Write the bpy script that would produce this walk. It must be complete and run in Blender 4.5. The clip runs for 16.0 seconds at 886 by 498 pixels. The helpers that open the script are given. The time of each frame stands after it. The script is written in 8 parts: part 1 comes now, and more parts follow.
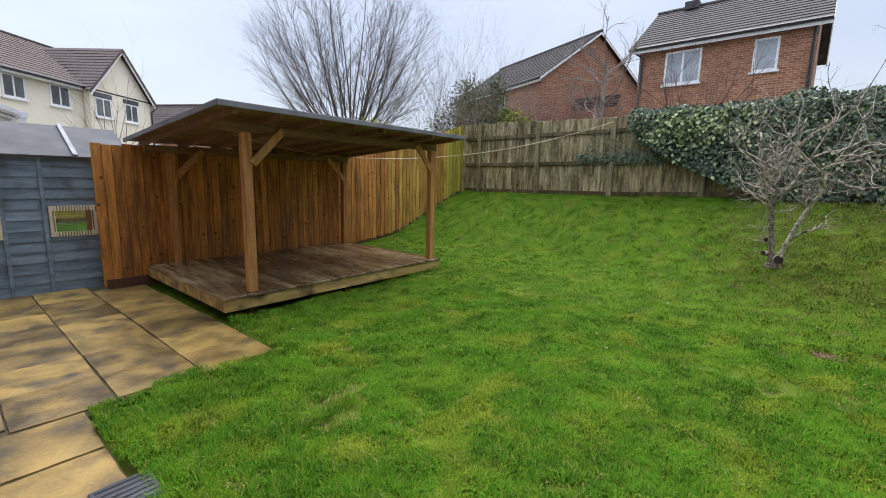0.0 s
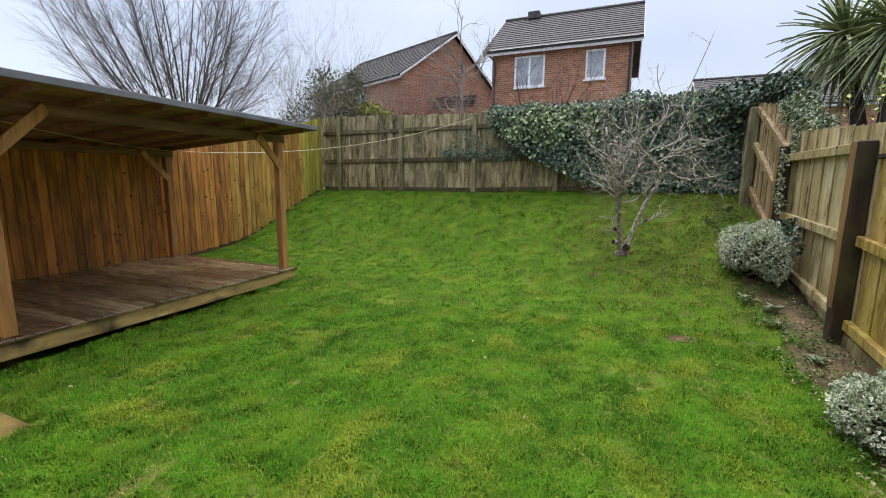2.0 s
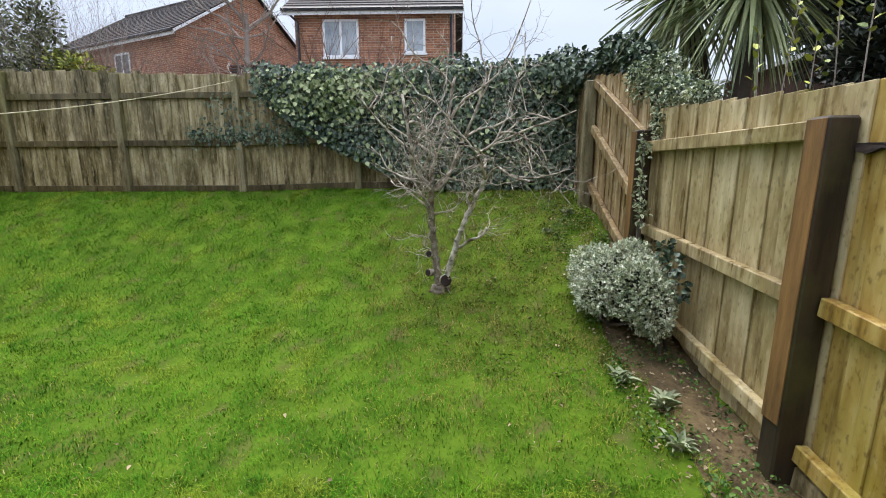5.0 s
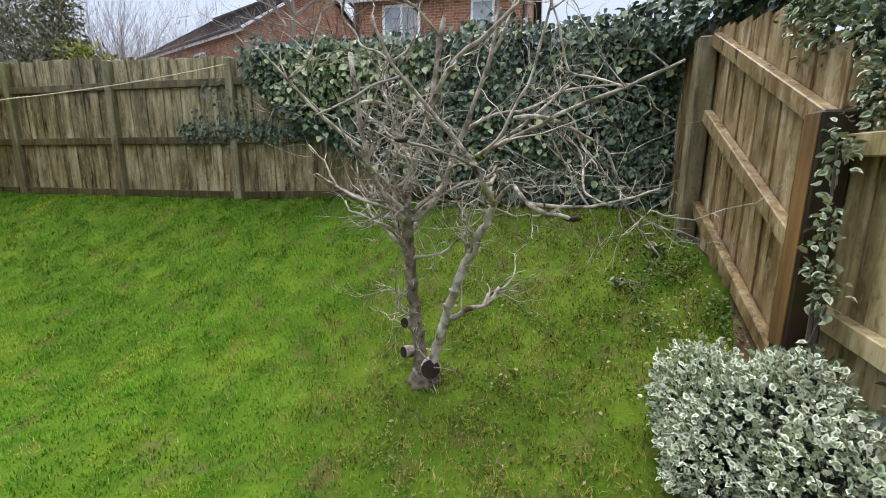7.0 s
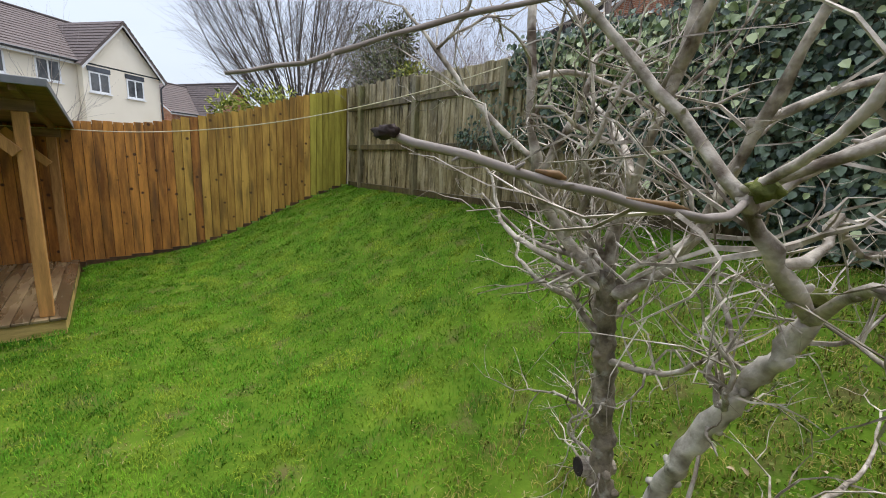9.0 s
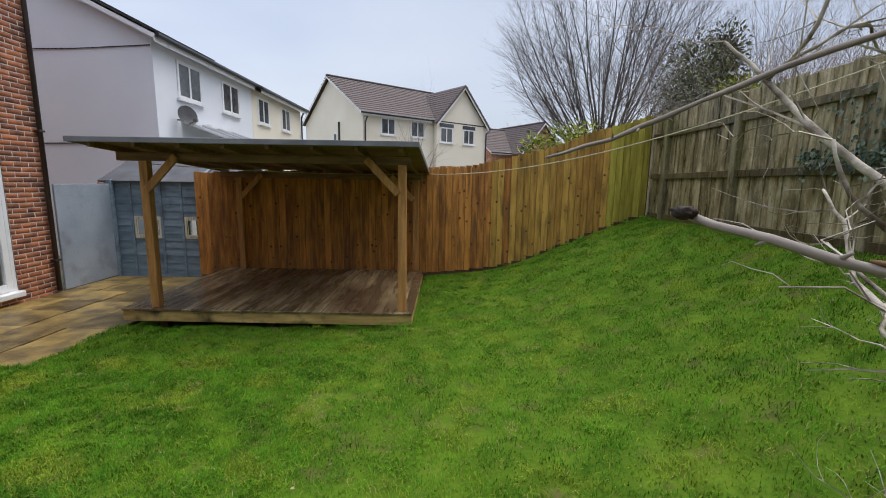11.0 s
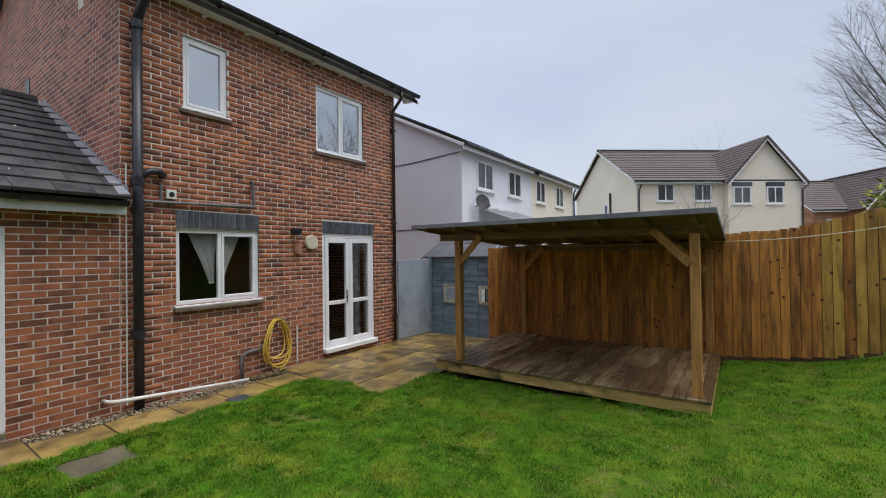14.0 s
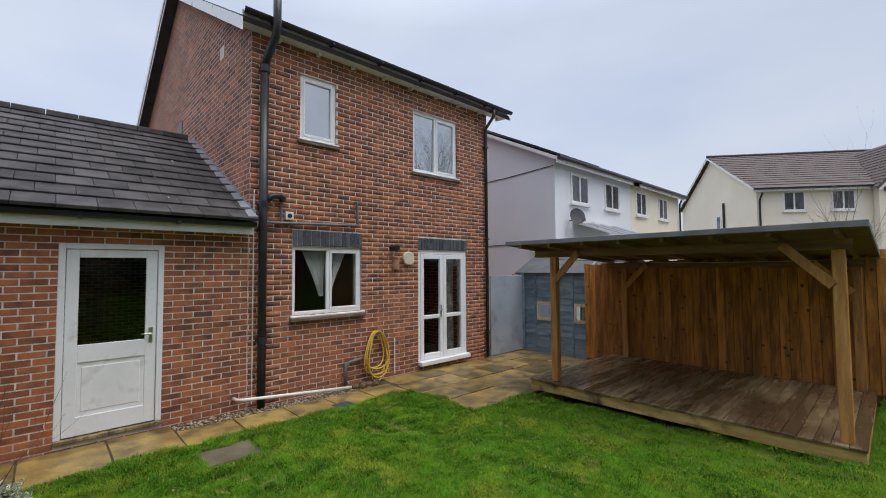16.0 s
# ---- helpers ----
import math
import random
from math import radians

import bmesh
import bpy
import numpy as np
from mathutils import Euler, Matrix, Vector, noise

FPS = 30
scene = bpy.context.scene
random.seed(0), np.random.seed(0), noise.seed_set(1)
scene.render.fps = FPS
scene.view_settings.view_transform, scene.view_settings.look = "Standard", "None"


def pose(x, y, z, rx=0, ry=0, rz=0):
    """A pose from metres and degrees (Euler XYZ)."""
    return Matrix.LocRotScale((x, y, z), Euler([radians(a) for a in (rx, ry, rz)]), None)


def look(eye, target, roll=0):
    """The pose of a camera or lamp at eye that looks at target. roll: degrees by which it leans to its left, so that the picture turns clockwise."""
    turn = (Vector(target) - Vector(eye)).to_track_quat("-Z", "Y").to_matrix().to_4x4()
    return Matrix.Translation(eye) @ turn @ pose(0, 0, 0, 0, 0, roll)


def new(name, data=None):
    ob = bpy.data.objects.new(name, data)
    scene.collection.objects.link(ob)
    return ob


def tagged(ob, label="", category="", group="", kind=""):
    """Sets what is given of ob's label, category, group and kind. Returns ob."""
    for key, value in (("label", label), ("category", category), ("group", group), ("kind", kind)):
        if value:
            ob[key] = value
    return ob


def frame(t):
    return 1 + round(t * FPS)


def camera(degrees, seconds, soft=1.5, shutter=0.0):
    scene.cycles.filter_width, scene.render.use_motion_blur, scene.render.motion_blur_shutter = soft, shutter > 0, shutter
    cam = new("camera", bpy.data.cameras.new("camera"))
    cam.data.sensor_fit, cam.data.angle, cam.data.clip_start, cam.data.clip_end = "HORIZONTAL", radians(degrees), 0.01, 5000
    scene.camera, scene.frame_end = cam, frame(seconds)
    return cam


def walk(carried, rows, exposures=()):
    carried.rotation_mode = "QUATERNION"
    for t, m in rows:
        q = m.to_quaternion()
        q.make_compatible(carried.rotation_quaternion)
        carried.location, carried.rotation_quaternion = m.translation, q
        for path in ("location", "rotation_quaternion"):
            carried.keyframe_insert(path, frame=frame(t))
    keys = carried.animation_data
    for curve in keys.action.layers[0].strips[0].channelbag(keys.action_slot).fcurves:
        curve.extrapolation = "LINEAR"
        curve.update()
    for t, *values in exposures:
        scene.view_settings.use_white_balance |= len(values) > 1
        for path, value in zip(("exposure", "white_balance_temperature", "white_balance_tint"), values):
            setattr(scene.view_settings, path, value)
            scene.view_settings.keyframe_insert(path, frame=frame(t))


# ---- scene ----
cam = camera(92.2, 16.0, soft=1.0)
PATH = [
    (0, (-0.424, 0.144, 1.555), (1.09, 1.413, 1.237), 1.3),
    (0.5, (-0.438, 0.156, 1.556), (1.054, 1.45, 1.24), 1.3),
    (1, (-0.375, 0.189, 1.534), (1.085, 1.518, 1.214), 1.2),
    (1.5, (-0.145, 0.299, 1.526), (1.49, 1.406, 1.206), 1.6),
    (2, (0.159, 0.399, 1.51), (1.982, 1.161, 1.199), 0.6),
    (2.5, (0.578, 0.348, 1.503), (2.468, 0.92, 1.184), 0.1),
    (3, (0.993, 0.34, 1.523), (2.918, 0.772, 1.194), 0.1),
    (3.5, (1.411, 0.39, 1.557), (3.371, 0.62, 1.228), -0.1),
    (4, (1.841, 0.32, 1.551), (3.808, 0.443, 1.213), -0.5),
    (4.2, (2.011, 0.295, 1.57), (3.978, 0.396, 1.224), -0.4),
    (6.3, (3.901, -0.001, 1.709), (5.859, 0.077, 1.31), 0.7),
    (6.5, (4.053, -0.044, 1.707), (6.008, 0.11, 1.311), 0.6),
    (7, (4.431, -0.23, 1.744), (6.344, 0.205, 1.355), 0.6),
    (7.5, (4.812, -0.256, 1.755), (6.674, 0.361, 1.366), 1.3),
    (8, (5.097, -0.215, 1.793), (6.848, 0.672, 1.41), 1.3),
    (8.5, (5.349, -0.257, 1.788), (6.878, 0.978, 1.421), 3.3),
    (9, (5.481, -0.174, 1.788), (6.692, 1.368, 1.393), 3.0),
    (9.5, (5.509, -0.131, 1.798), (6.401, 1.613, 1.39), 2.3),
    (9.7, (5.517, -0.148, 1.805), (6.269, 1.659, 1.393), 2.3),
    (12, (5.384, -0.335, 1.851), (4.923, 1.603, 1.676), -0.3),
    (12.5, (5.375, -0.402, 1.834), (4.698, 1.477, 1.737), -0.6),
    (13.5, (5.341, -0.469, 1.832), (4.328, 1.255, 1.819), -0.8),
    (14.5, (5.339, -0.524, 1.863), (4.088, 1.036, 1.907), -0.7),
    (15, (5.314, -0.546, 1.854), (3.983, 0.945, 1.922), -0.6),
    (16, (5.307, -0.57, 1.875), (3.851, 0.798, 1.966), -0.4),
]
walk(cam, [(t, look(eye, target, roll)) for t, eye, target, roll in PATH], [(0.0, 0.40), (2.0, 0.46), (4.2, 0.60), (6.3, 0.58), (8.0, 0.44), (9.0, 0.38), (9.7, 0.34), (12.0, -0.16), (16.0, -0.14)])

# ---------------------------------------------------------------- sky and light
world = bpy.data.worlds.new("overcast_sky")
scene.world = world
world.use_nodes = True
wn, wl = world.node_tree.nodes, world.node_tree.links
wn.clear()
w_out = wn.new("ShaderNodeOutputWorld")
w_sky = wn.new("ShaderNodeTexSky")
w_sky.sky_type, w_sky.sun_disc = "NISHITA", False
w_sky.sun_elevation, w_sky.sun_rotation = radians(72), radians(60)
w_sky.dust_density = 4.0
w_bg1 = wn.new("ShaderNodeBackground")
w_bg1.inputs["Strength"].default_value = 0.05
wl.new(w_sky.outputs[0], w_bg1.inputs["Color"])
w_tc = wn.new("ShaderNodeTexCoord")
w_map = wn.new("ShaderNodeMapping")
w_map.inputs["Scale"].default_value = (1.0, 1.0, 2.6)
wl.new(w_tc.outputs["Generated"], w_map.inputs["Vector"])
w_noise = wn.new("ShaderNodeTexNoise")
w_noise.inputs["Scale"].default_value = 2.2
w_noise.inputs["Detail"].default_value = 5.0
w_noise.inputs["Roughness"].default_value = 0.45
wl.new(w_map.outputs[0], w_noise.inputs["Vector"])
w_ramp = wn.new("ShaderNodeValToRGB")
w_ramp.color_ramp.elements[0].position, w_ramp.color_ramp.elements[0].color = 0.33, (0.60, 0.67, 0.83, 1)
w_ramp.color_ramp.elements[1].position, w_ramp.color_ramp.elements[1].color = 0.68, (0.75, 0.80, 0.905, 1)
wl.new(w_noise.outputs[0], w_ramp.inputs[0])
w_bg2 = wn.new("ShaderNodeBackground")
w_bg2.inputs["Strength"].default_value = 0.81
# an overcast sky is brightest overhead
w_sep = wn.new("ShaderNodeSeparateXYZ")
wl.new(w_tc.outputs["Generated"], w_sep.inputs[0])
w_grad = wn.new("ShaderNodeMapRange")
w_grad.inputs["From Min"].default_value, w_grad.inputs["From Max"].default_value = 0.50, 1.0
w_grad.inputs["To Min"].default_value, w_grad.inputs["To Max"].default_value = 1.0, 3.0
wl.new(w_sep.outputs["Z"], w_grad.inputs["Value"])
w_mul = wn.new("ShaderNodeVectorMath")
w_mul.operation = "SCALE"
wl.new(w_ramp.outputs[0], w_mul.inputs[0])
# sky brightness falls from the house side to the far side
w_side = wn.new("ShaderNodeMapRange")
w_side.inputs["From Min"].default_value, w_side.inputs["From Max"].default_value = -1.0, 1.0
w_side.inputs["To Min"].default_value, w_side.inputs["To Max"].default_value = 1.14, 0.68
wl.new(w_sep.outputs["X"], w_side.inputs["Value"])
w_both = wn.new("ShaderNodeMath")
w_both.operation = "MULTIPLY"
wl.new(w_grad.outputs[0], w_both.inputs[0])
wl.new(w_side.outputs[0], w_both.inputs[1])
wl.new(w_both.outputs[0], w_mul.inputs["Scale"])
wl.new(w_mul.outputs[0], w_bg2.inputs["Color"])
w_add = wn.new("ShaderNodeAddShader")
wl.new(w_bg1.outputs[0], w_add.inputs[0])
wl.new(w_bg2.outputs[0], w_add.inputs[1])
wl.new(w_add.outputs[0], w_out.inputs["Surface"])

sun_data = bpy.data.lights.new("sun", "SUN")
sun_data.energy, sun_data.angle, sun_data.color = 1.85, radians(50), (1.0, 0.97, 0.92)
sun = new("sun", sun_data)
sun.matrix_basis = look((0, 0, 30), (-7, -2.2, 14))

# ---------------------------------------------------------------- materials


def material(name, dark, light, scale=8.0, rough=0.7, bump=0.2, fine=60.0, metal=0.0, stretch=(1, 1, 1), island=0.0, single=0.0,
             stain=None, stain_scale=1.2, stain_at=0.55, spec=0.5, bump_size=0.01, detail=6.0, streak=False, knots=None):
    """A surface of two tones mixed by coarse and fine noise, with relief; island or single vary it from piece to piece, stain adds patches."""
    m = bpy.data.materials.new(name)
    m.use_nodes = True
    n, l = m.node_tree.nodes, m.node_tree.links
    b = n["Principled BSDF"]
    tc = n.new("ShaderNodeTexCoord")
    mp = n.new("ShaderNodeMapping")
    mp.inputs["Scale"].default_value = stretch
    geo = n.new("ShaderNodeNewGeometry")
    inf = n.new("ShaderNodeObjectInfo")
    l.new(geo.outputs["Position"], mp.inputs["Vector"])
    shift = n.new("ShaderNodeVectorMath")
    shift.operation = "MULTIPLY_ADD"
    comb = n.new("ShaderNodeCombineXYZ")
    for k in range(3):
        l.new(inf.outputs["Random"], comb.inputs[k])
    l.new(comb.outputs[0], shift.inputs[0])
    shift.inputs[1].default_value = (7.0, 13.0, 17.0) if (single or island) else (0, 0, 0)
    l.new(mp.outputs[0], shift.inputs[2])
    n1 = n.new("ShaderNodeTexNoise")
    n1.inputs["Scale"].default_value, n1.inputs["Detail"].default_value = scale, detail
    n2 = n.new("ShaderNodeTexNoise")
    n2.inputs["Scale"].default_value, n2.inputs["Detail"].default_value = fine, 4.0
    l.new(shift.outputs[0], n1.inputs["Vector"])
    l.new(shift.outputs[0], n2.inputs["Vector"])
    mixn = n.new("ShaderNodeMath")
    mixn.operation = "MULTIPLY_ADD"
    l.new(n2.outputs[0], mixn.inputs[0])
    mixn.inputs[1].default_value = 0.45
    sub = n.new("ShaderNodeMath")
    sub.operation = "MULTIPLY_ADD"
    l.new(n1.outputs[0], sub.inputs[0])
    sub.inputs[1].default_value, sub.inputs[2].default_value = 1.5, -0.48
    l.new(sub.outputs[0], mixn.inputs[2])
    val = mixn.outputs[0]
    for src, amount in ((geo.outputs["Random Per Island"], island), (inf.outputs["Random"], single)):
        if amount:
            a = n.new("ShaderNodeMath")
            a.operation = "MULTIPLY_ADD"
            l.new(src, a.inputs[0])
            a.inputs[1].default_value = amount
            c = n.new("ShaderNodeMath")
            c.operation = "SUBTRACT"
            l.new(val, c.inputs[0])
            c.inputs[1].default_value = amount / 2
            l.new(c.outputs[0], a.inputs[2])
            val = a.outputs[0]
    ramp = n.new("ShaderNodeValToRGB")
    ramp.color_ramp.elements[0].position, ramp.color_ramp.elements[0].color = 0.15, (*dark, 1)
    ramp.color_ramp.elements[1].position, ramp.color_ramp.elements[1].color = 0.85, (*light, 1)
    l.new(val, ramp.inputs[0])
    col = ramp.outputs[0]
    if stain:
        n3 = n.new("ShaderNodeTexNoise")
        n3.inputs["Scale"].default_value, n3.inputs["Detail"].default_value = stain_scale, 5.0
        l.new(shift.outputs[0] if streak else geo.outputs["Position"], n3.inputs["Vector"])
        r3 = n.new("ShaderNodeMapRange")
        r3.inputs["From Min"].default_value, r3.inputs["From Max"].default_value = stain_at - 0.08, stain_at + 0.12
        l.new(n3.outputs[0], r3.inputs["Value"])
        mx = n.new("ShaderNodeMix")
        mx.data_type = "RGBA"
        l.new(r3.outputs[0], mx.inputs["Factor"])
        l.new(col, mx.inputs["A"])
        mx.inputs["B"].default_value = (*stain, 1)
        col = mx.outputs["Result"]
    if knots:
        kv = n.new("ShaderNodeTexVoronoi")
        kv.inputs["Scale"].default_value = 6.0
        l.new(geo.outputs["Position"], kv.inputs["Vector"])
        kr = n.new("ShaderNodeMapRange")
        kr.inputs["From Min"].default_value, kr.inputs["From Max"].default_value = 0.16, 0.09
        l.new(kv.outputs["Distance"], kr.inputs["Value"])
        kx = n.new("ShaderNodeMix")
        kx.data_type = "RGBA"
        l.new(kr.outputs[0], kx.inputs["Factor"])
        l.new(col, kx.inputs["A"])
        kx.inputs["B"].default_value = (*knots, 1)
        col = kx.outputs["Result"]
    l.new(col, b.inputs["Base Color"])
    rr = n.new("ShaderNodeMapRange")
    rr.inputs["To Min"].default_value, rr.inputs["To Max"].default_value = max(0.03, rough - 0.12), min(1.0, rough + 0.12)
    l.new(n1.outputs[0], rr.inputs["Value"])
    l.new(rr.outputs[0], b.inputs["Roughness"])
    b.inputs["Metallic"].default_value = metal
    b.inputs["Specular IOR Level"].default_value = spec
    if bump:
        bp = n.new("ShaderNodeBump")
        bp.inputs["Strength"].default_value, bp.inputs["Distance"].default_value = bump, bump_size
        l.new(mixn.outputs[0], bp.inputs["Height"])
        l.new(bp.outputs[0], b.inputs["Normal"])
    return m


def glass(name, tint=(0.9, 0.95, 0.95), rough=0.0):
    m = bpy.data.materials.new(name)
    m.use_nodes = True
    n, l = m.node_tree.nodes, m.node_tree.links
    b = n["Principled BSDF"]
    b.inputs["Base Color"].default_value = (*tint, 1)
    b.inputs["Transmission Weight"].default_value = 1.0
    b.inputs["IOR"].default_value = 1.45
    ns = n.new("ShaderNodeTexNoise")
    ns.inputs["Scale"].default_value = 3.0
    rr = n.new("ShaderNodeMapRange")
    rr.inputs["To Min"].default_value, rr.inputs["To Max"].default_value = rough, rough + 0.02
    l.new(ns.outputs[0], rr.inputs["Value"])
    l.new(rr.outputs[0], b.inputs["Roughness"])
    return m


def old_timber(name, tones, algae, amount, algae_size=0.9, rough=0.75):
    """Weathered boards: long grain through several tones, blotches of algae, dark run-off streaks."""
    m = bpy.data.materials.new(name)
    m.use_nodes = True
    n, l = m.node_tree.nodes, m.node_tree.links
    b = n["Principled BSDF"]
    geo, inf = n.new("ShaderNodeNewGeometry"), n.new("ShaderNodeObjectInfo")
    comb = n.new("ShaderNodeCombineXYZ")
    for k in range(3):
        l.new(inf.outputs["Random"], comb.inputs[k])

    def grain(stretch, scale, detail, apart):
        mp, sh, ns = n.new("ShaderNodeMapping"), n.new("ShaderNodeVectorMath"), n.new("ShaderNodeTexNoise")
        mp.inputs["Scale"].default_value = stretch
        sh.operation = "MULTIPLY_ADD"
        sh.inputs[1].default_value = (7.0, 13.0, 17.0) if apart else (0, 0, 0)
        ns.inputs["Scale"].default_value, ns.inputs["Detail"].default_value = scale, detail
        l.new(geo.outputs["Position"], mp.inputs["Vector"])
        l.new(comb.outputs[0], sh.inputs[0])
        l.new(mp.outputs[0], sh.inputs[2])
        l.new(sh.outputs[0], ns.inputs["Vector"])
        return ns.outputs[0]

    def span(src, lo, hi, top=1.0):
        mr = n.new("ShaderNodeMapRange")
        mr.inputs["From Min"].default_value, mr.inputs["From Max"].default_value, mr.inputs["To Max"].default_value = lo, hi, top
        l.new(src, mr.inputs["Value"])
        return mr.outputs[0]

    def mix(fac, a, colour):
        mx = n.new("ShaderNodeMix")
        mx.data_type = "RGBA"
        l.new(fac, mx.inputs["Factor"])
        l.new(a, mx.inputs["A"])
        mx.inputs["B"].default_value = (*colour, 1)
        return mx.outputs["Result"]

    base = grain((9, 9, 1.7), 1.6, 7.0, True)
    tone = n.new("ShaderNodeMath")
    tone.operation = "MULTIPLY_ADD"
    tone.inputs[1].default_value = 0.34
    l.new(inf.outputs["Random"], tone.inputs[0])
    l.new(span(base, 0.30, 0.72, 0.72), tone.inputs[2])
    ramp = n.new("ShaderNodeValToRGB")
    els = ramp.color_ramp.elements
    els[0].position, els[0].color = 0.08, (*tones[0], 1)
    els[1].position, els[1].color = 0.95, (*tones[-1], 1)
    for k, c in enumerate(tones[1:-1]):
        e = els.new(0.08 + 0.87 * (k + 1) / (len(tones) - 1))
        e.color = (*c, 1)
    l.new(tone.outputs[0], ramp.inputs[0])
    col = mix(span(grain((1.5, 1.5, 0.6), algae_size, 6.0, False), 0.64 - 0.3 * amount, 0.84 - 0.3 * amount, 0.85), ramp.outputs[0], algae)
    col = mix(span(grain((2.6, 2.6, 1.0), 1.5, 7.0, False), 0.50, 0.66, 0.8), col, [0.55 * p + 0.45 * q for p, q in zip(tones[0], tones[1])])
    col = mix(span(grain((14, 14, 5), 2.2, 9.0, True), 0.52, 0.72, 0.45), col, tones[-1])
    col = mix(span(grain((22, 22, 12), 2.0, 9.0, True), 0.56, 0.70, 0.55), col, tones[0])
    run = grain((34, 34, 0.9), 1.0, 4.0, True)
    col = mix(span(run, 0.56, 0.74, 0.7), col, tones[0])
    l.new(col, b.inputs["Base Color"])
    l.new(span(base, 0.0, 1.0, rough), b.inputs["Roughness"])
    b.inputs["Roughness"].default_value = rough
    b.inputs["Specular IOR Level"].default_value = 0.35
    bp = n.new("ShaderNodeBump")
    bp.inputs["Strength"].default_value, bp.inputs["Distance"].default_value = 0.5, 0.004
    l.new(run, bp.inputs["Height"])
    l.new(bp.outputs[0], b.inputs["Normal"])
    return m


M = {}
M["brick"] = material("red_brick", (0.120, 0.046, 0.027), (0.46, 0.156, 0.062), 5.0, 0.82, 0.35, 70, single=0.46, bump_size=0.004, stain=(0.30, 0.095, 0.046), stain_scale=1.1, stain_at=0.66)
M["brick_many"] = material("red_brick_joined", (0.120, 0.046, 0.027), (0.46, 0.156, 0.062), 5.0, 0.82, 0.35, 70, island=0.46, bump_size=0.004, stain=(0.30, 0.095, 0.046), stain_scale=1.1, stain_at=0.66)
M["mortar"] = material("grey_mortar", (0.46, 0.41, 0.365), (0.76, 0.70, 0.64), 9, 0.95, 0.4, 120, bump_size=0.003)
M["dark_brick"] = material("blue_grey_brick", (0.035, 0.04, 0.05), (0.10, 0.11, 0.13), 9, 0.65, 0.3, 80, single=0.5, bump_size=0.003)
M["upvc"] = material("white_upvc", (0.78, 0.79, 0.80), (0.87, 0.88, 0.89), 3, 0.3, 0.02, 40)
M["white_paint"] = material("worn_white_paint", (0.74, 0.76, 0.78), (0.85, 0.86, 0.88), 2.5, 0.45, 0.05, 30, stain=(0.55, 0.54, 0.52), stain_scale=5, stain_at=0.68)
M["render_white"] = material("white_render", (0.79, 0.815, 0.87), (0.87, 0.89, 0.93), 0.7, 0.9, 0.15, 60)
M["render_cream"] = material("cream_render", (0.82, 0.745, 0.61), (0.88, 0.81, 0.68), 0.8, 0.9, 0.15, 60)
M["tile"] = material("dark_roof_tile", (0.022, 0.020, 0.021), (0.095, 0.087, 0.086), 4, 0.75, 0.3, 50, spec=0.25, single=0.4, island=0.4, bump_size=0.005)
M["tile_brown"] = material("brown_roof_tile", (0.040, 0.030, 0.029), (0.12, 0.09, 0.082), 4, 0.75, 0.3, 50, single=0.4, island=0.5)
M["lead"] = material("lead_flashing", (0.20, 0.21, 0.23), (0.38, 0.40, 0.43), 5, 0.5, 0.2, 50, metal=0.3)
M["black_plastic"] = material("black_plastic", (0.010, 0.011, 0.014), (0.03, 0.032, 0.038), 6, 0.35, 0.05, 60)
M["grey_plastic"] = material("grey_plastic", (0.10, 0.10, 0.105), (0.17, 0.17, 0.175), 6, 0.4, 0.05, 60)
M["brown_plastic"] = material("brown_plastic", (0.022, 0.014, 0.012), (0.05, 0.03, 0.025), 6, 0.35, 0.05, 60)
M["white_plastic"] = material("white_plastic", (0.66, 0.65, 0.6), (0.8, 0.79, 0.75), 6, 0.4, 0.03, 60)
M["cream_plastic"] = material("cream_plastic", (0.58, 0.52, 0.38), (0.7, 0.64, 0.5), 6, 0.5, 0.03, 60)
M["wood_new"] = material("orange_fence_timber", (0.235, 0.084, 0.014), (0.68, 0.285, 0.054), 3.0, 0.75, 0.35, 26, stretch=(6, 6, 0.8), single=0.45, bump_size=0.004,
                         stain=(0.15, 0.07, 0.022), stain_scale=1.6, stain_at=0.60, streak=True, knots=(0.09, 0.035, 0.012))
M["wood_gold"] = material("golden_fence_timber", (0.30, 0.148, 0.023), (0.63, 0.365, 0.072), 3.0, 0.75, 0.35, 26, stretch=(6, 6, 0.8), single=0.45, bump_size=0.004,
                          stain=(0.16, 0.09, 0.02), stain_scale=1.6, stain_at=0.61, streak=True, knots=(0.10, 0.045, 0.012))
M["wood_green"] = material("green_stained_timber", (0.24, 0.19, 0.018), (0.52, 0.44, 0.065), 3.0, 0.8, 0.35, 26, stretch=(6, 6, 0.8), single=0.4, bump_size=0.004)
M["wood_old"] = old_timber("weathered_fence_timber", [(0.045, 0.035, 0.016), (0.18, 0.142, 0.064), (0.38, 0.31, 0.165), (0.58, 0.50, 0.32)], (0.085, 0.080, 0.026), 0.42)
M["wood_right"] = old_timber("olive_weathered_timber", [(0.10, 0.052, 0.014), (0.36, 0.222, 0.052), (0.52, 0.37, 0.115), (0.62, 0.49, 0.22)], (0.32, 0.29, 0.034), 0.52)
M["wood_pale"] = old_timber("pale_weathered_timber", [(0.13, 0.085, 0.036), (0.36, 0.275, 0.125), (0.52, 0.425, 0.23), (0.66, 0.57, 0.36)], (0.26, 0.22, 0.055), 0.25)
M["wood_brown"] = old_timber("brown_weathered_timber", [(0.07, 0.042, 0.017), (0.24, 0.16, 0.068), (0.42, 0.31, 0.155), (0.64, 0.56, 0.41)], (0.19, 0.11, 0.04), 0.32)
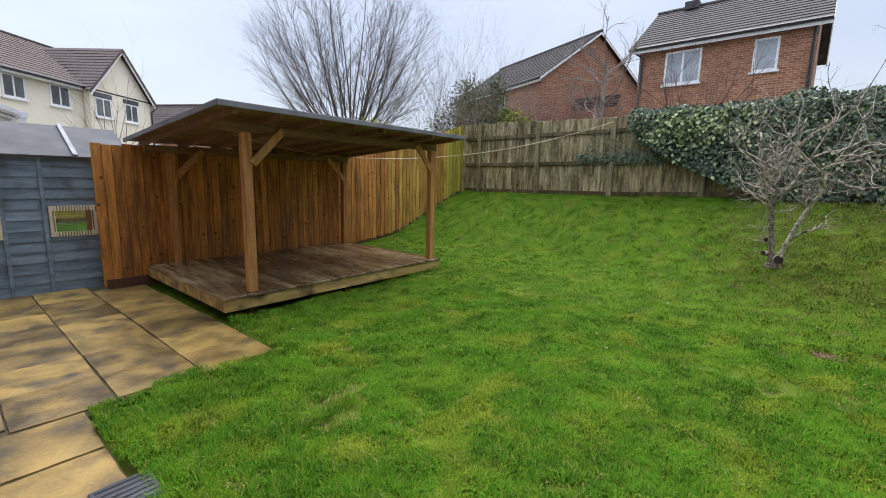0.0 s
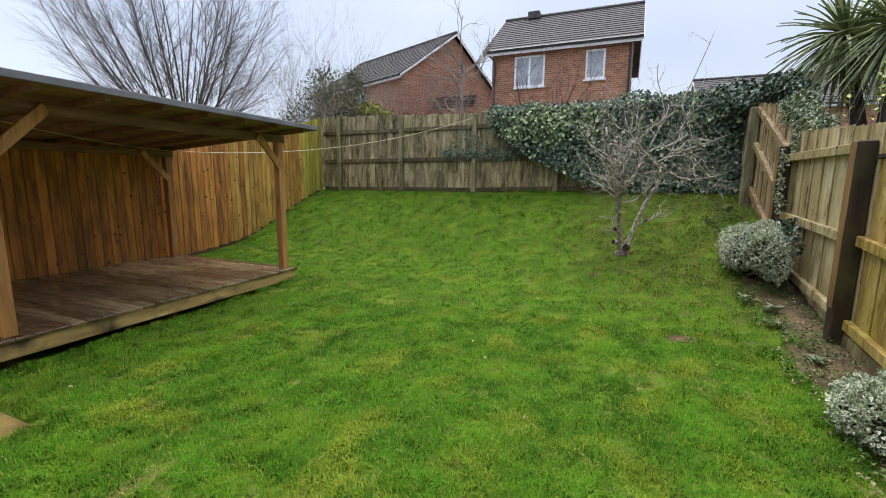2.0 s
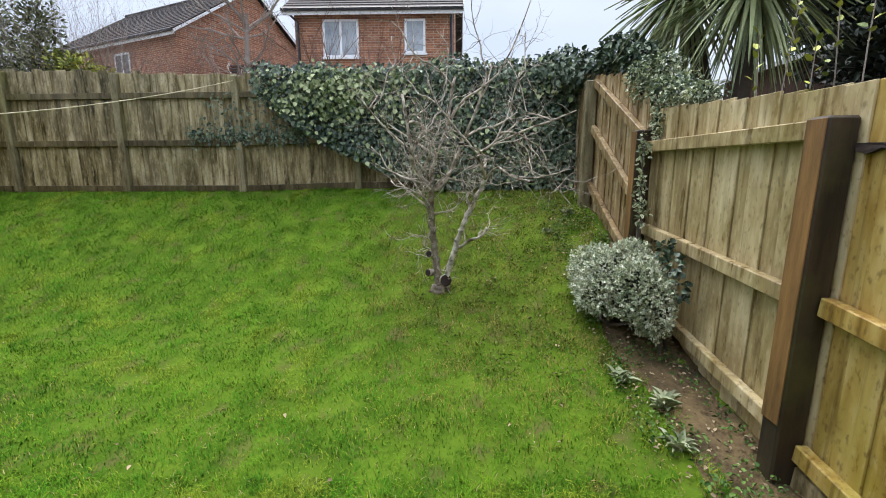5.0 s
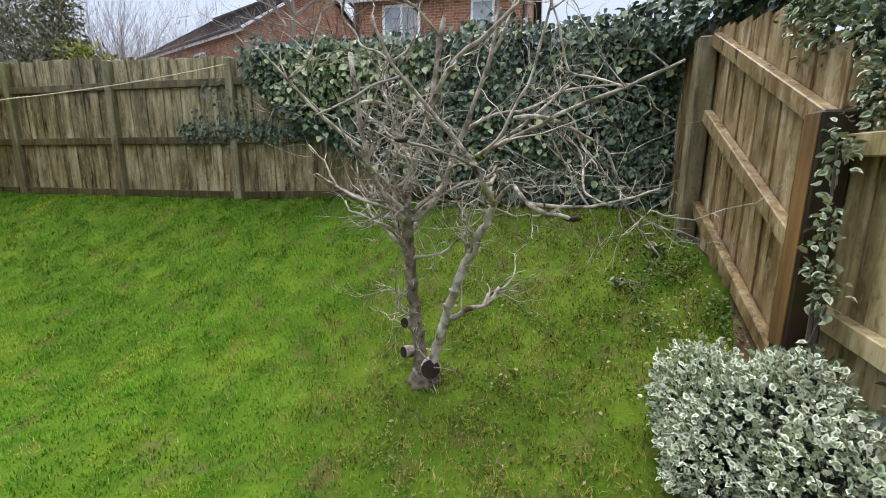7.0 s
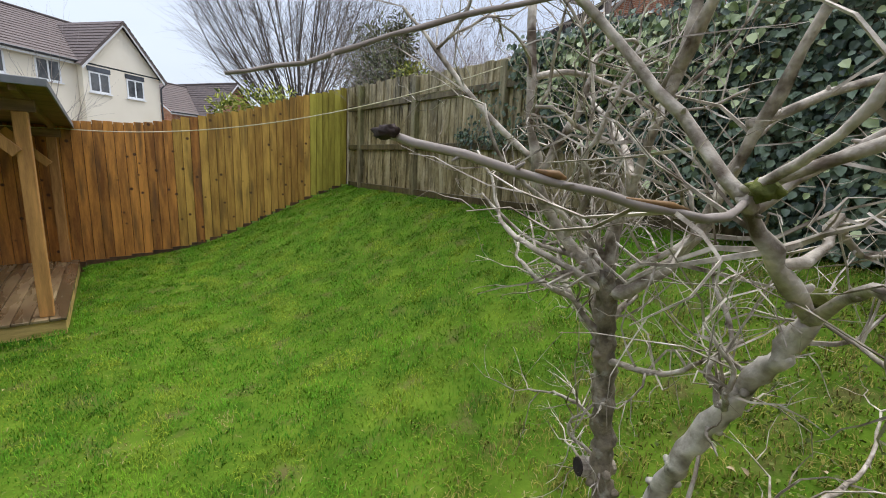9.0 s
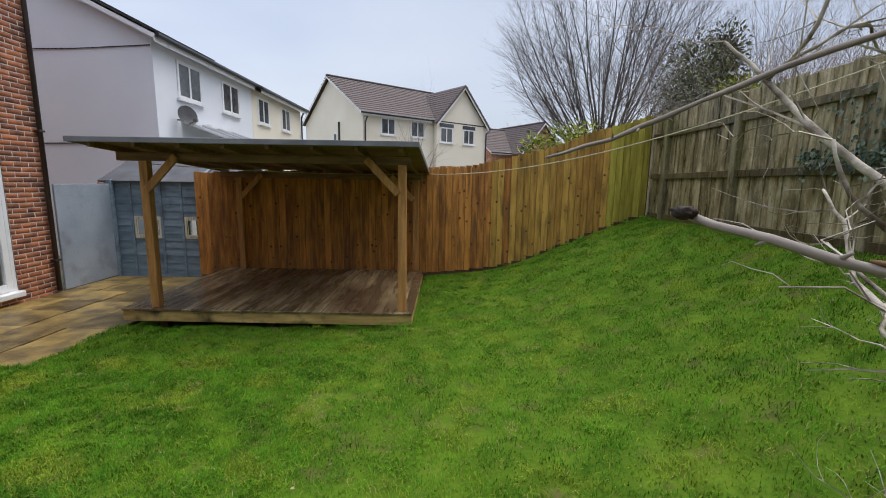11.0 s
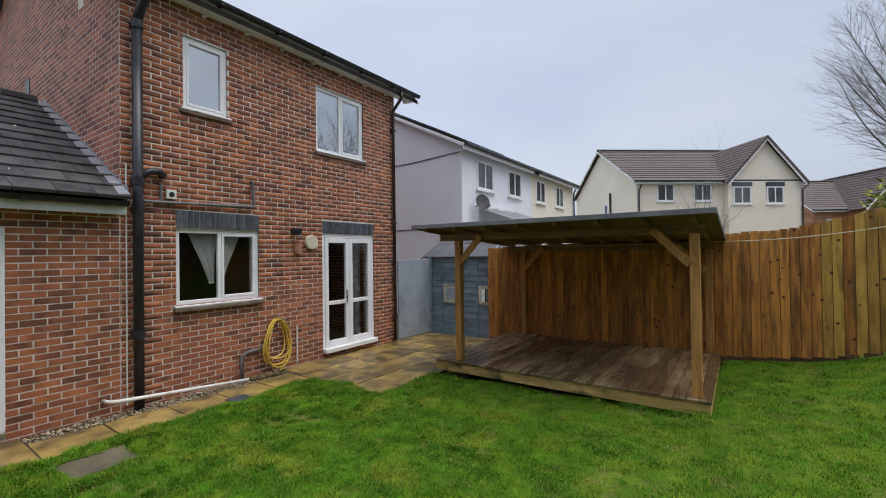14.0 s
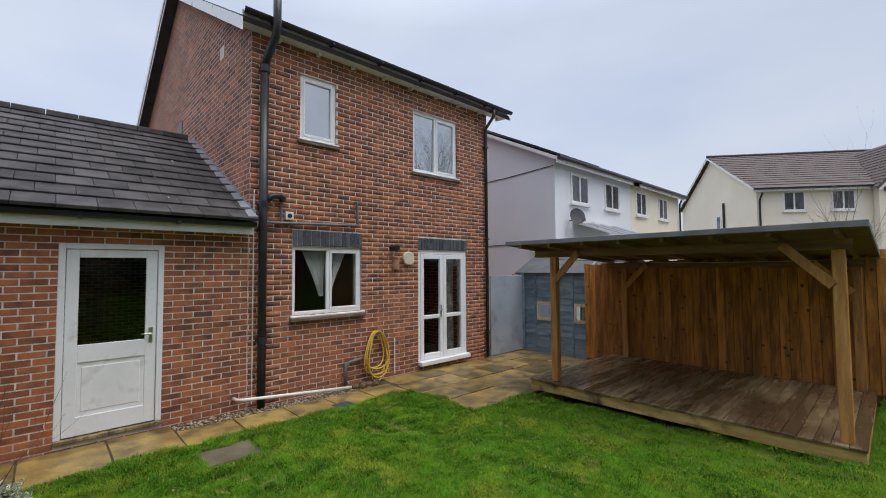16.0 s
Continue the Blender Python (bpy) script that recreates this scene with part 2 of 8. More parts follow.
M["rail_old"] = old_timber("mossy_rail_timber", [(0.030, 0.022, 0.011), (0.095, 0.074, 0.034), (0.20, 0.16, 0.082)], (0.085, 0.085, 0.022), 0.4)
M["post_grey"] = old_timber("grey_olive_post_timber", [(0.085, 0.068, 0.034), (0.24, 0.205, 0.115), (0.38, 0.33, 0.205)], (0.20, 0.20, 0.06), 0.4)
M["wood_post"] = material("post_timber", (0.24, 0.105, 0.028), (0.62, 0.305, 0.092), 3.0, 0.7, 0.35, 26, stretch=(7, 7, 0.7), single=0.3, bump_size=0.003)
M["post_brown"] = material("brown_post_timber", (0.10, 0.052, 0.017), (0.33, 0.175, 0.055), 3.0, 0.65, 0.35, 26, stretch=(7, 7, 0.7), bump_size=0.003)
M["wood_dark"] = material("dark_timber", (0.035, 0.016, 0.008), (0.12, 0.055, 0.026), 3.0, 0.65, 0.35, 26, stretch=(7, 7, 0.7), single=0.3, bump_size=0.003)
M["wood_roof"] = material("roof_board_timber", (0.13, 0.068, 0.03), (0.30, 0.17, 0.08), 3.0, 0.75, 0.3, 26, stretch=(0.8, 6, 6), single=0.3, bump_size=0.003)
M["deck"] = material("wet_deck_board", (0.080, 0.054, 0.027), (0.35, 0.258, 0.138), 2.2, 0.27, 0.4, 24, stretch=(6, 0.8, 6), single=0.75, bump_size=0.003,
                     stain=(0.105, 0.062, 0.032), stain_scale=0.8, stain_at=0.53, detail=8)
M["fascia_wood"] = material("deck_fascia_timber", (0.26, 0.16, 0.046), (0.70, 0.48, 0.17), 2.4, 0.7, 0.4, 24, stretch=(0.8, 6, 6), single=0.3,
                            stain=(0.05, 0.035, 0.014), stain_scale=4, stain_at=0.57)
M["felt"] = material("grey_roof_felt", (0.12, 0.12, 0.13), (0.23, 0.23, 0.245), 3, 0.7, 0.3, 140)
M["felt_dark"] = material("dark_roof_felt", (0.06, 0.062, 0.07), (0.14, 0.142, 0.155), 3, 0.7, 0.3, 140)
M["shed_blue"] = material("grey_blue_shed_paint", (0.115, 0.168, 0.21), (0.25, 0.325, 0.395), 3, 0.7, 0.3, 30, single=0.3, stretch=(1, 6, 6),
                          stain=(0.09, 0.11, 0.135), stain_scale=3, stain_at=0.62)
M["gate"] = material("grey_gate_paint", (0.24, 0.28, 0.33), (0.36, 0.40, 0.45), 1.8, 0.5, 0.08, 30, stain=(0.2, 0.21, 0.23), stain_scale=2.5, stain_at=0.62)
M["slab"] = material("buff_sandstone_slab", (0.088, 0.060, 0.022), (0.42, 0.285, 0.088), 4.2, 0.38, 0.7, 38, single=0.5, bump_size=0.010,
                     stain=(0.075, 0.059, 0.037), stain_scale=3.6, stain_at=0.585, detail=10)
M["joint"] = material("slab_joint_mortar", (0.026, 0.021, 0.012), (0.13, 0.105, 0.058), 6, 0.95, 0.4, 60, stain=(0.04, 0.055, 0.015), stain_scale=3.0, stain_at=0.6)
M["soil"] = material("garden_soil", (0.048, 0.033, 0.014), (0.175, 0.122, 0.054), 5, 0.95, 0.8, 40, bump_size=0.03)
M["gravel"] = material("buff_gravel", (0.20, 0.15, 0.09), (0.50, 0.42, 0.30), 8, 0.85, 0.3, 60, island=0.8)
M["dark_room"] = material("dim_room_wall", (0.16, 0.15, 0.14), (0.22, 0.21, 0.20), 2, 0.9, 0.05, 20)
M["curtain"] = material("white_net_curtain", (0.62, 0.62, 0.60), (0.8, 0.8, 0.78), 6, 0.9, 0.1, 60)
M["curtain_dark"] = material("patterned_curtain", (0.10, 0.11, 0.11), (0.42, 0.42, 0.40), 9, 0.9, 0.1, 30)
M["glass"] = glass("window_glass")
M["mirror"] = material("reflecting_pane", (0.56, 0.58, 0.58), (0.64, 0.66, 0.66), 2, 0.06, 0.0, 20, metal=0.92)
for lk in list(M["mirror"].node_tree.links):
    if lk.to_socket.name == "Roughness":
        M["mirror"].node_tree.links.remove(lk)
M["mirror"].node_tree.nodes["Principled BSDF"].inputs["Roughness"].default_value = 0.02
M["dark_slab"] = material("mossy_grey_slab", (0.055, 0.047, 0.027), (0.17, 0.142, 0.088), 3, 0.8, 0.4, 40)
M["hose"] = material("yellow_hose", (0.58, 0.37, 0.04), (0.78, 0.54, 0.10), 5, 0.45, 0.05, 60)
M["steel"] = material("brushed_metal", (0.45, 0.45, 0.45), (0.65, 0.65, 0.65), 6, 0.3, 0.05, 60, metal=1.0)
M["sill_tile"] = material("weathered_sill_tile", (0.085, 0.055, 0.04), (0.25, 0.18, 0.13), 6, 0.85, 0.3, 60)
M["terracotta"] = material("terracotta", (0.26, 0.12, 0.07), (0.45, 0.24, 0.15), 6, 0.85, 0.3, 60)
M["line"] = material("pale_washing_line", (0.50, 0.44, 0.26), (0.66, 0.6, 0.4), 6, 0.6, 0.0, 60)
M["bark_pale"] = material("pale_fruit_bark", (0.16, 0.125, 0.088), (0.73, 0.66, 0.555), 16, 0.88, 0.9, 70, bump_size=0.008, stain=(0.095, 0.066, 0.042), stain_scale=15, stain_at=0.56)
M["bark_rough"] = material("dark_lichened_bark", (0.065, 0.050, 0.033), (0.33, 0.275, 0.195), 22, 0.9, 0.8, 80, bump_size=0.008, stain=(0.42, 0.40, 0.34), stain_scale=26, stain_at=0.64)
M["bark_white"] = material("pale_lichened_bark", (0.25, 0.21, 0.16), (0.82, 0.76, 0.66), 18, 0.85, 0.7, 80, bump_size=0.006, stain=(0.10, 0.08, 0.055), stain_scale=20, stain_at=0.61)
M["leaf_green"] = material("variegated_leaf_centre", (0.07, 0.12, 0.06), (0.24, 0.31, 0.18), 3, 0.45, 0.1, 40, island=0.8)
M["bark_dark"] = material("dark_bark", (0.045, 0.036, 0.03), (0.13, 0.11, 0.09), 3, 0.9, 0.5, 40)
M["bark_far"] = material("pale_bare_bark", (0.16, 0.13, 0.11), (0.36, 0.31, 0.27), 3, 0.9, 0.3, 40)
M["twig_red"] = material("reddish_twig", (0.11, 0.055, 0.04), (0.24, 0.14, 0.11), 3, 0.9, 0.2, 40)
M["moss"] = material("moss", (0.06, 0.07, 0.01), (0.18, 0.20, 0.03), 20, 0.95, 0.6, 90)
M["cutwood"] = material("dark_cut_wood", (0.010, 0.007, 0.006), (0.055, 0.03, 0.022), 12, 0.9, 0.5, 60)
M["ivy_leaf"] = material("dark_ivy_leaf", (0.022, 0.045, 0.030), (0.165, 0.225, 0.140), 3, 0.42, 0.1, 40, island=0.9, spec=0.4)
M["ivy_pale"] = material("pale_ivy_leaf", (0.08, 0.13, 0.03), (0.42, 0.48, 0.24), 3, 0.4, 0.1, 40, island=1.0, spec=0.4)
M["euonymus"] = material("variegated_leaf", (0.32, 0.38, 0.22), (0.84, 0.85, 0.68), 3, 0.45, 0.1, 40, island=1.0)
M["climber_leaf"] = material("mixed_variegated_leaf", (0.10, 0.145, 0.06), (0.62, 0.66, 0.44), 3, 0.45, 0.1, 40, island=1.2)
M["yellow_leaf"] = material("yellow_green_leaf", (0.10, 0.15, 0.02), (0.50, 0.52, 0.08), 3, 0.5, 0.1, 40, island=0.9)
M["dull_leaf"] = material("dull_green_leaf", (0.05, 0.062, 0.028), (0.22, 0.24, 0.11), 3, 0.6, 0.1, 40, island=0.9)
M["palm_leaf"] = material("palm_leaf", (0.09, 0.13, 0.05), (0.40, 0.45, 0.22), 3, 0.5, 0.1, 40, island=0.8)
# for the evergreen tree, and for the shade painted inside the variegated bushes
M["dark_leaf"] = material("dark_leaf_and_inner_shade", (0.008, 0.014, 0.010), (0.035, 0.05, 0.028), 3, 0.55, 0.1, 40, island=0.8)
M["dead_leaf"] = material("dead_leaf", (0.10, 0.06, 0.03), (0.42, 0.33, 0.2), 3, 0.8, 0.1, 40, island=0.9)
M["grass"] = material("grass_blade", (0.029, 0.102, 0.006), (0.112, 0.285, 0.016), 2.0, 0.72, 0.0, 11, island=0.55, spec=0.06,
                      stain=(0.150, 0.280, 0.016), stain_scale=2.6, stain_at=0.60)
M["yellowed_grass"] = material("yellow_green_blade", (0.105, 0.170, 0.010), (0.27, 0.34, 0.034), 2.0, 0.75, 0.0, 11, island=0.7, spec=0.06)
M["dead_grass"] = material("straw_blade", (0.16, 0.125, 0.042), (0.42, 0.36, 0.16), 4.0, 0.85, 0.0, 11, island=0.8, spec=0.06)
M["mossy_grass"] = material("mossy_brown_grass", (0.090, 0.090, 0.017), (0.31, 0.285, 0.066), 5.0, 0.75, 0.0, 9, island=0.8, spec=0.08,
                            stain=(0.17, 0.135, 0.05), stain_scale=5.0, stain_at=0.62)
M["post_dark"] = material("near_black_post", (0.014, 0.010, 0.006), (0.062, 0.040, 0.020), 3.0, 0.6, 0.4, 26, stretch=(7, 7, 0.7), bump_size=0.004, stain=(0.075, 0.070, 0.022), stain_scale=3, stain_at=0.60)
M["weed_green"] = material("weed_leaf", (0.030, 0.085, 0.014), (0.14, 0.24, 0.055), 3, 0.6, 0.1, 40, island=0.9, spec=0.2)
M["outer_ground"] = material("neighbouring_ground", (0.075, 0.078, 0.05), (0.21, 0.20, 0.15), 0.6, 0.95, 0.4, 12, bump_size=0.02)
M["clover"] = material("mossy_clover_leaf", (0.055, 0.075, 0.014), (0.17, 0.20, 0.045), 3, 0.7, 0.1, 40, island=0.9, spec=0.2)
M["turf"] = material("turf", (0.040, 0.088, 0.006), (0.115, 0.185, 0.017), 3.5, 0.95, 0.6, 30, bump_size=0.02, stain=(0.11, 0.10, 0.034), stain_scale=5.0, stain_at=0.63, spec=0.05)

# ---------------------------------------------------------------- helpers for meshes
BASE = {}
UPVEC = Vector((0, 0, 1))


def thing(name, base=(0, 0, 0), label="", category="", group="", kind="", turn=0.0):
    ob = new(name)
    ob.empty_display_size = 0.1
    ob.matrix_basis = pose(*base, 0, 0, turn)
    BASE[ob] = ob.matrix_basis.copy()
    return tagged(ob, label, category, group, kind)


def mesh_of(bm, name, mat, smooth=False):
    me = bpy.data.meshes.new(name)
    bm.to_mesh(me)
    bm.free()
    for mt in (mat if isinstance(mat, (list, tuple)) else [mat]):
        me.materials.append(mt)
    if smooth:
        me.polygons.foreach_set("use_smooth", [True] * len(me.polygons))
    return me


def part(name, bm, mat, parent=None, label="", smooth=False, kind=""):
    """One mesh object from a bmesh in world coordinates, under a thing or a part."""
    inv = BASE[parent].inverted() if parent else Matrix()
    bm.transform(inv)
    ob = new(name, mesh_of(bm, name, mat, smooth))
    if parent:
        ob.parent = parent
        BASE[ob] = BASE[parent]
    else:
        BASE[ob] = Matrix()
    return tagged(ob, label, kind=kind)


def piece(name, me, parent, m, label=""):
    """One more object on a shared mesh, at the world pose m."""
    ob = new(name, me)
    ob.parent = parent
    ob.matrix_basis = BASE[parent].inverted() @ m
    return tagged(ob, label)


def box(bm, lo, hi, bevel=0.0):
    """Adds a box from corner to corner."""
    lo, hi = Vector(lo), Vector(hi)
    m = Matrix.Translation((lo + hi) / 2) @ Matrix.Diagonal((*(hi - lo), 1))
    made = bmesh.ops.create_cube(bm, size=1.0, matrix=m)["verts"]
    if bevel:
        edges = list({e for v in made for e in v.link_edges})
        bmesh.ops.bevel(bm, geom=edges, offset=bevel, segments=1, affect="EDGES")
    return bm


def cube(lo, hi, bevel=0.0):
    return box(bmesh.new(), lo, hi, bevel)


def beam(bm, a, b, w, h, up=UPVEC, bevel=0.0):
    """A straight timber of section w x h between two points."""
    a, b = Vector(a), Vector(b)
    d = (b - a).normalized()
    s = d.cross(up)
    s = s.normalized() if s.length > 1e-4 else Vector((1, 0, 0))
    u = s.cross(d)
    m = Matrix((s, d, u)).transposed().to_4x4()
    m.translation = (a + b) / 2
    made = bmesh.ops.create_cube(bm, size=1.0, matrix=m @ Matrix.Diagonal((w, (b - a).length, h, 1)))["verts"]
    if bevel:
        bmesh.ops.bevel(bm, geom=list({e for v in made for e in v.link_edges}), offset=bevel, segments=1, affect="EDGES")
    return bm


def tube(bm, pts, radii, sides=8, caps=True):
    """A tapering tube along points."""
    pts = [Vector(p) for p in pts]
    if not isinstance(radii, (list, tuple)):
        radii = [radii] * len(pts)
    rings = []
    ref = None
    for k, p in enumerate(pts):
        d = (pts[min(k + 1, len(pts) - 1)] - pts[max(k - 1, 0)]).normalized()
        if ref is None:
            ref = d.orthogonal().normalized()
        ref = ref - d * ref.dot(d)
        ref = ref.normalized() if ref.length > 1e-5 else d.orthogonal().normalized()
        o = d.cross(ref)
        rings.append([bm.verts.new(p + (ref * math.cos(a) + o * math.sin(a)) * radii[k]) for a in (2 * math.pi * i / sides for i in range(sides))])
    for r0, r1 in zip(rings, rings[1:]):
        for i in range(sides):
            j = (i + 1) % sides
            bm.faces.new((r0[i], r0[j], r1[j], r1[i]))
    if caps:
        bm.faces.new(rings[0][::-1])
        bm.faces.new(rings[-1])
    return bm


def sheet(bm, quad, thick):
    """A slab from four corners (counter-clockwise seen from outside), thickened inwards."""
    q = [Vector(p) for p in quad]
    nrm = (q[1] - q[0]).cross(q[2] - q[0]).normalized() * thick
    top = [bm.verts.new(p) for p in q]
    low = [bm.verts.new(p - nrm) for p in q]
    bm.faces.new(top)
    bm.faces.new(low[::-1])
    for i in range(len(q)):
        j = (i + 1) % len(q)
        bm.faces.new((top[j], top[i], low[i], low[j]))
    return bm


def array_mesh(name, verts, faces, mats):
    """A mesh straight from numpy arrays; all faces have the same number of corners."""
    me = bpy.data.meshes.new(name)
    nf, k = faces.shape
    me.vertices.add(len(verts))
    me.vertices.foreach_set("co", verts.astype(np.float32).ravel())
    me.loops.add(nf * k)
    me.loops.foreach_set("vertex_index", faces.astype(np.int32).ravel())
    me.polygons.add(nf)
    me.polygons.foreach_set("loop_start", np.arange(0, nf * k, k, dtype=np.int32))
    me.polygons.foreach_set("loop_total", np.full(nf, k, dtype=np.int32))
    for mt in (mats if isinstance(mats, (list, tuple)) else [mats]):
        me.materials.append(mt)
    me.update(calc_edges=True)
    return me


# ---------------------------------------------------------------- ground
GX = np.array([-0.4, 2.0, 3.3, 4.5, 5.5, 6.5, 7.2, 8.0, 9.0, 14.0])
GY = np.array([-1.4, 1.5, 3.5, 7.5])
GZ = np.array([[0.0, 0.03, 0.08, 0.19, 0.34, 0.70, 0.95, 1.20, 1.40, 1.60],
               [0.0, 0.02, 0.05, 0.09, 0.19, 0.38, 0.62, 0.98, 1.38, 1.60],
               [0.0, 0.02, 0.05, 0.09, 0.15, 0.22, 0.46, 0.84, 1.33, 1.60],
               [0.0, 0.02, 0.03, 0.09, 0.16, 0.29, 0.56, 0.92, 1.30, 1.60]])


def lawn_z(x, y):
    """Height of the lawn: flat by the house, a bank towards the far fence."""
    x, y = np.asarray(x, float), np.asarray(y, float)
    out = 0
    for dx, w in ((-0.3, 0.25), (0.0, 0.5), (0.3, 0.25)):
        cols = np.stack([np.interp(x + dx, GX, row) for row in GZ])
        f = np.interp(y, GY, np.arange(len(GY)))
        i = np.clip(f.astype(int), 0, len(GY) - 2)
        u = f - i
        u = u * u * (3 - 2 * u)
        lo, hi = np.take_along_axis(cols, i[None], 0)[0], np.take_along_axis(cols, i[None] + 1, 0)[0]
        out = out + w * (lo * (1 - u) + hi * u)
    return out


def lz(x, y):
    return float(lawn_z(np.array([x]), np.array([y]))[0])


def on_paving(x, y):
    """True over the paved path along the house and the patio in front of the deck."""
    return (x < 0.12) | ((y > 3.66) & (x < 1.42)) | ((y > 4.62) & (x < 5.1))

# ---------------------------------------------------------------- ground sheet
xs = np.concatenate([[-600, -200, -60, -25, -12, -6, -3, -1.5], np.arange(-0.8, 9.2, 0.12), [9.6, 10.4, 12, 14, 17, 21, 27, 40, 80, 250, 700]])
ys = np.concatenate([[-600, -200, -60, -25, -12, -6, -3.5, -2.2], np.arange(-1.7, 7.8, 0.12), [8.4, 9.2, 10.5, 13, 17, 22, 30, 45, 90, 250, 700]])
gx, gy = np.meshgrid(xs, ys, indexing="ij")
gz = lawn_z(gx.ravel(), gy.ravel()).reshape(gx.shape)
inside = (gx > -0.7) & (gx < 9.0) & (gy > -1.35) & (gy < 7.4)
rough = np.array([noise.noise((a * 1.7, b * 1.7, 0.3)) for a, b in zip(gx.ravel(), gy.ravel())]).reshape(gx.shape)
gz = gz + np.where(inside, 0.022 * rough, 0.0)
gz = gz - np.where(on_paving(gx, gy), 0.09, 0.0)
verts = np.stack([gx.ravel(), gy.ravel(), gz.ravel()], 1)
nx, ny = gx.shape
ii, jj = np.meshgrid(np.arange(nx - 1), np.arange(ny - 1), indexing="ij")
f0 = (ii * ny + jj).ravel()
faces = np.stack([f0, f0 + ny, f0 + ny + 1, f0 + 1], 1)
ground_me = array_mesh("ground", verts, faces, [M["turf"], M["outer_ground"]])
fx, fy = verts[faces].mean(1)[:, 0], verts[faces].mean(1)[:, 1]
# unseen ground beyond the fences, kept neutral so it bounces no green onto walls
ground_me.polygons.foreach_set("material_index", ((fx > 9.2) | (fx < -0.9) | (fy > 7.6) | (fy < -1.5)).astype(np.int32))
ground_me.polygons.foreach_set("use_smooth", [True] * len(ground_me.polygons))
ground = tagged(new("ground", ground_me), "sloping lawn turf rising to a bank", "ground", kind="structure")

WALL = -0.81          # garden face of the house
SIDE = 1.50           # gable face of the house
END = 6.52            # far corner of the house
EAVE = 5.27


def brick_mesh(name, mat):
    """Unit brick, 1 wide (y) x 1 high (z), front at x = 0 with worn, chamfered edges; sides go back 1 in x."""
    c = 0.035
    bm = bmesh.new()
    ring = [[bm.verts.new((x, s * (0.5 - k), t * (0.5 - 2 * k))) for s, t in ((-1, -1), (1, -1), (1, 1), (-1, 1))] for x, k in ((-1, 0.0), (-0.25, 0.0), (0.0, c * 0.6))]
    for a, b in zip(ring, ring[1:]):
        for i in range(4):
            j = (i + 1) % 4
            bm.faces.new((a[i], a[j], b[j], b[i]))
    bm.faces.new(ring[-1])
    bmesh.ops.recalc_face_normals(bm, faces=bm.faces)
    return mesh_of(bm, name, mat)


BRICK = brick_mesh("brick", M["brick"])
COURSE, LONG = 0.075, 0.225


def wall_cells(y0, y1, z0, z1, holes):
    """Rectangles that fill a wall around its openings."""
    cy = sorted({y0, y1, *[h[k] for h in holes for k in (0, 1)]})
    cz = sorted({z0, z1, *[h[k] for h in holes for k in (2, 3)]})
    for a, b in zip(cy, cy[1:]):
        for c, d in zip(cz, cz[1:]):
            if not any(h[0] <= (a + b) / 2 <= h[1] and h[2] <= (c + d) / 2 <= h[3] for h in holes):
                yield a, b, c, d


def lay_bricks(y0, y1, z0, z1, holes, seed):
    """Stretcher bond: centre, width and height of each brick of a wall, cut at its openings."""
    rnd = random.Random(seed)
    out = []
    for r in range(int((z1 - z0) / COURSE)):
        a, b = z0 + r * COURSE + 0.005, z0 + (r + 1) * COURSE - 0.005
        spans = [(y0, y1)]
        for h in holes:
            if a < h[3] - 0.01 and b > h[2] + 0.01:
                spans = [s for p in spans for s in ((p[0], min(p[1], h[0])), (max(p[0], h[1]), p[1])) if s[1] - s[0] > 0.03]
        for lo, hi in spans:
            y = y0 - LONG * (0.5 if r % 2 else 0.0)
            while y < hi:
                p, q = max(lo, y + 0.005), min(hi, y + LONG - 0.005)
                if q - p > 0.02:
                    out.append(((p + q) / 2, (a + b) / 2, q - p, b - a, rnd.uniform(-0.0015, 0.0025)))
                y += LONG
    return out


def brick_face(parent, rows, near, proud=0.0035):
    """The bricks of a wall in the plane x = WALL: those for which near() holds as objects, the others joined."""
    singles = [r for r in rows if near(r)][:300]
    keep = {id(r) for r in singles}
    for y, z, w, h, d in singles:
        piece("brick", BRICK, parent, Matrix.Translation((WALL + proud + d, y, z)) @ Matrix.Diagonal((0.03, w, h, 1)))
    bv = np.array([v.co[:] for v in BRICK.vertices])
    quads = np.array([list(p.vertices) for p in BRICK.polygons])
    vs, fs = [], []
    for r in rows:
        if id(r) in keep:
            continue
        y, z, w, h, d = r
        fs.append(quads + len(vs) * len(bv))
        vs.append(bv * (0.03, w, h) + (WALL + proud + d, y, z))
    if vs:
        ob = new("brickwork", array_mesh("brickwork", np.concatenate(vs), np.concatenate(fs), M["brick_many"]))
        ob.parent = parent
        ob.matrix_basis = BASE[parent].inverted()
        tagged(ob, kind="stuff")


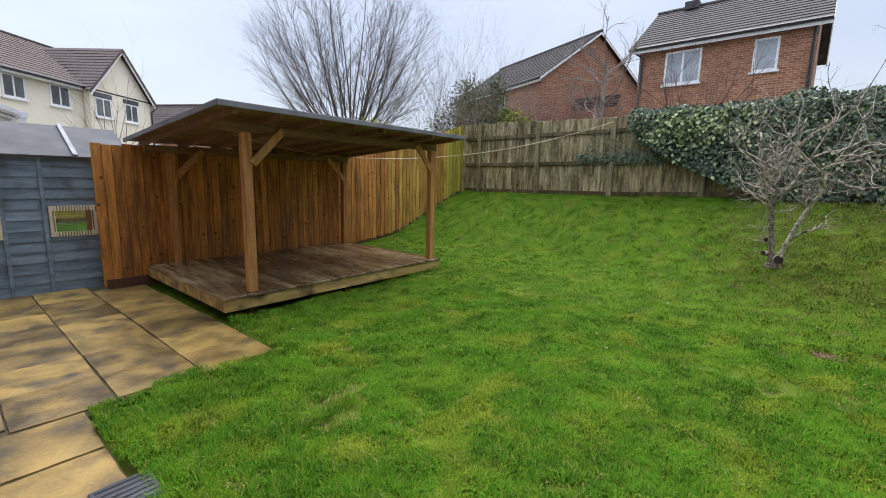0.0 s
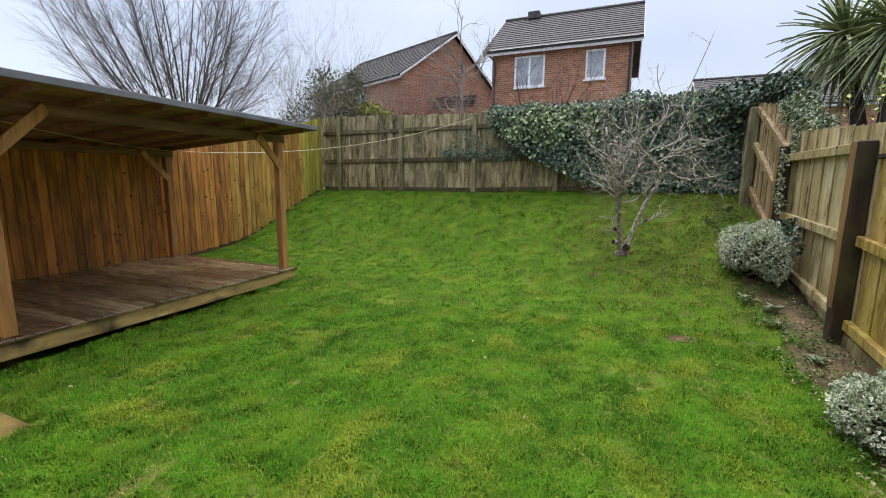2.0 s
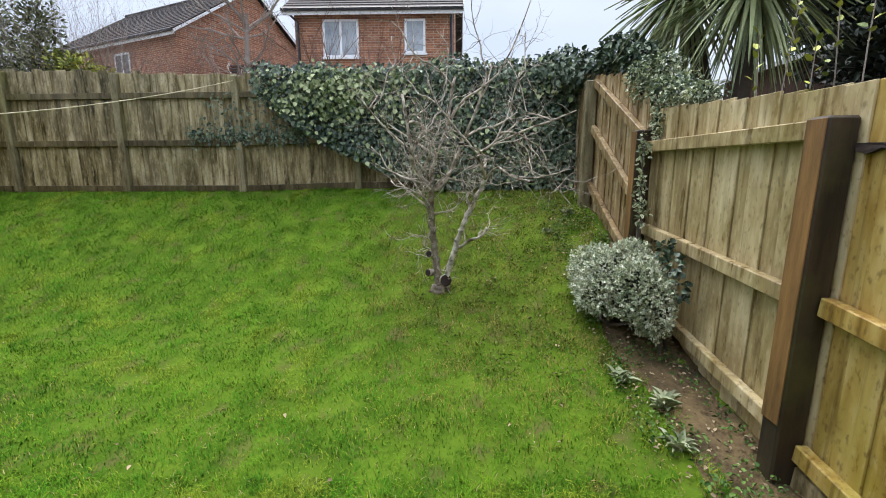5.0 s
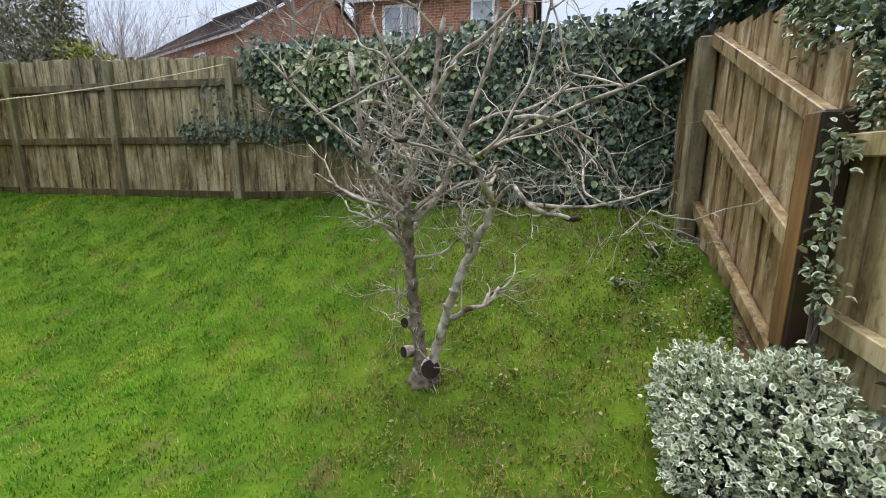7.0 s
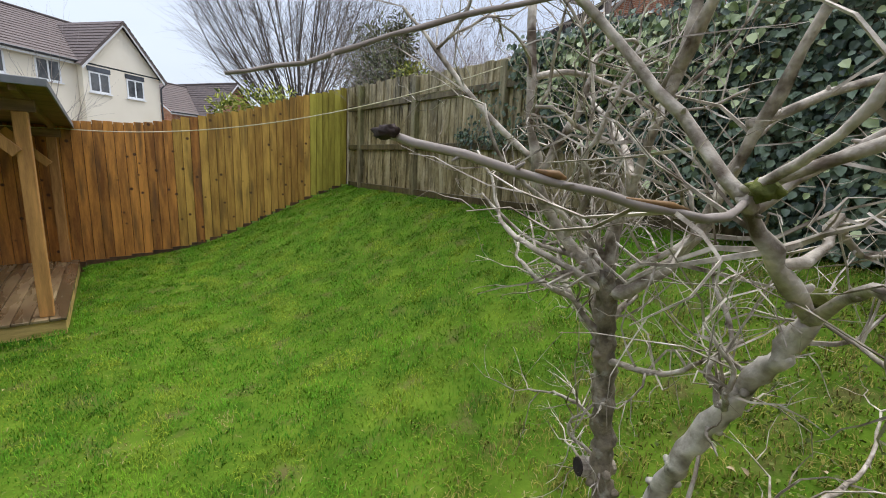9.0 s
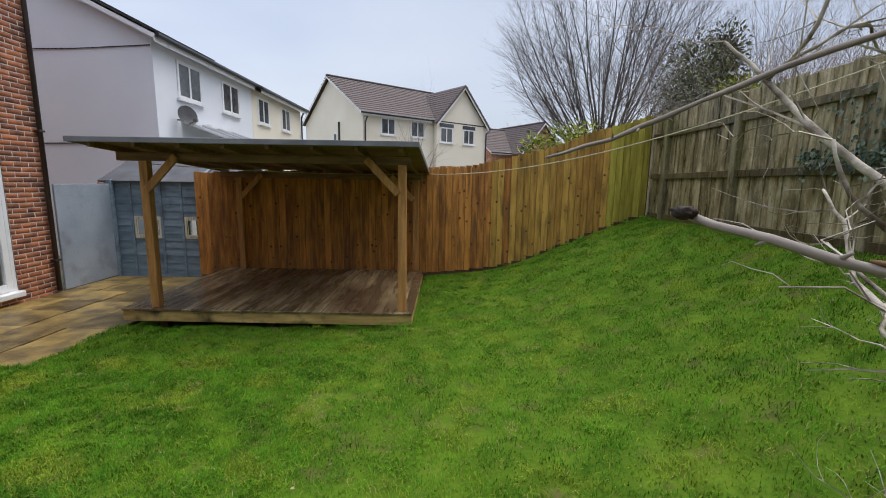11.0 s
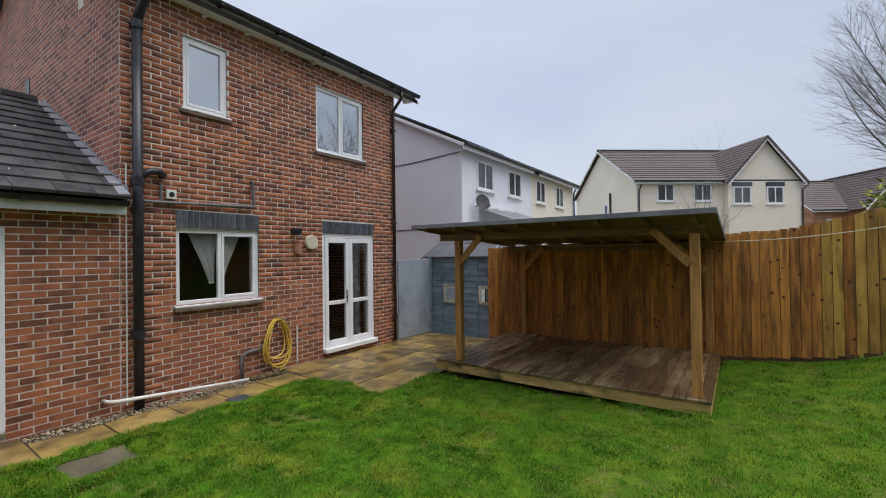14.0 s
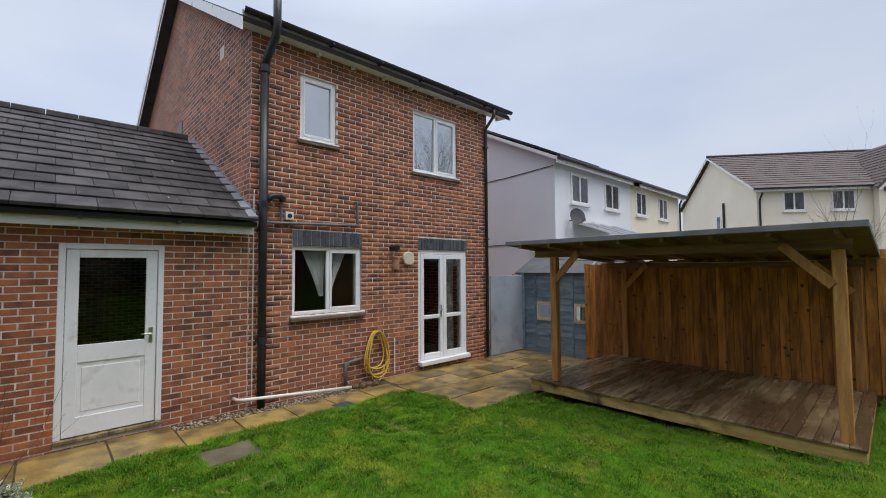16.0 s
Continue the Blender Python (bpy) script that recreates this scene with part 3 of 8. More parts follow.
def window_unit(parent, y0, y1, z0, z1, x, mullions=(0.5,), transoms=(), frame_w=0.055, pane_mat="glass", name="window", label="", sash=True, sill=True):
    """A white plastic window in the plane x: frame, mullions, opening sashes and panes."""
    bm = bmesh.new()
    w = frame_w
    box(bm, (x - 0.06, y0, z0), (x, y0 + w, z1), 0.004)
    box(bm, (x - 0.06, y1 - w, z0), (x, y1, z1), 0.004)
    box(bm, (x - 0.06, y0 + w, z0), (x, y1 - w, z0 + w), 0.004)
    box(bm, (x - 0.06, y0 + w, z1 - w), (x, y1 - w, z1), 0.004)
    cuts = [y0 + w] + [y0 + (y1 - y0) * f for f in mullions] + [y1 - w]
    for c in cuts[1:-1]:
        box(bm, (x - 0.055, c - w * 0.5, z0 + w), (x - 0.002, c + w * 0.5, z1 - w), 0.004)
    win = part(name, bm, M["upvc"], parent, label or "white plastic window frame")
    for k, (a, b) in enumerate(zip(cuts, cuts[1:])):
        a += 0 if k == 0 else w * 0.5
        b -= 0 if k == len(cuts) - 2 else w * 0.5
        s = 0.0
        if sash and k == len(cuts) - 2:
            s = 0.035
            bm = bmesh.new()
            box(bm, (x - 0.05, a, z0 + w), (x + 0.008, a + s, z1 - w), 0.004)
            box(bm, (x - 0.05, b - s, z0 + w), (x + 0.008, b, z1 - w), 0.004)
            box(bm, (x - 0.05, a + s, z0 + w), (x + 0.008, b - s, z0 + w + s), 0.004)
            box(bm, (x - 0.05, a + s, z1 - w - s), (x + 0.008, b - s, z1 - w), 0.004)
            part("sash", bm, M["upvc"], win)
        pane = part("pane", cube((x - 0.034, a + s, z0 + w + s), (x - 0.026, b - s, z1 - w - s)), M[pane_mat], win)
        pane.visible_shadow = False
    if sill:
        part("window_sill", cube((x - 0.06, y0 - 0.035, z0 - 0.03), (x + 0.085, y1 + 0.035, z0 - 0.002), 0.006), M["upvc"], win)
    return win


# ---------------------------------------------------------------- the brick house
HOLES = [(2.12, 3.31, 1.19, 2.22), (4.535, 5.83, 0.06, 2.21), (4.43, 5.585, 3.70, 4.86), (2.222, 2.832, 3.86, 4.86)]
house = thing("house", (WALL, 4.0, 0), "two-storey red brick house with white windows and dark tiled roof", "house")
DEPTH = 9.2
RIDGE_X, RIDGE_Z = WALL - DEPTH / 2, EAVE + DEPTH / 2 * 0.58
bm = bmesh.new()
for a, b, c, d in wall_cells(SIDE + 0.004, END - 0.004, -0.3, EAVE, HOLES):
    box(bm, (WALL - 0.28, a, c), (WALL, b, d))
bmesh.ops.remove_doubles(bm, verts=bm.verts[:], dist=0.0005)
wall_garden = part("garden_wall", bm, M["mortar"], house, "weathered red brick wall with pale mortar")


def gable(bm, y, thick, x0=WALL, x1=WALL - DEPTH, top=RIDGE_Z):
    """A gable wall in the plane y with its triangle."""
    pts = [(x1, -0.3), (x0 - 0.004, -0.3), (x0 - 0.004, EAVE), ((x0 + x1) / 2, top), (x1, EAVE)]
    a = [bm.verts.new((p, y, q)) for p, q in pts]
    b = [bm.verts.new((p, y + thick, q)) for p, q in pts]
    bm.faces.new(a)
    bm.faces.new(b[::-1])
    for i in range(5):
        j = (i + 1) % 5
        bm.faces.new((a[j], a[i], b[i], b[j]))


def course_brick(name, c1, c2, mortar):
    """Brick courses in the material, for walls that stay far off."""
    m = bpy.data.materials.new(name)
    m.use_nodes = True
    n, l = m.node_tree.nodes, m.node_tree.links
    geo, sep, com, add = (n.new(k) for k in ("ShaderNodeNewGeometry", "ShaderNodeSeparateXYZ", "ShaderNodeCombineXYZ", "ShaderNodeMath"))
    l.new(geo.outputs["Position"], sep.inputs[0])
    l.new(sep.outputs["X"], add.inputs[0])
    l.new(sep.outputs["Y"], add.inputs[1])
    l.new(add.outputs[0], com.inputs["X"])
    l.new(sep.outputs["Z"], com.inputs["Y"])
    br = n.new("ShaderNodeTexBrick")
    for key, v in (("Scale", 1.0), ("Brick Width", LONG), ("Row Height", COURSE), ("Mortar Size", 0.006), ("Bias", -0.1)):
        br.inputs[key].default_value = v
    br.inputs["Color1"].default_value, br.inputs["Color2"].default_value, br.inputs["Mortar"].default_value = (*c1, 1), (*c2, 1), (*mortar, 1)
    l.new(com.outputs[0], br.inputs["Vector"])
    ns = n.new("ShaderNodeTexNoise")
    ns.inputs["Scale"].default_value, ns.inputs["Detail"].default_value = 1.3, 6.0
    l.new(geo.outputs["Position"], ns.inputs["Vector"])
    mr = n.new("ShaderNodeMapRange")
    mr.inputs["To Min"].default_value, mr.inputs["To Max"].default_value = 0.6, 1.35
    l.new(ns.outputs[0], mr.inputs["Value"])
    sc = n.new("ShaderNodeVectorMath")
    sc.operation = "SCALE"
    l.new(br.outputs["Color"], sc.inputs[0])
    l.new(mr.outputs[0], sc.inputs["Scale"])
    b = n["Principled BSDF"]
    l.new(sc.outputs[0], b.inputs["Base Color"])
    b.inputs["Roughness"].default_value = 0.85
    bp = n.new("ShaderNodeBump")
    bp.invert = True
    bp.inputs["Distance"].default_value = 0.006
    l.new(br.outputs["Fac"], bp.inputs["Height"])
    l.new(bp.outputs[0], b.inputs["Normal"])
    return m


gable_brick = course_brick("gable_brickwork", (0.20, 0.073, 0.047), (0.54, 0.19, 0.10), (0.62, 0.55, 0.48))
orange_brick = course_brick("orange_brickwork", (0.26, 0.10, 0.05), (0.46, 0.20, 0.105), (0.5, 0.42, 0.33))

bm = bmesh.new()
gable(bm, SIDE, 0.28)
part("gable_wall", bm, gable_brick, house, "red brick gable wall")
bm = bmesh.new()
gable(bm, END - 0.28, 0.28 - 0.001)
part("gable_wall", bm, gable_brick, house)
part("street_wall", cube((WALL - DEPTH, SIDE + 0.28, -0.3), (WALL - DEPTH + 0.28, END - 0.28, EAVE)), gable_brick, house)
part("gable_window", cube((-5.12, SIDE - 0.012, 4.48), (-4.86, SIDE + 0.004, 5.02), 0.004), M["black_plastic"], house, "narrow dark gable window")
part("vent_brick", cube((-2.26, SIDE - 0.010, 5.32), (-2.04, SIDE + 0.004, 5.54), 0.004), M["cream_plastic"], house, "buff vent brick")
# floors and partitions that keep the rooms dim
bm = bmesh.new()
box(bm, (WALL - DEPTH + 0.3, SIDE + 0.3, 2.5), (WALL - 0.3, END - 0.3, 2.7))
box(bm, (WALL - DEPTH + 0.3, SIDE + 0.3, -0.1), (WALL - 0.3, END - 0.3, 0.04))
box(bm, (WALL - DEPTH + 0.3, SIDE + 0.3, 5.0), (WALL - 0.3, END - 0.3, 5.1))
box(bm, (WALL - 4.2, SIDE + 0.3, 0.04), (WALL - 4.1, END - 0.3, 2.5))
box(bm, (WALL - 3.6, SIDE + 0.3, 2.7), (WALL - 3.5, END - 0.3, 5.0))
box(bm, (WALL - 4.1, 3.85, 0.04), (WALL - 0.3, 3.95, 2.5))
box(bm, (WALL - 3.5, 3.65, 2.7), (WALL - 0.3, 3.75, 5.0))
part("room_walls", bm, M["dark_room"], house)

# roof with overhang at the gables, verge boards, soffit, fascia, gutter
OVER = 0.30
slope = (RIDGE_Z - EAVE) / (DEPTH / 2)


def house_roof(bm, y0, y1):
    for s in (1, -1):
        ex = WALL + 0.26 if s > 0 else WALL - DEPTH - 0.26
        ez = EAVE + 0.10 - slope * 0.26 + 0.06
        q = [(ex, y0, ez), (ex, y1, ez), (RIDGE_X, y1, RIDGE_Z + 0.16), (RIDGE_X, y0, RIDGE_Z + 0.16)]
        sheet(bm, q if s > 0 else q[::-1], 0.07)


bm = bmesh.new()
house_roof(bm, SIDE - 0.2, END + 0.5)
part("roof", bm, M["tile"], house, "dark grey concrete tile roof")
for y in (SIDE - 0.235, END + 0.5):
    bm = bmesh.new()
    for s in (1, -1):
        ex = WALL + 0.27 if s > 0 else WALL - DEPTH - 0.27
        ez = EAVE + 0.13 - slope * 0.27
        sheet(bm, [(ex, y, ez - (0.17 if y < 4 else 0.06)), (ex, y, ez + 0.01), (RIDGE_X, y, RIDGE_Z + 0.15), (RIDGE_X, y, RIDGE_Z - 0.03)], 0.03)
    part("verge_board", bm, M["upvc"], house, "white verge board")
part("soffit", cube((WALL + 0.002, SIDE - 0.2, EAVE - 0.02), (WALL + 0.20, END + 0.48, EAVE)), M["upvc"], house)
part("fascia", cube((WALL + 0.20, SIDE - 0.2, EAVE - 0.05), (WALL + 0.225, END + 0.48, EAVE + 0.13), 0.004), M["upvc"], house, "white fascia board")


def gutter(y0, y1, x, z, r, mat, parent):
    bm = bmesh.new()
    prof = [(r * math.cos(a), r * math.sin(a)) for a in (math.pi + math.pi * k / 8 for k in range(9))]
    inner = [(p * 0.88, q * 0.88) for p, q in prof]
    ring = prof + inner[::-1]
    a = [bm.verts.new((x + p, y0, z + q)) for p, q in ring]
    b = [bm.verts.new((x + p, y1, z + q)) for p, q in ring]
    for i in range(len(ring)):
        j = (i + 1) % len(ring)
        bm.faces.new((a[i], a[j], b[j], b[i]))
    bm.faces.new(a[::-1])
    bm.faces.new(b)
    g = part("gutter", bm, mat, parent, "black plastic gutter")
    y = y0 + 0.4
    while y < y1:
        part("bracket", cube((x - r - 0.012, y - 0.02, z - r - 0.006), (x + r + 0.004, y + 0.02, z - r + 0.03), 0.003), mat, g)
        y += 0.9
    return g


gutter(SIDE - 0.2, END + 0.52, WALL + 0.285, EAVE + 0.10, 0.058, M["black_plastic"], house)
for k in range(9):
    y = SIDE + 0.35 + k * 0.62
    part("rafter_foot", cube((WALL + 0.01, y, EAVE - 0.075), (WALL + 0.10, y + 0.05, EAVE - 0.021), 0.005), M["upvc"], house, "white soffit bracket end")

# soldier lintels
SOLDIER = brick_mesh("brick", M["dark_brick"])
for y0, y1, z0, z1 in ((2.12, 3.31, 2.225, 2.47), (4.535, 5.83, 2.225, 2.455)):
    n = round((y1 - y0) / 0.075)
    lin = part("lintel", cube((WALL - 0.02, y0, z0), (WALL + 0.006, y1, z1)), M["mortar"], house, "blue-grey soldier brick lintel")
    for k in range(n):
        yy = y0 + (k + 0.5) * (y1 - y0) / n
        piece("brick", SOLDIER, lin, Matrix.Translation((WALL + 0.016, yy, (z0 + z1) / 2)) @ Matrix.Diagonal((0.03, (y1 - y0) / n - 0.008, z1 - z0 - 0.01, 1)))

kitchen = window_unit(house, 2.12, 3.31, 1.19, 2.22, WALL - 0.03, (0.5,), label="white two-light window with tied net curtains")
for y0, z0, z1, y1 in ((2.222, 3.86, 4.86, 2.832), (4.43, 3.70, 4.86, 5.585)):
    window_unit(house, y0, y1, z0, z1, WALL - 0.03, () if y1 - y0 < 0.8 else (0.5,), pane_mat="mirror")
    part("tile_sill", cube((WALL - 0.1, y0 - 0.05, z0 - 0.075), (WALL + 0.05, y1 + 0.05, z0 - 0.034), 0.006), M["sill_tile"], house, "brown tile sill")
part("tile_sill", cube((WALL - 0.1, 2.08, 1.105), (WALL + 0.075, 3.36, 1.157), 0.008), M["sill_tile"], house, "weathered tile sill")
for k in range(4):
    bm = bmesh.new()
    bmesh.ops.create_icosphere(bm, subdivisions=2, radius=0.035, matrix=Matrix.Translation((WALL + 0.02, 2.33 + 0.14 * k, 1.198)) @ Matrix.Diagonal((0.9, 1.2, 0.35, 1)))
    tagged(part("pebble", bm, M["gravel"], None, smooth=True), "pale flat pebble lying on the window sill", "pebble", "pebbles on the sill")


def curtain(parent, y_top, y_bot, width_top, width_bot, z0, z1, x, mat, label):
    """A hanging cloth with folds that narrows towards its tie."""
    bm = bmesh.new()
    cols, rws = 26, 14
    grid = []
    for r in range(rws + 1):
        f = r / rws
        wd = width_top * (1 - f) ** 1.3 + width_bot * (1 - (1 - f) ** 1.3)
        yc = y_top * (1 - f) + y_bot * f
        z = z1 * (1 - f) + z0 * f
        grid.append([bm.verts.new((x + 0.018 * math.sin(c * 1.9 + f), yc + wd * (c / cols - 0.5), z)) for c in range(cols + 1)])
    for a, b in zip(grid, grid[1:]):
        for c in range(cols):
            bm.faces.new((a[c], a[c + 1], b[c + 1], b[c]))
    bmesh.ops.solidify(bm, geom=bm.faces[:], thickness=0.003)
    return tagged(part("curtain", bm, mat, None, smooth=True), label, "curtain")


curtain(house, 2.54, 2.66, 0.42, 0.08, 1.45, 2.17, WALL - 0.16, M["curtain"], "white net curtain tied back behind kitchen window")
curtain(house, 2.90, 2.78, 0.42, 0.08, 1.45, 2.17, WALL - 0.16, M["curtain"], "white net curtain tied back behind kitchen window")
curtain(house, 5.50, 5.50, 0.32, 0.32, 0.12, 2.12, WALL - 0.22, M["curtain_dark"], "grey patterned curtain behind french door")

# french doors
fd = part("french_door", cube((WALL - 0.09, 4.535, 0.075), (WALL + 0.10, 5.84, 0.155), 0.008), M["upvc"], house, "white plastic french doors with low panes")
bm = bmesh.new()
box(bm, (WALL - 0.08, 4.535, 0.155), (WALL - 0.01, 4.595, 2.21), 0.004)
box(bm, (WALL - 0.08, 5.77, 0.155), (WALL - 0.01, 5.83, 2.21), 0.004)
box(bm, (WALL - 0.08, 4.595, 2.15), (WALL - 0.01, 5.77, 2.21), 0.004)
part("door_frame", bm, M["upvc"], fd)
for a, b in ((4.60, 5.18), (5.185, 5.765)):
    bm = bmesh.new()
    st = 0.085
    box(bm, (WALL - 0.07, a, 0.16), (WALL - 0.005, a + st, 2.145), 0.005)
    box(bm, (WALL - 0.07, b - st, 0.16), (WALL - 0.005, b, 2.145), 0.005)
    for c, d in ((0.16, 0.27), (0.92, 0.99), (2.06, 2.145)):
        box(bm, (WALL - 0.07, a + st, c), (WALL - 0.005, b - st, d), 0.005)
    part("door_leaf", bm, M["upvc"], fd)
    for c, d in ((0.27, 0.92), (0.99, 2.06)):
        pane = part("pane", cube((WALL - 0.045, a + st, c), (WALL - 0.035, b - st, d)), M["glass"], fd)
        pane.visible_shadow = False
bm = bmesh.new()
box(bm, (WALL - 0.006, 5.10, 0.93), (WALL + 0.006, 5.14, 1.17), 0.004)
tube(bm, [(WALL, 5.12, 1.08), (WALL + 0.05, 5.12, 1.08), (WALL + 0.052, 5.00, 1.075)], 0.009, 8)
part("handle", bm, M["steel"], fd, "silver lever handle")

# ---------------------------------------------------------------- garage
GAR0 = -4.2
garage = thing("garage", (WALL, 0.0, 0), "red brick lean-to garage with dark tiled pitched roof", "garage")
GD = (-0.447, 0.512, 0.04, 2.178)
bm = bmesh.new()
for a, b, c, d in wall_cells(GAR0, SIDE - 0.003, -0.3, 2.40, [GD]):
    box(bm, (WALL - 0.22, a, c), (WALL, b, d))
bmesh.ops.remove_doubles(bm, verts=bm.verts[:], dist=0.0005)
wall_garage = part("garden_wall", bm, M["mortar"], garage, "red brick garage wall")
G_EZ, G_EX = 2.52, WALL + 0.30
G_RX, G_RZ = -4.0, 4.36
bm = bmesh.new()
box(bm, (-7.2, GAR0, -0.3), (-7.0, SIDE - 0.003, 2.4))
box(bm, (-7.0, GAR0, -0.3), (WALL - 0.22, GAR0 + 0.2, 2.4))
part("outer_wall", bm, gable_brick, garage)
bm = bmesh.new()
a = [bm.verts.new(p) for p in ((G_EX - 0.1, GAR0, 2.35), (G_RX, GAR0, G_RZ - 0.1), (-7.4, GAR0, 2.35))]
b = [bm.verts.new(p) for p in ((G_EX - 0.1, GAR0 + 0.2, 2.35), (G_RX, GAR0 + 0.2, G_RZ - 0.1), (-7.4, GAR0 + 0.2, 2.35))]
bm.faces.new(a)
bm.faces.new(b[::-1])
for i in range(3):
    j = (i + 1) % 3
    bm.faces.new((a[j], a[i], b[i], b[j]))
part("gable_wall", bm, gable_brick, garage)
part("garage_floor", cube((-7.0, GAR0 + 0.2, -0.2), (WALL - 0.22, SIDE - 0.003, 0.03)), M["dark_room"], garage)
bm = bmesh.new()
sheet(bm, [(G_EX, GAR0 - 0.1, G_EZ - 0.02), (G_EX, SIDE - 0.003, G_EZ - 0.02), (G_RX, SIDE - 0.003, G_RZ - 0.02), (G_RX, GAR0 - 0.1, G_RZ - 0.02)], 0.04)
sheet(bm, [(G_RX, GAR0 - 0.1, G_RZ - 0.02), (G_RX, SIDE - 0.003, G_RZ - 0.02), (-7.5, SIDE - 0.003, 2.45), (-7.5, GAR0 - 0.1, 2.45)], 0.04)
g_roof = part("roof", bm, M["tile"], garage, "dark grey concrete tile roof with white bird marks")
part("fascia", cube((WALL + 0.20, GAR0 - 0.1, 2.345), (WALL + 0.225, SIDE - 0.02, 2.47), 0.004), M["upvc"], garage, "white fascia board")
part("soffit", cube((WALL + 0.002, GAR0 - 0.1, 2.375), (WALL + 0.20, SIDE - 0.02, 2.395)), M["upvc"], garage)
gutter(GAR0 - 0.1, SIDE - 0.01, WALL + 0.285, 2.49, 0.055, M["black_plastic"], garage)
# lead flashing stepped up the gable
for k in range(17):
    bm = bmesh.new()
    x = G_EX - 0.05 - k * 0.205
    z = G_EZ + (G_EX - x) * (G_RZ - G_EZ) / (G_EX - G_RX)
    if x < G_RX + 0.1:
        break
    sheet(bm, [(x, SIDE - 0.004, z - 0.02), (x, SIDE - 0.004, z + 0.13), (x - 0.21, SIDE - 0.004, z + 0.19), (x - 0.23, SIDE - 0.004, z + 0.09)], 0.006)
    part("flashing", bm, M["lead"], garage, "stepped grey lead flashing")
# garage door: frame, leaf with one big pane over a panel
y0, y1, z0, z1 = GD
gd = part("door", cube((WALL - 0.11, y0, z0), (WALL + 0.03, y1, z0 + 0.045), 0.006), M["wood_old"], garage, "worn white half-glazed timber garage door")
bm = bmesh.new()
box(bm, (WALL - 0.10, y0, z0 + 0.045), (WALL + 0.006, y0 + 0.06, z1), 0.005)
box(bm, (WALL - 0.10, y1 - 0.06, z0 + 0.045), (WALL + 0.006, y1, z1), 0.005)
box(bm, (WALL - 0.10, y0 + 0.06, z1 - 0.06), (WALL + 0.006, y1 - 0.06, z1), 0.005)
part("door_frame", bm, M["white_paint"], gd)
bm = bmesh.new()
a, b, c, d = y0 + 0.065, y1 - 0.065, z0 + 0.055, z1 - 0.065
box(bm, (WALL - 0.06, a, c), (WALL - 0.015, a + 0.11, d), 0.004)
box(bm, (WALL - 0.06, b - 0.11, c), (WALL - 0.015, b, d), 0.004)
box(bm, (WALL - 0.06, a + 0.11, c), (WALL - 0.015, b - 0.11, c + 0.2), 0.004)
box(bm, (WALL - 0.06, a + 0.11, c + 0.78), (WALL - 0.015, b - 0.11, c + 0.97), 0.004)
box(bm, (WALL - 0.06, a + 0.11, d - 0.09), (WALL - 0.015, b - 0.11, d), 0.004)
part("door_leaf", bm, M["white_paint"], gd)
bm = bmesh.new()
box(bm, (WALL - 0.05, a + 0.11, c + 0.2), (WALL - 0.03, b - 0.11, c + 0.78))
box(bm, (WALL - 0.035, a + 0.15, c + 0.25), (WALL - 0.024, b - 0.15, c + 0.73), 0.005)
part("door_panel", bm, M["white_paint"], gd)
pane = part("pane", cube((WALL - 0.042, a + 0.11, c + 0.97), (WALL - 0.034, b - 0.11, d - 0.09)), M["glass"], gd)
pane.visible_shadow = False
bm = bmesh.new()
box(bm, (WALL - 0.016, b - 0.075, 1.02), (WALL - 0.006, b - 0.035, 1.20), 0.003)
tube(bm, [(WALL - 0.012, b - 0.055, 1.13), (WALL + 0.045, b - 0.055, 1.13), (WALL + 0.047, b - 0.16, 1.13)], 0.008, 8)
part("handle", bm, M["steel"], gd, "tarnished lever handle")

# ---------------------------------------------------------------- pergola: deck, posts, roof
DX0, DX1, DY0, DY1, DZ = 1.48, 5.06, 4.82, 7.36, 0.233
deck = thing("deck", (3.3, 6.0, 0), "raised timber deck with wet worn boards", "deck")
bm = bmesh.new()
box(bm, (DX0, DY0, 0.07), (DX1, DY0 + 0.035, DZ - 0.026), 0.004)
part("fascia", bm, M["fascia_wood"], deck, "knotty softwood edge board")
for x in (DX0, DX1 - 0.035):
    part("fascia", cube((x, DY0 + 0.037, 0.075), (x + 0.035, DY1, DZ - 0.026), 0.004), M["fascia_wood"], deck)
for k in range(6):
    y = DY0 + 0.25 + k * 0.45
    part("joist", cube((DX0 + 0.04, y, 0.08), (DX1 - 0.04, y + 0.045, DZ - 0.03)), M["wood_dark"], deck)
for x in (DX0 + 0.35, 3.2, DX1 - 0.3):
    for y in (DY0 + 0.15, DY1 - 0.3):
        part("foot", cube((x, y, lz(x, y) - 0.15), (x + 0.1, y + 0.1, 0.085)), M["wood_dark"], deck)
nb = 29
bw = (DX1 - DX0 + 0.02) / nb
bm = bmesh.new()
box(bm, (-bw / 2 + 0.003, 0, -0.026), (bw / 2 - 0.003, DY1 - DY0 + 0.02, 0), 0.003)
BOARD = mesh_of(bm, "board", M["deck"])
for k in range(nb):
    piece("board", BOARD, deck, Matrix.Translation((DX0 - 0.01 + (k + 0.5) * bw, DY0 - 0.02, DZ + random.uniform(-0.0015, 0.0015))))

shelter = thing("pergola", (3.3, 6.0, DZ), "timber shelter with felted roof on four posts over the deck", "pergola")
PX = (1.85, 4.93)
PY = (4.93, 7.28)
RY0, RY1, RX0, RX1 = 4.41, 7.50, 1.36, 5.155
RZ0, RZ1 = 2.255, 2.03          # top of the roof at its front and back edge


def roof_z(y):
    return RZ0 + (RZ1 - RZ0) * (y - RY0) / (RY1 - RY0)


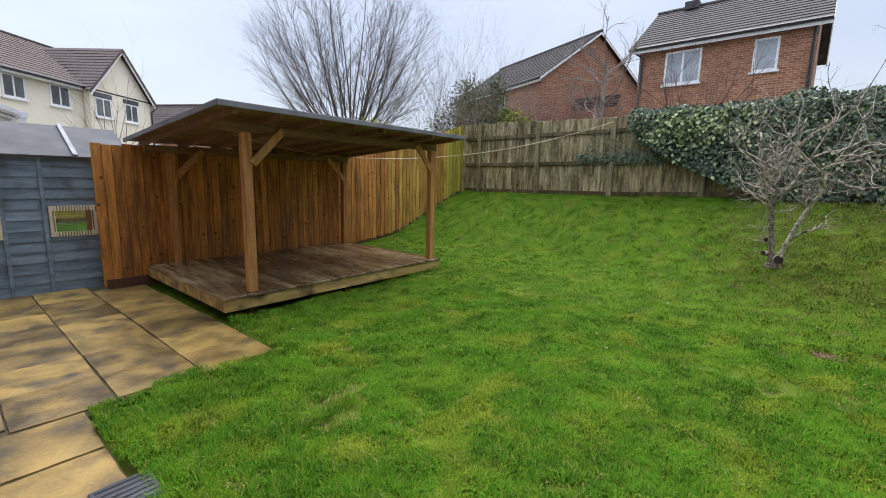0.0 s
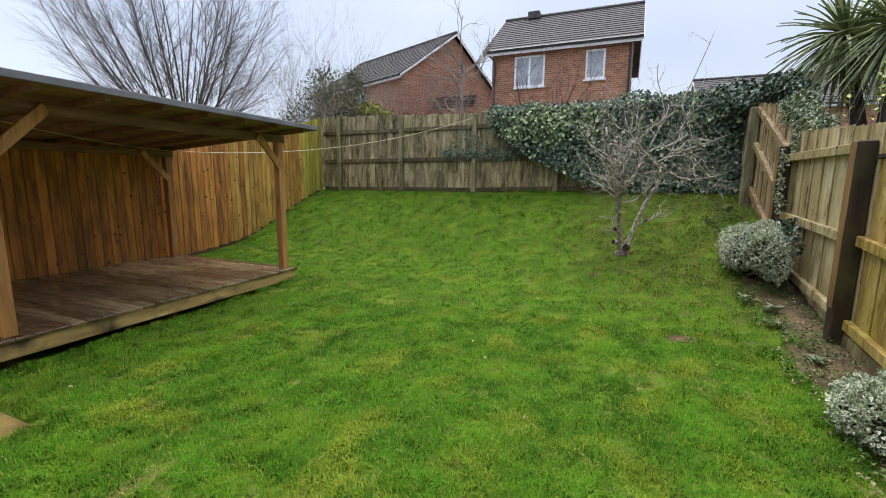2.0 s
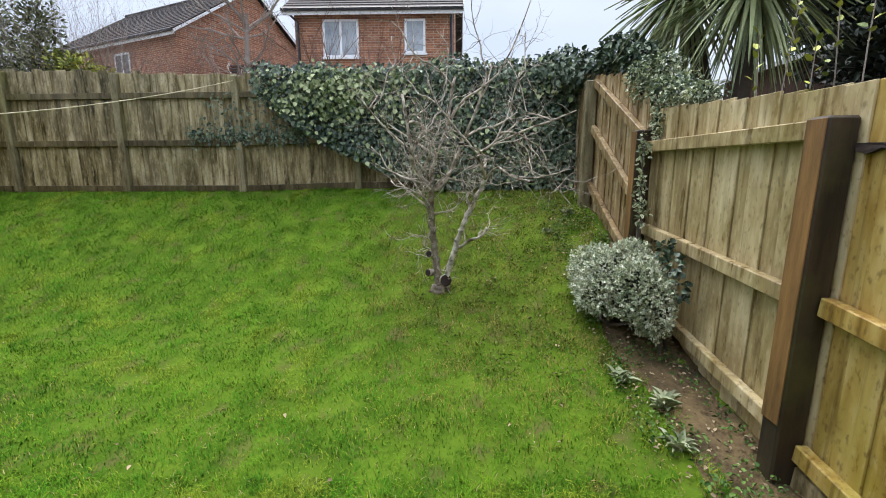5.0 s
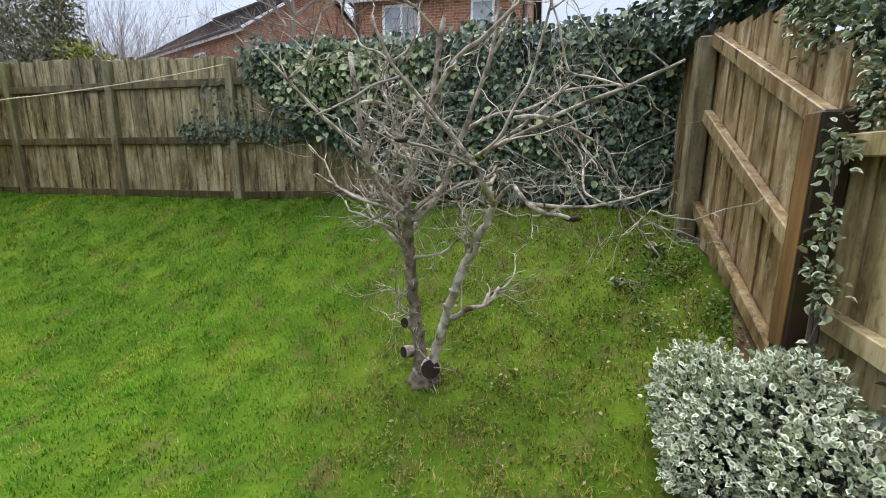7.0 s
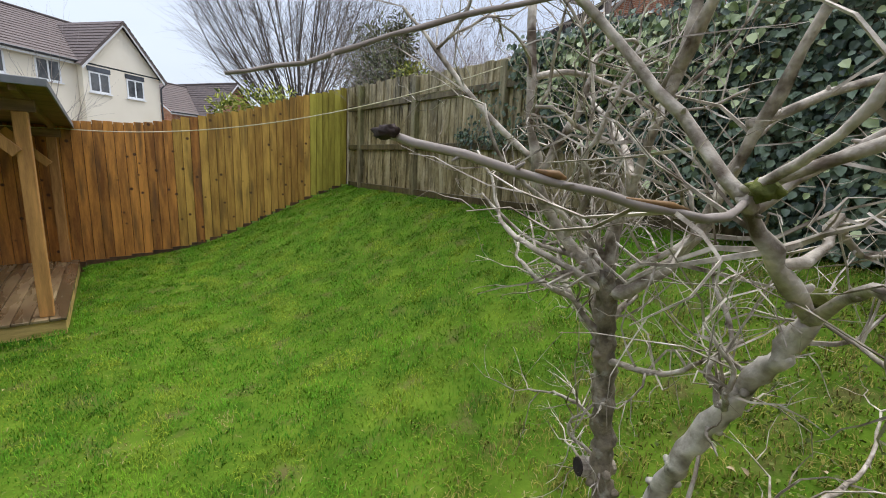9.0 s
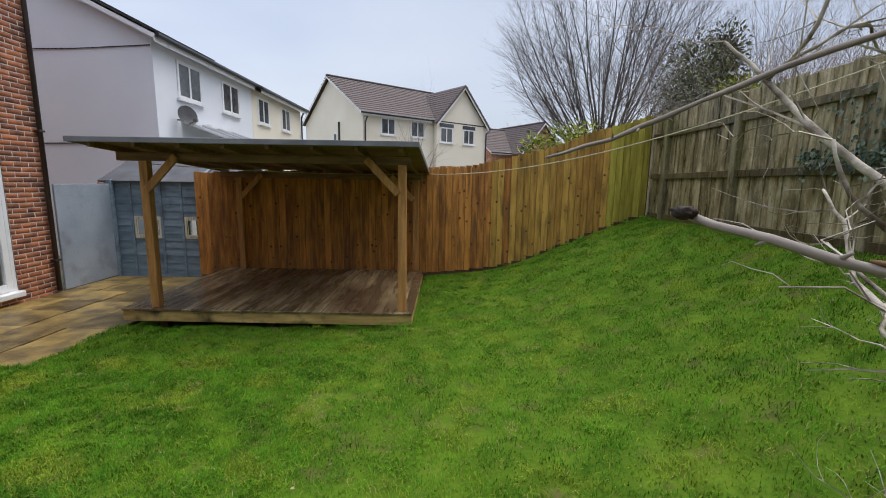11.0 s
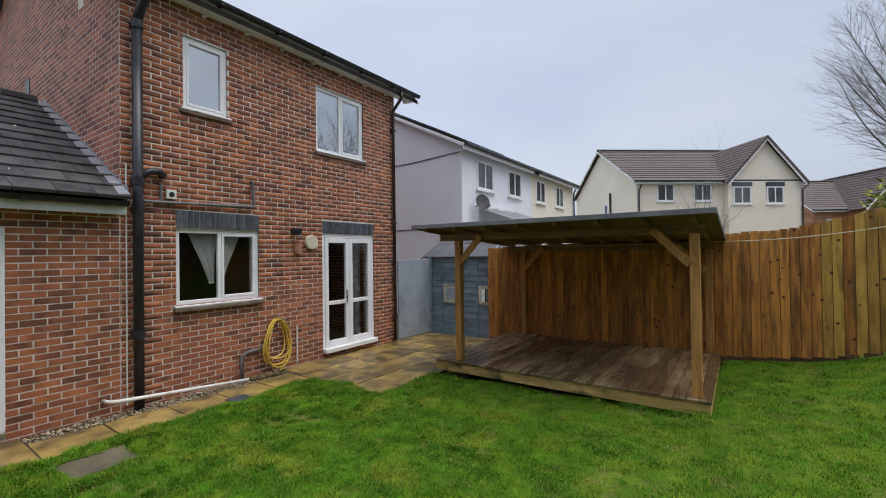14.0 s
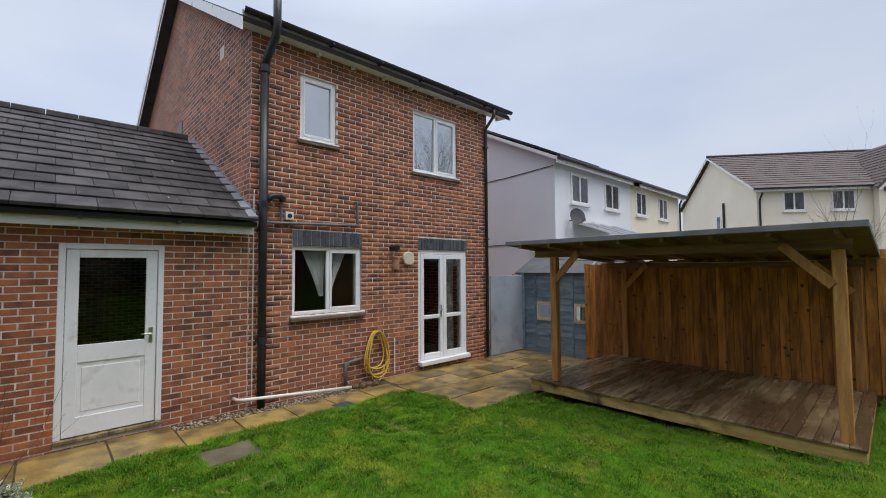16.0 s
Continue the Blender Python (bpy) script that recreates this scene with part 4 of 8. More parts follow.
for x in PX:
    for y in PY:
        part("post", cube((x - 0.05, y - 0.05, DZ + 0.001), (x + 0.05, y + 0.05, roof_z(y) - 0.19), 0.006), M["wood_post"], shelter)
for y in PY:
    z = roof_z(y) - 0.19
    bm = cube((PX[0] - 0.32, y - 0.035, z), (PX[1] + 0.10, y + 0.035, z + 0.10), 0.005)
    part("beam", bm, M["wood_roof"], shelter)
bm = bmesh.new()
sheet(bm, [(RX0, RY0, RZ0), (RX1, RY0, RZ0), (RX1, RY1, RZ1), (RX0, RY1, RZ1)], 0.012)
part("roof_felt", bm, M["felt"], shelter, "grey mineral roofing felt")
bm = bmesh.new()
box(bm, (RX0 - 0.004, RY0 - 0.006, RZ0 - 0.055), (RX1 + 0.004, RY0 + 0.012, RZ0 + 0.004), 0.004)
part("felt_edge", bm, M["felt"], shelter)
for x in (RX0 - 0.004, RX1 - 0.010):
    bm = bmesh.new()
    q = [(x, RY0, RZ0 - 0.05), (x, RY1, RZ1 - 0.05), (x, RY1, RZ1 + 0.004), (x, RY0, RZ0 + 0.004)]
    a = [bm.verts.new(p) for p in q]
    b = [bm.verts.new((p[0] + 0.014, p[1], p[2])) for p in q]
    bm.faces.new(a)
    bm.faces.new(b[::-1])
    for i in range(4):
        j = (i + 1) % 4
        bm.faces.new((a[j], a[i], b[i], b[j]))
    part("felt_edge", bm, M["felt"], shelter)
nby = 22
for k in range(nby):
    a = RY0 + 0.012 + k * (RY1 - RY0 - 0.02) / nby
    b = a + (RY1 - RY0 - 0.02) / nby - 0.003
    bm = bmesh.new()
    sheet(bm, [(RX0 + 0.014, a, roof_z(a) - 0.013), (RX1 - 0.014, a, roof_z(a) - 0.013), (RX1 - 0.014, b, roof_z(b) - 0.013), (RX0 + 0.014, b, roof_z(b) - 0.013)], 0.018)
    part("roof_board", bm, M["wood_roof"], shelter)
for k in range(8):
    x = RX0 + 0.2 + k * (RX1 - RX0 - 0.4) / 7
    bm = bmesh.new()
    beam(bm, (x, RY0 + 0.07, roof_z(RY0 + 0.07) - 0.062), (x, RY1 - 0.02, roof_z(RY1) - 0.062), 0.045, 0.06)
    part("rafter", bm, M["wood_roof"], shelter)
for x, sx in ((PX[0], 1), (PX[1], -1)):
    for y in PY:
        z = roof_z(y) - 0.19
        bm = bmesh.new()
        beam(bm, (x + sx * 0.04, y - 0.065, z - 0.34), (x + sx * 0.42, y - 0.065, z + 0.06), 0.035, 0.09, Vector((0, 1, 0)).cross(Vector((0.75, 0, 0.66))), 0.004)
        part("brace", bm, M["wood_post"], shelter)

# ---------------------------------------------------------------- fences
LF_X = np.array([0.97, 5.15, 5.96, 6.65, 7.29, 7.92, 8.95])
LF_T = np.array([1.93, 2.08, 2.14, 2.30, 2.46, 2.70, 3.02])
left_fence = thing("fence", (5.0, 7.45, 0), "new orange close-boarded timber fence, green towards its top end", "fence")
FENCE_Y = 7.44
nf = 70
fw = (9.03 - 0.97) / nf
for k in range(nf):
    x = 0.97 + (k + 0.5) * fw
    top = float(np.interp(x, LF_X, LF_T)) + random.uniform(-0.012, 0.012)
    low = lz(x, 7.4) + 0.03 - (0.06 if x < 1.4 else 0)
    bm = bmesh.new()
    h = top - low
    pts = [(-fw / 2 + 0.002, 0.0), (fw / 2 - 0.004, 0.0)]
    a = [bm.verts.new((x + p, FENCE_Y - q, low)) for p, q in ((pts[0][0], 0.022), (pts[1][0], 0.016), (pts[1][0], 0.002), (pts[0][0], 0.002))]
    b = [bm.verts.new((v.co.x, v.co.y, top)) for v in a]
    bm.faces.new(a[::-1])
    bm.faces.new(b)
    for i in range(4):
        j = (i + 1) % 4
        bm.faces.new((a[i], a[j], b[j], b[i]))
    part("board", bm, M["wood_green"] if x > 8.15 + random.uniform(-0.3, 0.3) else M["wood_gold"] if x > 6.3 + random.uniform(-0.6, 0.6) else M["wood_new"], left_fence)
    # dark strip behind each joint, standing in for the shade line between lapped boards
    part("cover_strip", cube((x + fw / 2 - 0.022, FENCE_Y - 0.001, low), (x + fw / 2 + 0.020, FENCE_Y + 0.006, top - 0.03)), M["wood_dark"], left_fence)
for f in (0.2, 0.55, 0.88):
    bm = bmesh.new()
    for a, b in zip(LF_X, LF_X[1:]):
        za, zb = (lz(q, 7.4) + f * (float(np.interp(q, LF_X, LF_T)) - lz(q, 7.4)) for q in (a, b))
        beam(bm, (a, FENCE_Y + 0.04, za), (b, FENCE_Y + 0.04, zb), 0.05, 0.08)
    part("rail", bm, M["wood_new"], left_fence)
# dark strip added along the foot for the boards' darker bottom edge
for k in range(31):
    x = 1.0 + k * 0.258
    part("gravel_board", cube((x, FENCE_Y - 0.034, lz(x, 7.4) - 0.12), (x + 0.256, FENCE_Y - 0.024, lz(x, 7.4) + 0.07)), M["wood_dark"], left_fence)

BFX = 9.06
BP = [6.89, 5.18, 3.41, 1.68, -0.04]
back_fence = thing("fence", (BFX, 3.0, 1.3), "old weathered timber fence with posts and three rails", "fence")


def bf_top(y):
    return float(np.interp(y, [-1.4, 0.2, 3.5, 7.4], [3.02, 3.02, 2.97, 3.06]))


y = -1.46
flip = 0
while y < 7.45:
    w = random.uniform(0.125, 0.15)
    g = lz(BFX, y)
    flip = 1 - flip
    bm = cube((BFX + 0.012 + 0.012 * flip, y - 0.012, g + 0.05), (BFX + 0.023 + 0.012 * flip, y + w, bf_top(y) + random.uniform(-0.03, 0.02)), 0.002)
    part("board", bm, M["wood_old"], back_fence)
    y += w - 0.012
for y in BP:
    part("post", cube((BFX - 0.055, y - 0.05, lz(BFX, y) - 0.2), (BFX + 0.04, y + 0.05, bf_top(y) - 0.03), 0.008), M["post_grey"], back_fence)
spans = [7.40] + BP + [-1.35]
for a, b in zip(spans, spans[1:]):
    for dz, hh in ((1.37, 0.085), (0.70, 0.085), (0.04, 0.09)):
        za, zb = lz(BFX, a - 0.05), lz(BFX, b + 0.05)
        bm = bmesh.new()
        beam(bm, (BFX - 0.012, a - 0.055, za + dz), (BFX - 0.012, b + 0.055, zb + dz), 0.045, hh, bevel=0.004)
        part("rail", bm, M["rail_old"], back_fence)
    bm = bmesh.new()
    beam(bm, (BFX - 0.002, a - 0.055, lz(BFX, a) - 0.03), (BFX - 0.002, b + 0.055, lz(BFX, b) - 0.03), 0.03, 0.10)
    part("gravel_board", bm, M["wood_dark"], back_fence)

RFY = -1.36
right_fence = thing("fence", (4.0, RFY, 0.2), "olive weathered timber fence stepping up the slope", "fence")

def rf_top(x):
    return float(np.interp(x, [-0.8, 4.6, 6.42, 7.19, 8.35, 9.1], [1.95, 1.99, 2.13, 2.55, 2.77, 2.95]))


x = -0.78
flip = 0
while x < 9.05:
    w = random.uniform(0.125, 0.15)
    flip = 1 - flip
    part("board", cube((x - 0.012, RFY - 0.055 + 0.012 * flip, lz(x, RFY) + 0.02), (x + w, RFY - 0.043 + 0.012 * flip, rf_top(x + w / 2) + random.uniform(-0.007, 0.007)), 0.002), M["wood_right" if x < 4.5 else "wood_pale" if x < 6.4 else "wood_brown"], right_fence)
    x += w - 0.012
for px, tp, mt in ((1.05, 1.85, "post_dark"), (2.8, 1.85, "post_dark"), (4.60, 1.865, "post_dark"), (6.46, 1.965, "post_dark"), (8.03, 2.65, "post_grey")):
    part("post", cube((px - 0.055, RFY - 0.028, lz(px, RFY) - 0.2), (px + 0.055, RFY + 0.10, tp), 0.010), M[mt], right_fence, "dark timber post")
    # the garden-side face is browner than the rest of the post
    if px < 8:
        part("post_face", cube((px - 0.050, RFY + 0.101, lz(px, RFY) + 0.3), (px + 0.050, RFY + 0.107, tp - 0.01), 0.001), M["post_brown"], right_fence, "brown timber face on the post front")
RAILS = [(-0.75, 1.05, 0.22, 0.22), (-0.75, 1.05, 0.93, 0.93), (-0.75, 1.05, 1.78, 1.78), (1.05, 2.8, 0.22, 0.22), (1.05, 2.8, 0.93, 0.93), (1.05, 2.8, 1.78, 1.78),
         (2.8, 4.6, 0.20, 0.385), (2.8, 4.6, 0.92, 1.08), (4.6, 6.46, 0.42, 0.60), (4.6, 6.46, 1.07, 1.16), (4.6, 6.46, 1.82, 1.83),
         (6.46, 8.03, 0.78, 1.46), (6.46, 8.03, 1.34, 2.11), (6.46, 8.03, 1.92, 2.62)]
for xa, xb, za, zb in RAILS:
    bm = bmesh.new()
    beam(bm, (xa + 0.056, RFY - 0.002, za), (xb - 0.062, RFY - 0.002, zb), 0.055, 0.085, bevel=0.005)
    part("rail", bm, M["wood_right" if xa < 4 else "wood_pale" if xa < 6 else "wood_brown"], right_fence)
    if xa == 2.8 and za < 0.5:
        bm = bmesh.new()
        beam(bm, (xa + 0.056, RFY + 0.0, za - 0.13), (xb - 0.062, RFY + 0.0, zb - 0.15), 0.02, 0.16)
        part("gravel_board", bm, M["wood_old"], right_fence)
for bx, wd, drop in ((4.47, 0.20, 0.012), (4.33, 0.10, 0.034), (4.20, 0.11, 0.036), (4.04, 0.18, 0.022), (3.90, 0.09, 0.040), (3.62, 0.05, 0.012)):
    # splintered remains of the broken top rail, each a thin jagged sliver against the boards
    bm = bmesh.new()
    top = 1.742 + random.uniform(-0.010, 0.010)
    prof = [(bx - wd / 2, top - 0.012), (bx - wd * 0.1, top + 0.004), (bx + wd / 2, top + 0.010), (bx + wd / 2 + 0.02, top - 0.006), (bx + wd * 0.3, top - 0.024), (bx + wd * 0.1, top - 0.022 - drop), (bx - wd * 0.15, top - 0.020), (bx - wd * 0.3, top - 0.026)]
    a = [bm.verts.new((px, RFY - 0.044, pz)) for px, pz in prof]
    b = [bm.verts.new((px + random.uniform(-0.008, 0.008), RFY + random.uniform(-0.030, -0.006), pz + random.uniform(-0.005, 0.005))) for px, pz in prof]
    bm.faces.new(a)
    bm.faces.new(b[::-1])
    for i in range(len(prof)):
        j = (i + 1) % len(prof)
        bm.faces.new((a[j], a[i], b[i], b[j]))
    bmesh.ops.recalc_face_normals(bm, faces=bm.faces)
    part("splinter", bm, M["cutwood"], right_fence)

# ---------------------------------------------------------------- neighbouring houses


def stepped_slope(bm, e0, e1, r1, r0, courses, lift=0.03):
    """A tiled slope from eaves e0-e1 up to ridge r0-r1: one sheet folded into overlapping courses, each with a real step."""
    e0, e1, r0, r1 = (Vector(p) for p in (e0, e1, r0, r1))
    up = (e1 - e0).cross(r0 - e0).normalized()
    prev = [bm.verts.new(e0), bm.verts.new(e1)]
    for k in range(courses):
        f, g = k / courses, (k + 1) / courses
        for row in ((e0.lerp(r0, f) + up * lift, e1.lerp(r1, f) + up * lift), (e0.lerp(r0, g) + up * 0.004, e1.lerp(r1, g) + up * 0.004)):
            row = [bm.verts.new(p) for p in row]
            bm.faces.new((prev[0], prev[1], row[1], row[0]))
            prev = row


def far_window(parent, at, along, w, h, mullion=True, sill=True, pane="far_glass"):
    """A white window on a far wall: frame, panes and sill; `at` is its lower left corner, `along` runs to its right seen from outside."""
    u = Vector(along).normalized()
    out = u.cross(UPVEC)
    m = Matrix((u, -out, UPVEC)).transposed().to_4x4()
    m.translation = Vector(at)
    t = 0.07
    bm = cube((t, -0.016, t), (w - t, -0.006, h - t))
    bm.transform(m)
    win = part("window", bm, M[pane], parent)
    bars = [("frame", (0, -0.03, 0), (t, 0.05, h)), ("frame", (w - t, -0.03, 0), (w, 0.05, h)), ("frame", (t, -0.03, 0), (w - t, 0.05, t)), ("frame", (t, -0.03, h - t), (w - t, 0.05, h))]
    if mullion:
        bars.append(("mullion", (w / 2 - t / 2, -0.028, t), (w / 2 + t / 2, 0.05, h - t)))
    if sill:
        bars.append(("sill", (-0.06, -0.08, -0.06), (w + 0.06, 0.05, -0.004)))
    for name, lo, hi in bars:
        bm = cube(lo, hi)
        bm.transform(m)
        part(name, bm, M["upvc"], win)
    return win


M["pale_glass"] = material("pale_window_glass", (0.22, 0.26, 0.30), (0.50, 0.54, 0.58), 1.2, 0.07, 0.0, 8)
M["far_glass"] = material("dark_window_glass", (0.03, 0.033, 0.036), (0.16, 0.165, 0.17), 1.0, 0.07, 0.0, 8)


def far_house(name, corner, along, length, depth, eave, ridge, wall_mat, roof_mat, label, low=-1.0, over=0.25, courses=14, group=""):
    """A gabled house: corner at the foot of its near wall, `along` the eaves, the body to the right-hand side of along x up turned back."""
    u = Vector((along[0], along[1], 0)).normalized()
    v = Vector((-u.y, u.x, 0))
    c = Vector((corner[0], corner[1], 0))
    h = thing(name, (c.x, c.y, low), label, "house", group)

    def at(a, b, z):
        return c + u * a + v * b + UPVEC * z

    bm = bmesh.new()
    for b in (0.0, depth - 0.2):
        bm = bmesh.new()
        sheet(bm, [at(0.004, b, low), at(length - 0.004, b, low), at(length - 0.004, b, eave), at(0.004, b, eave)], 0.2)
        part("wall", bm, wall_mat, h)
    for a, s in ((0.0, 1), (length, -1)):
        bm = bmesh.new()
        q = [at(a, 0.002, low), at(a, depth - 0.002, low), at(a, depth - 0.002, eave), at(a, depth / 2, ridge), at(a, 0.002, eave)]
        f = [bm.verts.new(p) for p in q]
        g = [bm.verts.new(p + u * 0.2 * s) for p in q]
        bm.faces.new(f)
        bm.faces.new(g[::-1])
        for i in range(5):
            j = (i + 1) % 5
            bm.faces.new((f[j], f[i], g[i], g[j]))
        part("gable_wall", bm, wall_mat, h)
    sl = (ridge - eave) / (depth / 2)
    bm = bmesh.new()
    stepped_slope(bm, at(-over, -over, eave - sl * over + 0.1), at(length + over, -over, eave - sl * over + 0.1), at(length + over, depth / 2, ridge + 0.1), at(-over, depth / 2, ridge + 0.1), courses)
    stepped_slope(bm, at(length + over, depth + over, eave - sl * over + 0.1), at(-over, depth + over, eave - sl * over + 0.1), at(-over, depth / 2, ridge + 0.1), at(length + over, depth / 2, ridge + 0.1), courses)
    part("roof", bm, roof_mat, h)
    bm = bmesh.new()
    tube(bm, [at(-over, depth / 2, ridge + 0.12), at(length + over, depth / 2, ridge + 0.12)], 0.09, 6)
    part("ridge", bm, roof_mat, h)
    for a in (-over, length + over):
        bm = bmesh.new()
        for b0, b1 in ((-over, depth / 2), (depth + over, depth / 2)):
            beam(bm, at(a, b0, eave - sl * over + 0.02), at(a, b1, ridge + 0.02), 0.03, 0.09)
        part("verge_board", bm, M["upvc"], h)
    bm = bmesh.new()
    beam(bm, at(-over, -over + 0.02, eave - sl * over + 0.0), at(length + over, -over + 0.02, eave - sl * over + 0.0), 0.03, 0.18)
    part("fascia", bm, M["upvc"], h)
    bm = bmesh.new()
    tube(bm, [at(-over, -over - 0.05, eave - sl * over + 0.06), at(length + over, -over - 0.05, eave - sl * over + 0.06)], 0.06, 6)
    part("gutter", bm, M["black_plastic"], h)
    return h, at, u


# the white and cream pair beyond the brick house; eaves run along +y, garden wall faces +x
white_house, at_w, u_w = far_house("house", (-1.25, 9.95), (0, 1), 5.0, 8.6, 5.0, 7.1, M["render_white"], M["tile"], "white rendered semi-detached house with solar panels", courses=16)
for a in (0.85, 3.0):
    far_window(white_house, at_w(a, 0.0, 3.8), u_w, 1.05, 0.9)
cream_house, at_c, u_c = far_house("house", (-1.25, 14.96), (0, 1), 5.0, 8.6, 5.0, 7.1, M["render_cream"], M["tile"], "cream rendered semi-detached house", courses=16)
for a in (0.45, 2.65):
    far_window(cream_house, at_c(a, 0.0, 3.8), u_c, 0.95, 0.9)
bm = bmesh.new()
tube(bm, [(-1.05, 19.9, 4.9), (-1.18, 19.9, 4.6), (-1.18, 19.9, 0)], 0.04, 6)
part("downpipe", bm, M["black_plastic"], cream_house)
for k in range(4):
    # solar panels lying on the slope above the eaves
    q0, q1 = 1.0, 2.6
    zs = [5.0 + 0.10 + v_ * (2.1 / 4.3) + 0.09 for v_ in (q0, q1)]
    ya = 10.4 + k * 1.08
    bm = bmesh.new()
    sheet(bm, [(-1.25 - q0, ya, zs[0]), (-1.25 - q0, ya + 1.0, zs[0]), (-1.25 - q1, ya + 1.0, zs[1]), (-1.25 - q1, ya, zs[1])], 0.04)
    tagged(part("solar_panel", bm, M["black_plastic"]), "dark solar panel fixed on the tiled roof", "solar panel", "solar panels on the white house")
# dish, alarm box, cable
dish = thing("satellite_dish", (-1.2, 10.7, 3.3), "grey satellite dish on a wall arm", "satellite dish")
bm = bmesh.new()
rings = []
for k in range(5):
    r = 0.23 * k / 4
    rings.append([bm.verts.new((0.55 * (r * r), r * math.cos(a), r * math.sin(a) * 1.1)) for a in (2 * math.pi * i / 16 for i in range(16))] if k else [bm.verts.new((0, 0, 0))])
for i in range(16):
    bm.faces.new((rings[0][0], rings[1][i], rings[1][(i + 1) % 16]))
for k in range(1, 4):
    for i in range(16):
        j = (i + 1) % 16
        bm.faces.new((rings[k][i], rings[k + 1][i], rings[k + 1][j], rings[k][j]))
bmesh.ops.solidify(bm, geom=bm.faces[:], thickness=0.012)
bm.transform(pose(-0.95, 10.62, 3.34, 0, -18, -35))
part("reflector", bm, M["grey_plastic"], dish)
bm = bmesh.new()
tube(bm, [(-1.25, 10.7, 3.25), (-1.05, 10.68, 3.25), (-0.98, 10.64, 3.32)], 0.02, 6)
tube(bm, [(-0.96, 10.62, 3.12), (-0.66, 10.45, 3.2)], 0.012, 6)
box(bm, (-0.70, 10.40, 3.17), (-0.60, 10.48, 3.25), 0.01)
part("arm", bm, M["grey_plastic"], dish)
wl_box = thing("wall_light", (-2.0, 9.94, 2.4), "small white lamp fixed on the rendered wall", "lamp")
part("body", cube((-2.08, 9.85, 2.32), (-1.96, 9.948, 2.46), 0.02), M["white_plastic"], wl_box)
bm = bmesh.new()
tube(bm, [(-1.27, 9.93, 4.78), (-3.0, 9.935, 4.68), (-6.0, 9.935, 4.62)], 0.012, 5)
tagged(part("wall_cable", bm, M["black_plastic"]), "dark cable clipped along the rendered gable", "cable")
bm = bmesh.new()
tube(bm, [(-1.3, 9.935, 2.62), (-5.0, 9.935, 2.56)], 0.012, 5)
tagged(part("wall_cable", bm, M["black_plastic"]), "dark cable clipped along the rendered gable", "cable")
# glazed lean-to on the white house
lean = thing("conservatory", (0.0, 12.0, 0), "white framed glass conservatory against the white house", "conservatory")
bm = bmesh.new()
for y in (10.9, 11.7, 12.5, 13.3):
    beam(bm, (-1.24, y, 3.25), (0.75, y, 2.55), 0.06, 0.07)
beam(bm, (-1.22, 10.85, 3.27), (-1.22, 13.35, 3.27), 0.09, 0.08)
beam(bm, (0.76, 10.85, 2.53), (0.76, 13.35, 2.53), 0.09, 0.1)
for y in (10.9, 13.3):
    beam(bm, (0.74, y, -0.5), (0.74, y, 2.5), 0.07, 0.07)
part("frame", bm, M["upvc"], lean)
for y in (10.9, 11.7, 12.5):
    bm = bmesh.new()
    sheet(bm, [(0.74, y + 0.03, 2.55), (0.74, y + 0.77, 2.55), (-1.2, y + 0.77, 3.24), (-1.2, y + 0.03, 3.24)], 0.01)
    part("pane", bm, M["far_glass"], lean)
part("dwarf_wall", cube((-1.2, 10.87, -1), (0.78, 13.33, 0.6)), M["render_white"], lean)

# the cream house across, turned, with a cross gable
CA = Vector((0.858, 24.04, 0))
cd = Vector((0.782, 0.623, 0)).normalized()
cross_house, at_x, u_x = far_house("house", (CA.x, CA.y), cd, 9.1, 8.5, 5.6, 8.05, M["render_cream"], M["tile_brown"], "cream rendered house with brown roof and cross gable", courses=16, low=-1.5)
bm = bmesh.new()
q = [at_x(4.85, -0.34, -1.5), at_x(8.95, -0.34, -1.5), at_x(8.95, -0.34, 5.5), at_x(6.9, -0.34, 7.7), at_x(4.85, -0.34, 5.5)]
f = [bm.verts.new(p) for p in q]
g = [bm.verts.new(p + Vector((-cd.y, cd.x, 0)) * 0.3) for p in q]
bm.faces.new(f)
bm.faces.new(g[::-1])
for i in range(5):
    j = (i + 1) % 5
    bm.faces.new((f[j], f[i], g[i], g[j]))
part("cross_gable", bm, M["render_cream"], cross_house)
bm = bmesh.new()
stepped_slope(bm, at_x(4.6, 4.25, 5.38), at_x(4.6, -0.62, 5.38), at_x(6.9, -0.62, 7.86), at_x(6.9, 4.25, 7.86), 14)
stepped_slope(bm, at_x(9.2, -0.62, 5.38), at_x(9.2, 4.25, 5.38), at_x(6.9, 4.25, 7.86), at_x(6.9, -0.62, 7.86), 14)
part("cross_roof", bm, M["tile_brown"], cross_house)
bm = bmesh.new()
for a in (4.6, 9.2):
    beam(bm, at_x(a, -0.60, 5.31), at_x(6.9, -0.60, 7.79), 0.03, 0.10)
part("verge_board", bm, M["tile_brown"], cross_house, "dark verge board")
bm = bmesh.new()
for a in (4.7, 9.1):
    beam(bm, at_x(a, -0.57, 5.24), at_x(6.9, -0.57, 7.68), 0.03, 0.10)
part("verge_soffit", bm, M["upvc"], cross_house)
for a, b in ((1.12, 0.95), (3.15, 1.0), (5.12, 1.0), (7.0, 0.95)):
    front = 0.0 if a < 4.5 else -0.34
    far_window(cross_house, at_x(a, front, 4.45 if a < 4.5 else 4.25), u_x, b, 0.93)
    if a > 4.5:
        bm = bmesh.new()
        p = at_x(a - 0.05, front - 0.02, 5.30)
        beam(bm, p, p + u_x * (b + 0.1), 0.05, 0.22)
        part("lintel", bm, M["dark_brick"], cross_house, "dark brick lintel")
